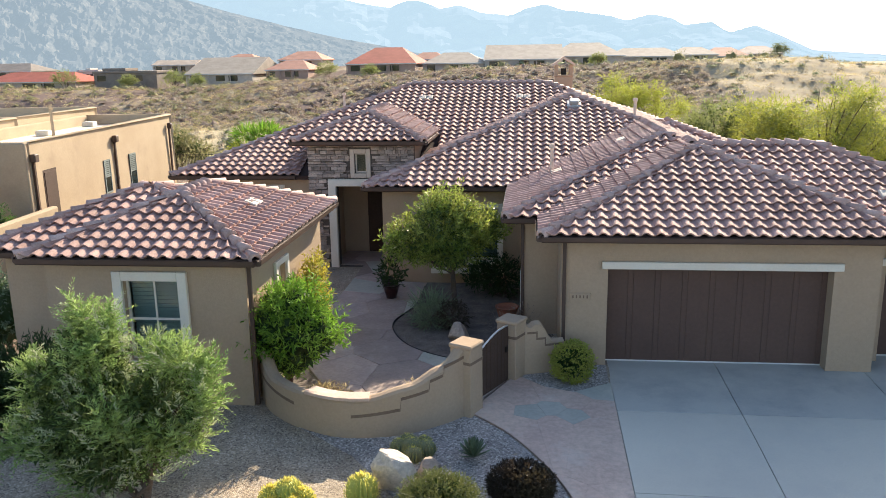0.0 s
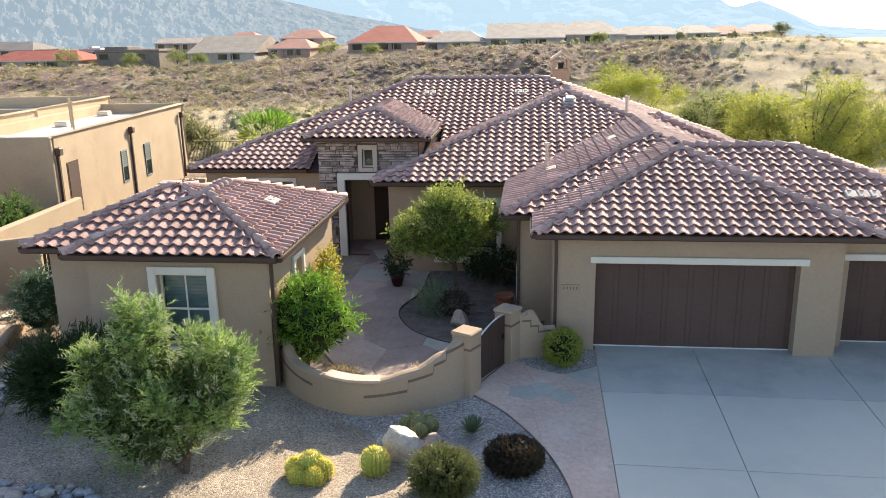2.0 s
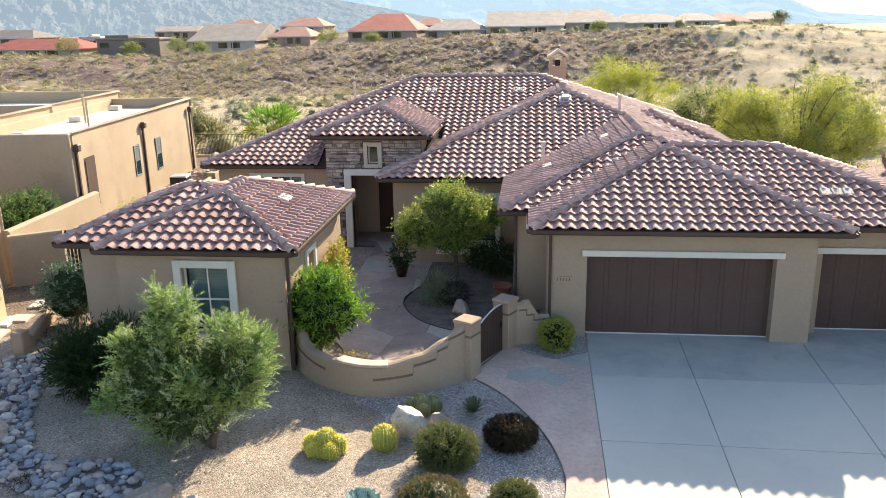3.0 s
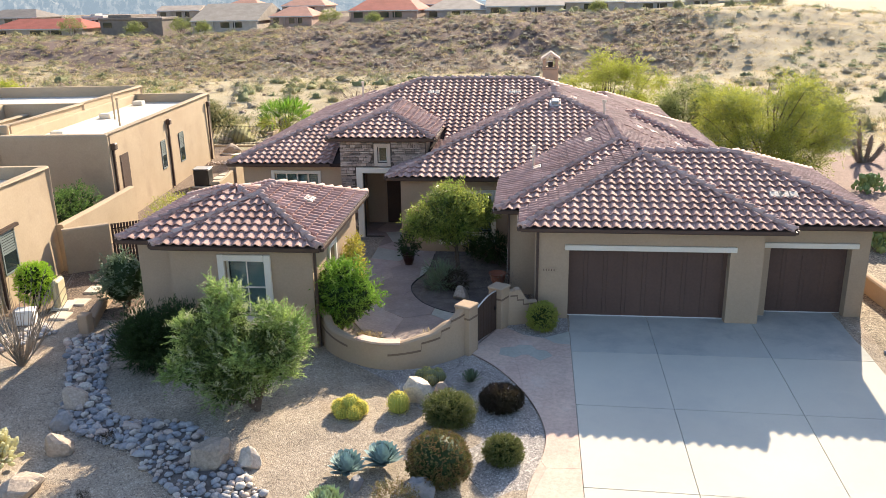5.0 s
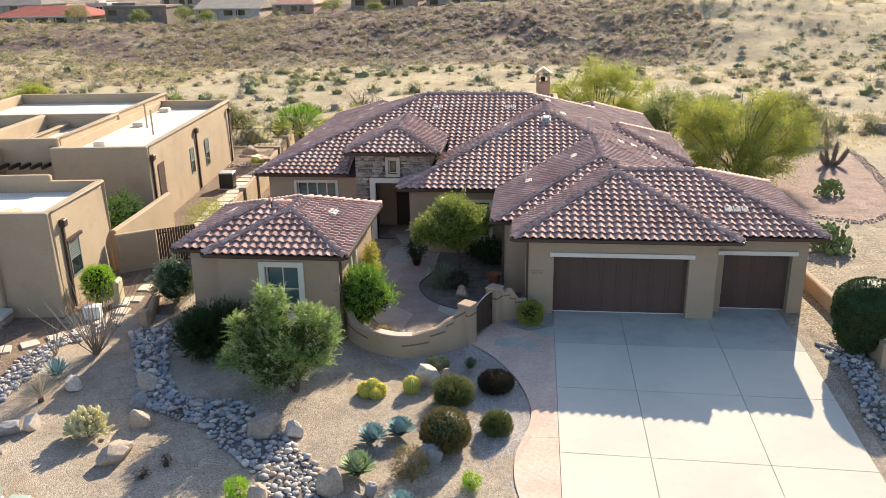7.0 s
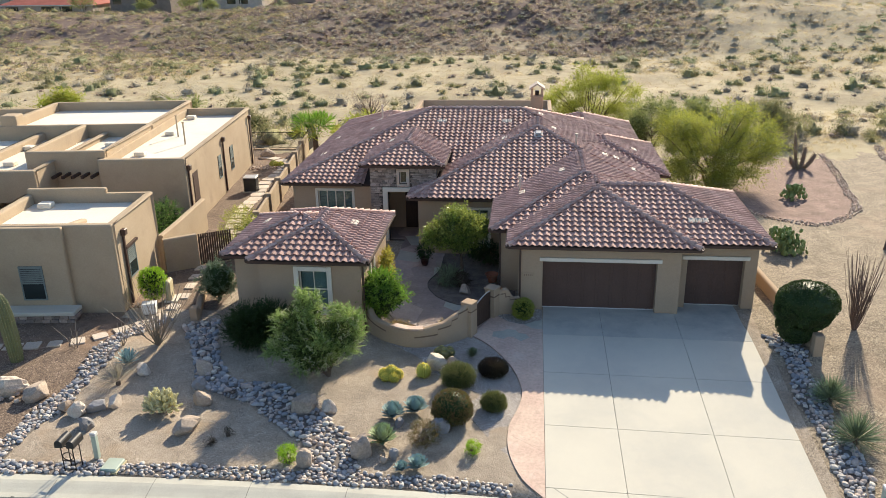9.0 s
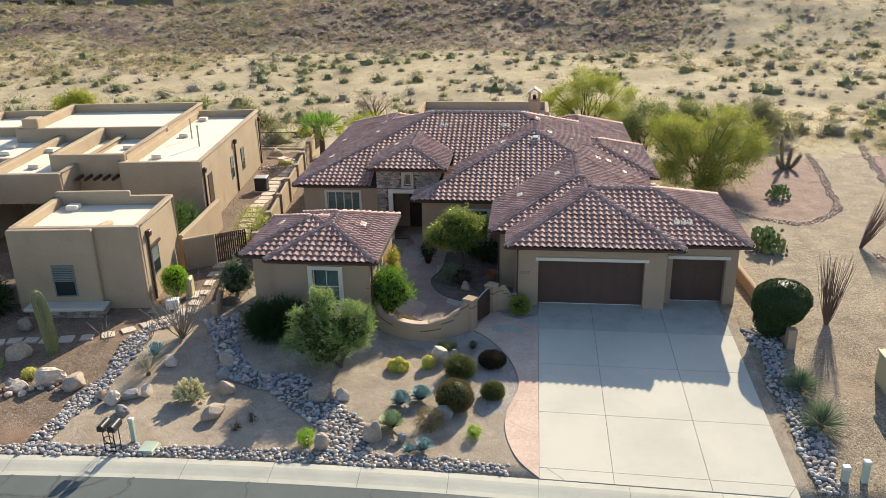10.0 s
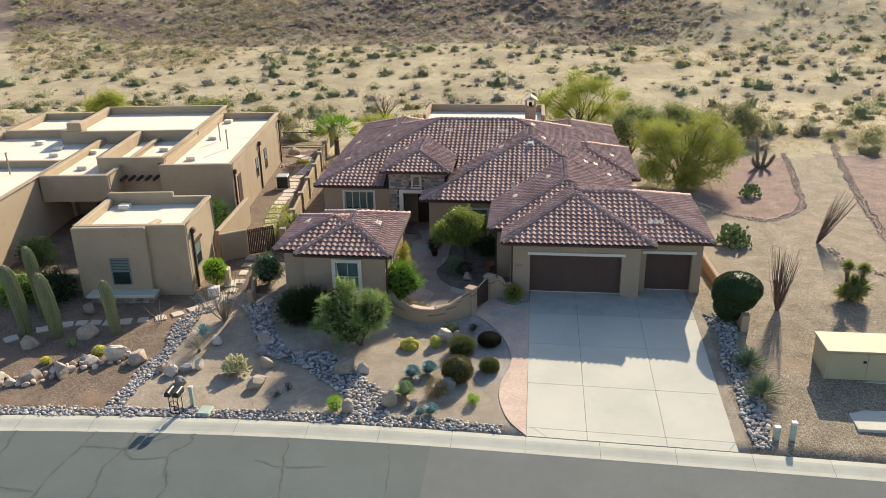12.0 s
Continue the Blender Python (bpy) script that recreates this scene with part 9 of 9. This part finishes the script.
def scrub_field(name, mat, label, count, place, size, leaves, leaf, seed, squash=0.6, slim=0.3, body=0.8):
    """Bushes strewn over a stretch of land: each a dense lumpy body in a coat of small leaves."""
    rng = np.random.default_rng(seed)
    r = random.Random(seed)
    P, D, L, cores, cfaces, nv = [], [], [], [], [], 0
    got = 0
    for _ in range(count * 6):
        if got >= count:
            break
        x, y = place(r)
        if abs(x) > 0.62 * (y + 30) + 6:
            continue
        if -13 < x < 9 and y < 48 or (-38 < x < -15.5 and y < 47):
            continue
        s = r.uniform(*size) * (0.7 + 0.6 * r.random())
        sq = squash * r.uniform(0.8, 1.25)
        z = land(x, y)
        n = int(leaves * (0.6 + 0.4 * s / size[1]))
        d = unit(rng.normal(size=(n, 3)))
        d[:, 2] = np.abs(d[:, 2])
        lob = unit(rng.normal(size=(5, 3)))
        k = 0.62 + 0.5 * np.max(d @ lob.T, axis=1, keepdims=True)
        P.append(np.array([x, y, z - 0.05]) + d * np.array([s, s, s * sq * 1.3]) * 0.5 * k * rng.uniform(0.5, 1.0, (n, 1)))
        D.append(unit(d + rng.normal(size=(n, 3)) * 0.5 + np.array([0, 0, 0.5])))
        L.append(leaf * (0.75 + 0.12 * s) * rng.uniform(0.7, 1.3, n))
        if body:
            cv, cf = r.choice(DOMES if leaves > 100 else FAR_DOMES)
            a = r.uniform(0, math.tau)
            turn = np.array([[math.cos(a), math.sin(a), 0], [-math.sin(a), math.cos(a), 0], [0, 0, 1]])
            cores.append((cv @ turn) * np.array([s, s, s * sq * 1.25]) * body + np.array([x, y, z]))
            cfaces += [tuple(q + nv for q in f) for f in cf]
            nv += len(cv)
        got += 1
    P, D, L = np.concatenate(P), np.concatenate(D), np.concatenate(L)
    lv, lf = leaf_mesh(P, D, L, L * slim, rng)
    if body:
        lv = [tuple(p) for p in np.concatenate(cores).tolist()] + lv
        lf = cfaces + [tuple(q + nv for q in f) for f in lf]
    ob = part(name, (lv, lf), mat, None, smooth=True)
    return tagged(ob, label, "desert shrubs", kind="stuff")


flat_at = lambda r: (r.uniform(-95, 95), 47 + 105 * r.random() ** 0.9)
face_at = lambda r: (r.uniform(-95, 40), r.uniform(154, 216))
west_at = lambda r: (r.uniform(-165, -60), r.uniform(120, 220))
east_at = lambda r: (r.uniform(20, 175), r.uniform(125, 225))
edge_at = lambda r: (r.uniform(-165, 175), r.uniform(212, 258))
scrub_field("flat_scrub", SCRUB[0], "olive desert shrubs on the flat", 220, flat_at, (1.6, 4.4), 250, 0.2, 1, body=0.62)
scrub_field("flat_scrub", SCRUB[1], "grey desert shrubs on the flat", 260, flat_at, (1.2, 3.6), 230, 0.2, 2, body=0.62)
scrub_field("flat_scrub", SCRUB[3], "green desert shrubs on the flat", 170, flat_at, (1.8, 4.8), 260, 0.2, 3, body=0.62)
scrub_field("flat_scrub", SCRUB[2], "brown desert shrubs on the flat", 420, flat_at, (0.6, 1.8), 110, 0.15, 4, body=0.62)
scrub_field("hill_scrub", SCRUB[2], "brown shrubs covering the slope", 1500, face_at, (1.0, 2.8), 40, 0.32, 5, slim=0.42)
scrub_field("hill_scrub", SCRUB[1], "grey shrubs covering the slope", 900, face_at, (1.0, 2.6), 40, 0.32, 6, slim=0.42)
scrub_field("hill_scrub", SCRUB[0], "olive shrubs covering the slope", 420, face_at, (1.0, 2.8), 40, 0.32, 7, slim=0.42)
scrub_field("hill_scrub", SCRUB[2], "brown shrubs on the gentle rise", 420, west_at, (0.9, 2.6), 40, 0.32, 12, slim=0.42)
scrub_field("hill_scrub", SCRUB[0], "olive shrubs on the gentle rise", 420, west_at, (1.2, 3.6), 50, 0.32, 13, slim=0.42)
scrub_field("hill_scrub", SCRUB[1], "grey shrubs on the straw hill", 420, east_at, (0.9, 3.0), 40, 0.32, 14, slim=0.42)
scrub_field("hill_scrub", SCRUB[3], "green shrubs on the straw hill", 220, east_at, (1.2, 3.6), 50, 0.32, 15, slim=0.42)
scrub_field("hill_scrub", SCRUB[3], "green shrubs among the hill houses", 170, edge_at, (1.2, 3.0), 60, 0.3, 8, 0.8)
scrub_field("hill_scrub", SCRUB[0], "olive desert trees among the hill houses", 34, edge_at, (3.0, 5.6), 260, 0.26, 9, 0.85)
scrub_field("dry_grass", STRAW, "straw-coloured grass tufts on the flat", 6500, flat_at, (0.5, 1.3), 15, 0.3, 10, 0.6, 0.14, body=0.0)
scrub_field("dry_grass", STRAW, "straw-coloured grass tufts on the slope", 2600, face_at, (0.6, 1.3), 16, 0.4, 11, 0.6, 0.2, body=0.0)
scrub_field("dry_grass", STRAW, "straw-coloured grass tufts on the gentle rise", 2600, west_at, (0.6, 1.3), 16, 0.4, 16, 0.6, 0.2, body=0.0)
scrub_field("dry_grass", STRAW, "straw-coloured grass tufts on the straw hill", 3600, east_at, (0.6, 1.3), 16, 0.4, 17, 0.6, 0.2, body=0.0)

yard_edge = lambda r: (r.uniform(9, 48), 45 + 9 * r.random())
scrub_field("edge_scrub", SCRUB[0], "olive shrubs along the yard's edge", 30, yard_edge, (1.4, 3.2), 420, 0.17, 21, 0.8, body=0.6)
scrub_field("edge_scrub", SCRUB[1], "grey shrubs along the yard's edge", 30, yard_edge, (1.0, 2.8), 380, 0.16, 22, 0.7, body=0.6)
scrub_field("edge_grass", STRAW, "pale grass tufts along the yard's edge", 160, yard_edge, (0.4, 0.9), 40, 0.3, 23, 0.7, 0.1, body=0.0)

# ---- flagstones, last ----
flagstones(PATH_REGION, 0.0015, 2.3, 3, walkway, grey=0.0, edge=0.002, greys=((0.3, 12.15), (0.72, 12.32), (1.1, 12.05), (1.75, 13.2)), also=((0.1, 11.6), (0.75, 11.7), (1.5, 11.6), (1.65, 12.35), (0.15, 12.75), (0.75, 12.9), (1.2, 12.6), (-0.4, 12.2)))
flagstones(COURT, 0.005, 1.25, 5, court, grey=0.22, stone=FLAG_C)
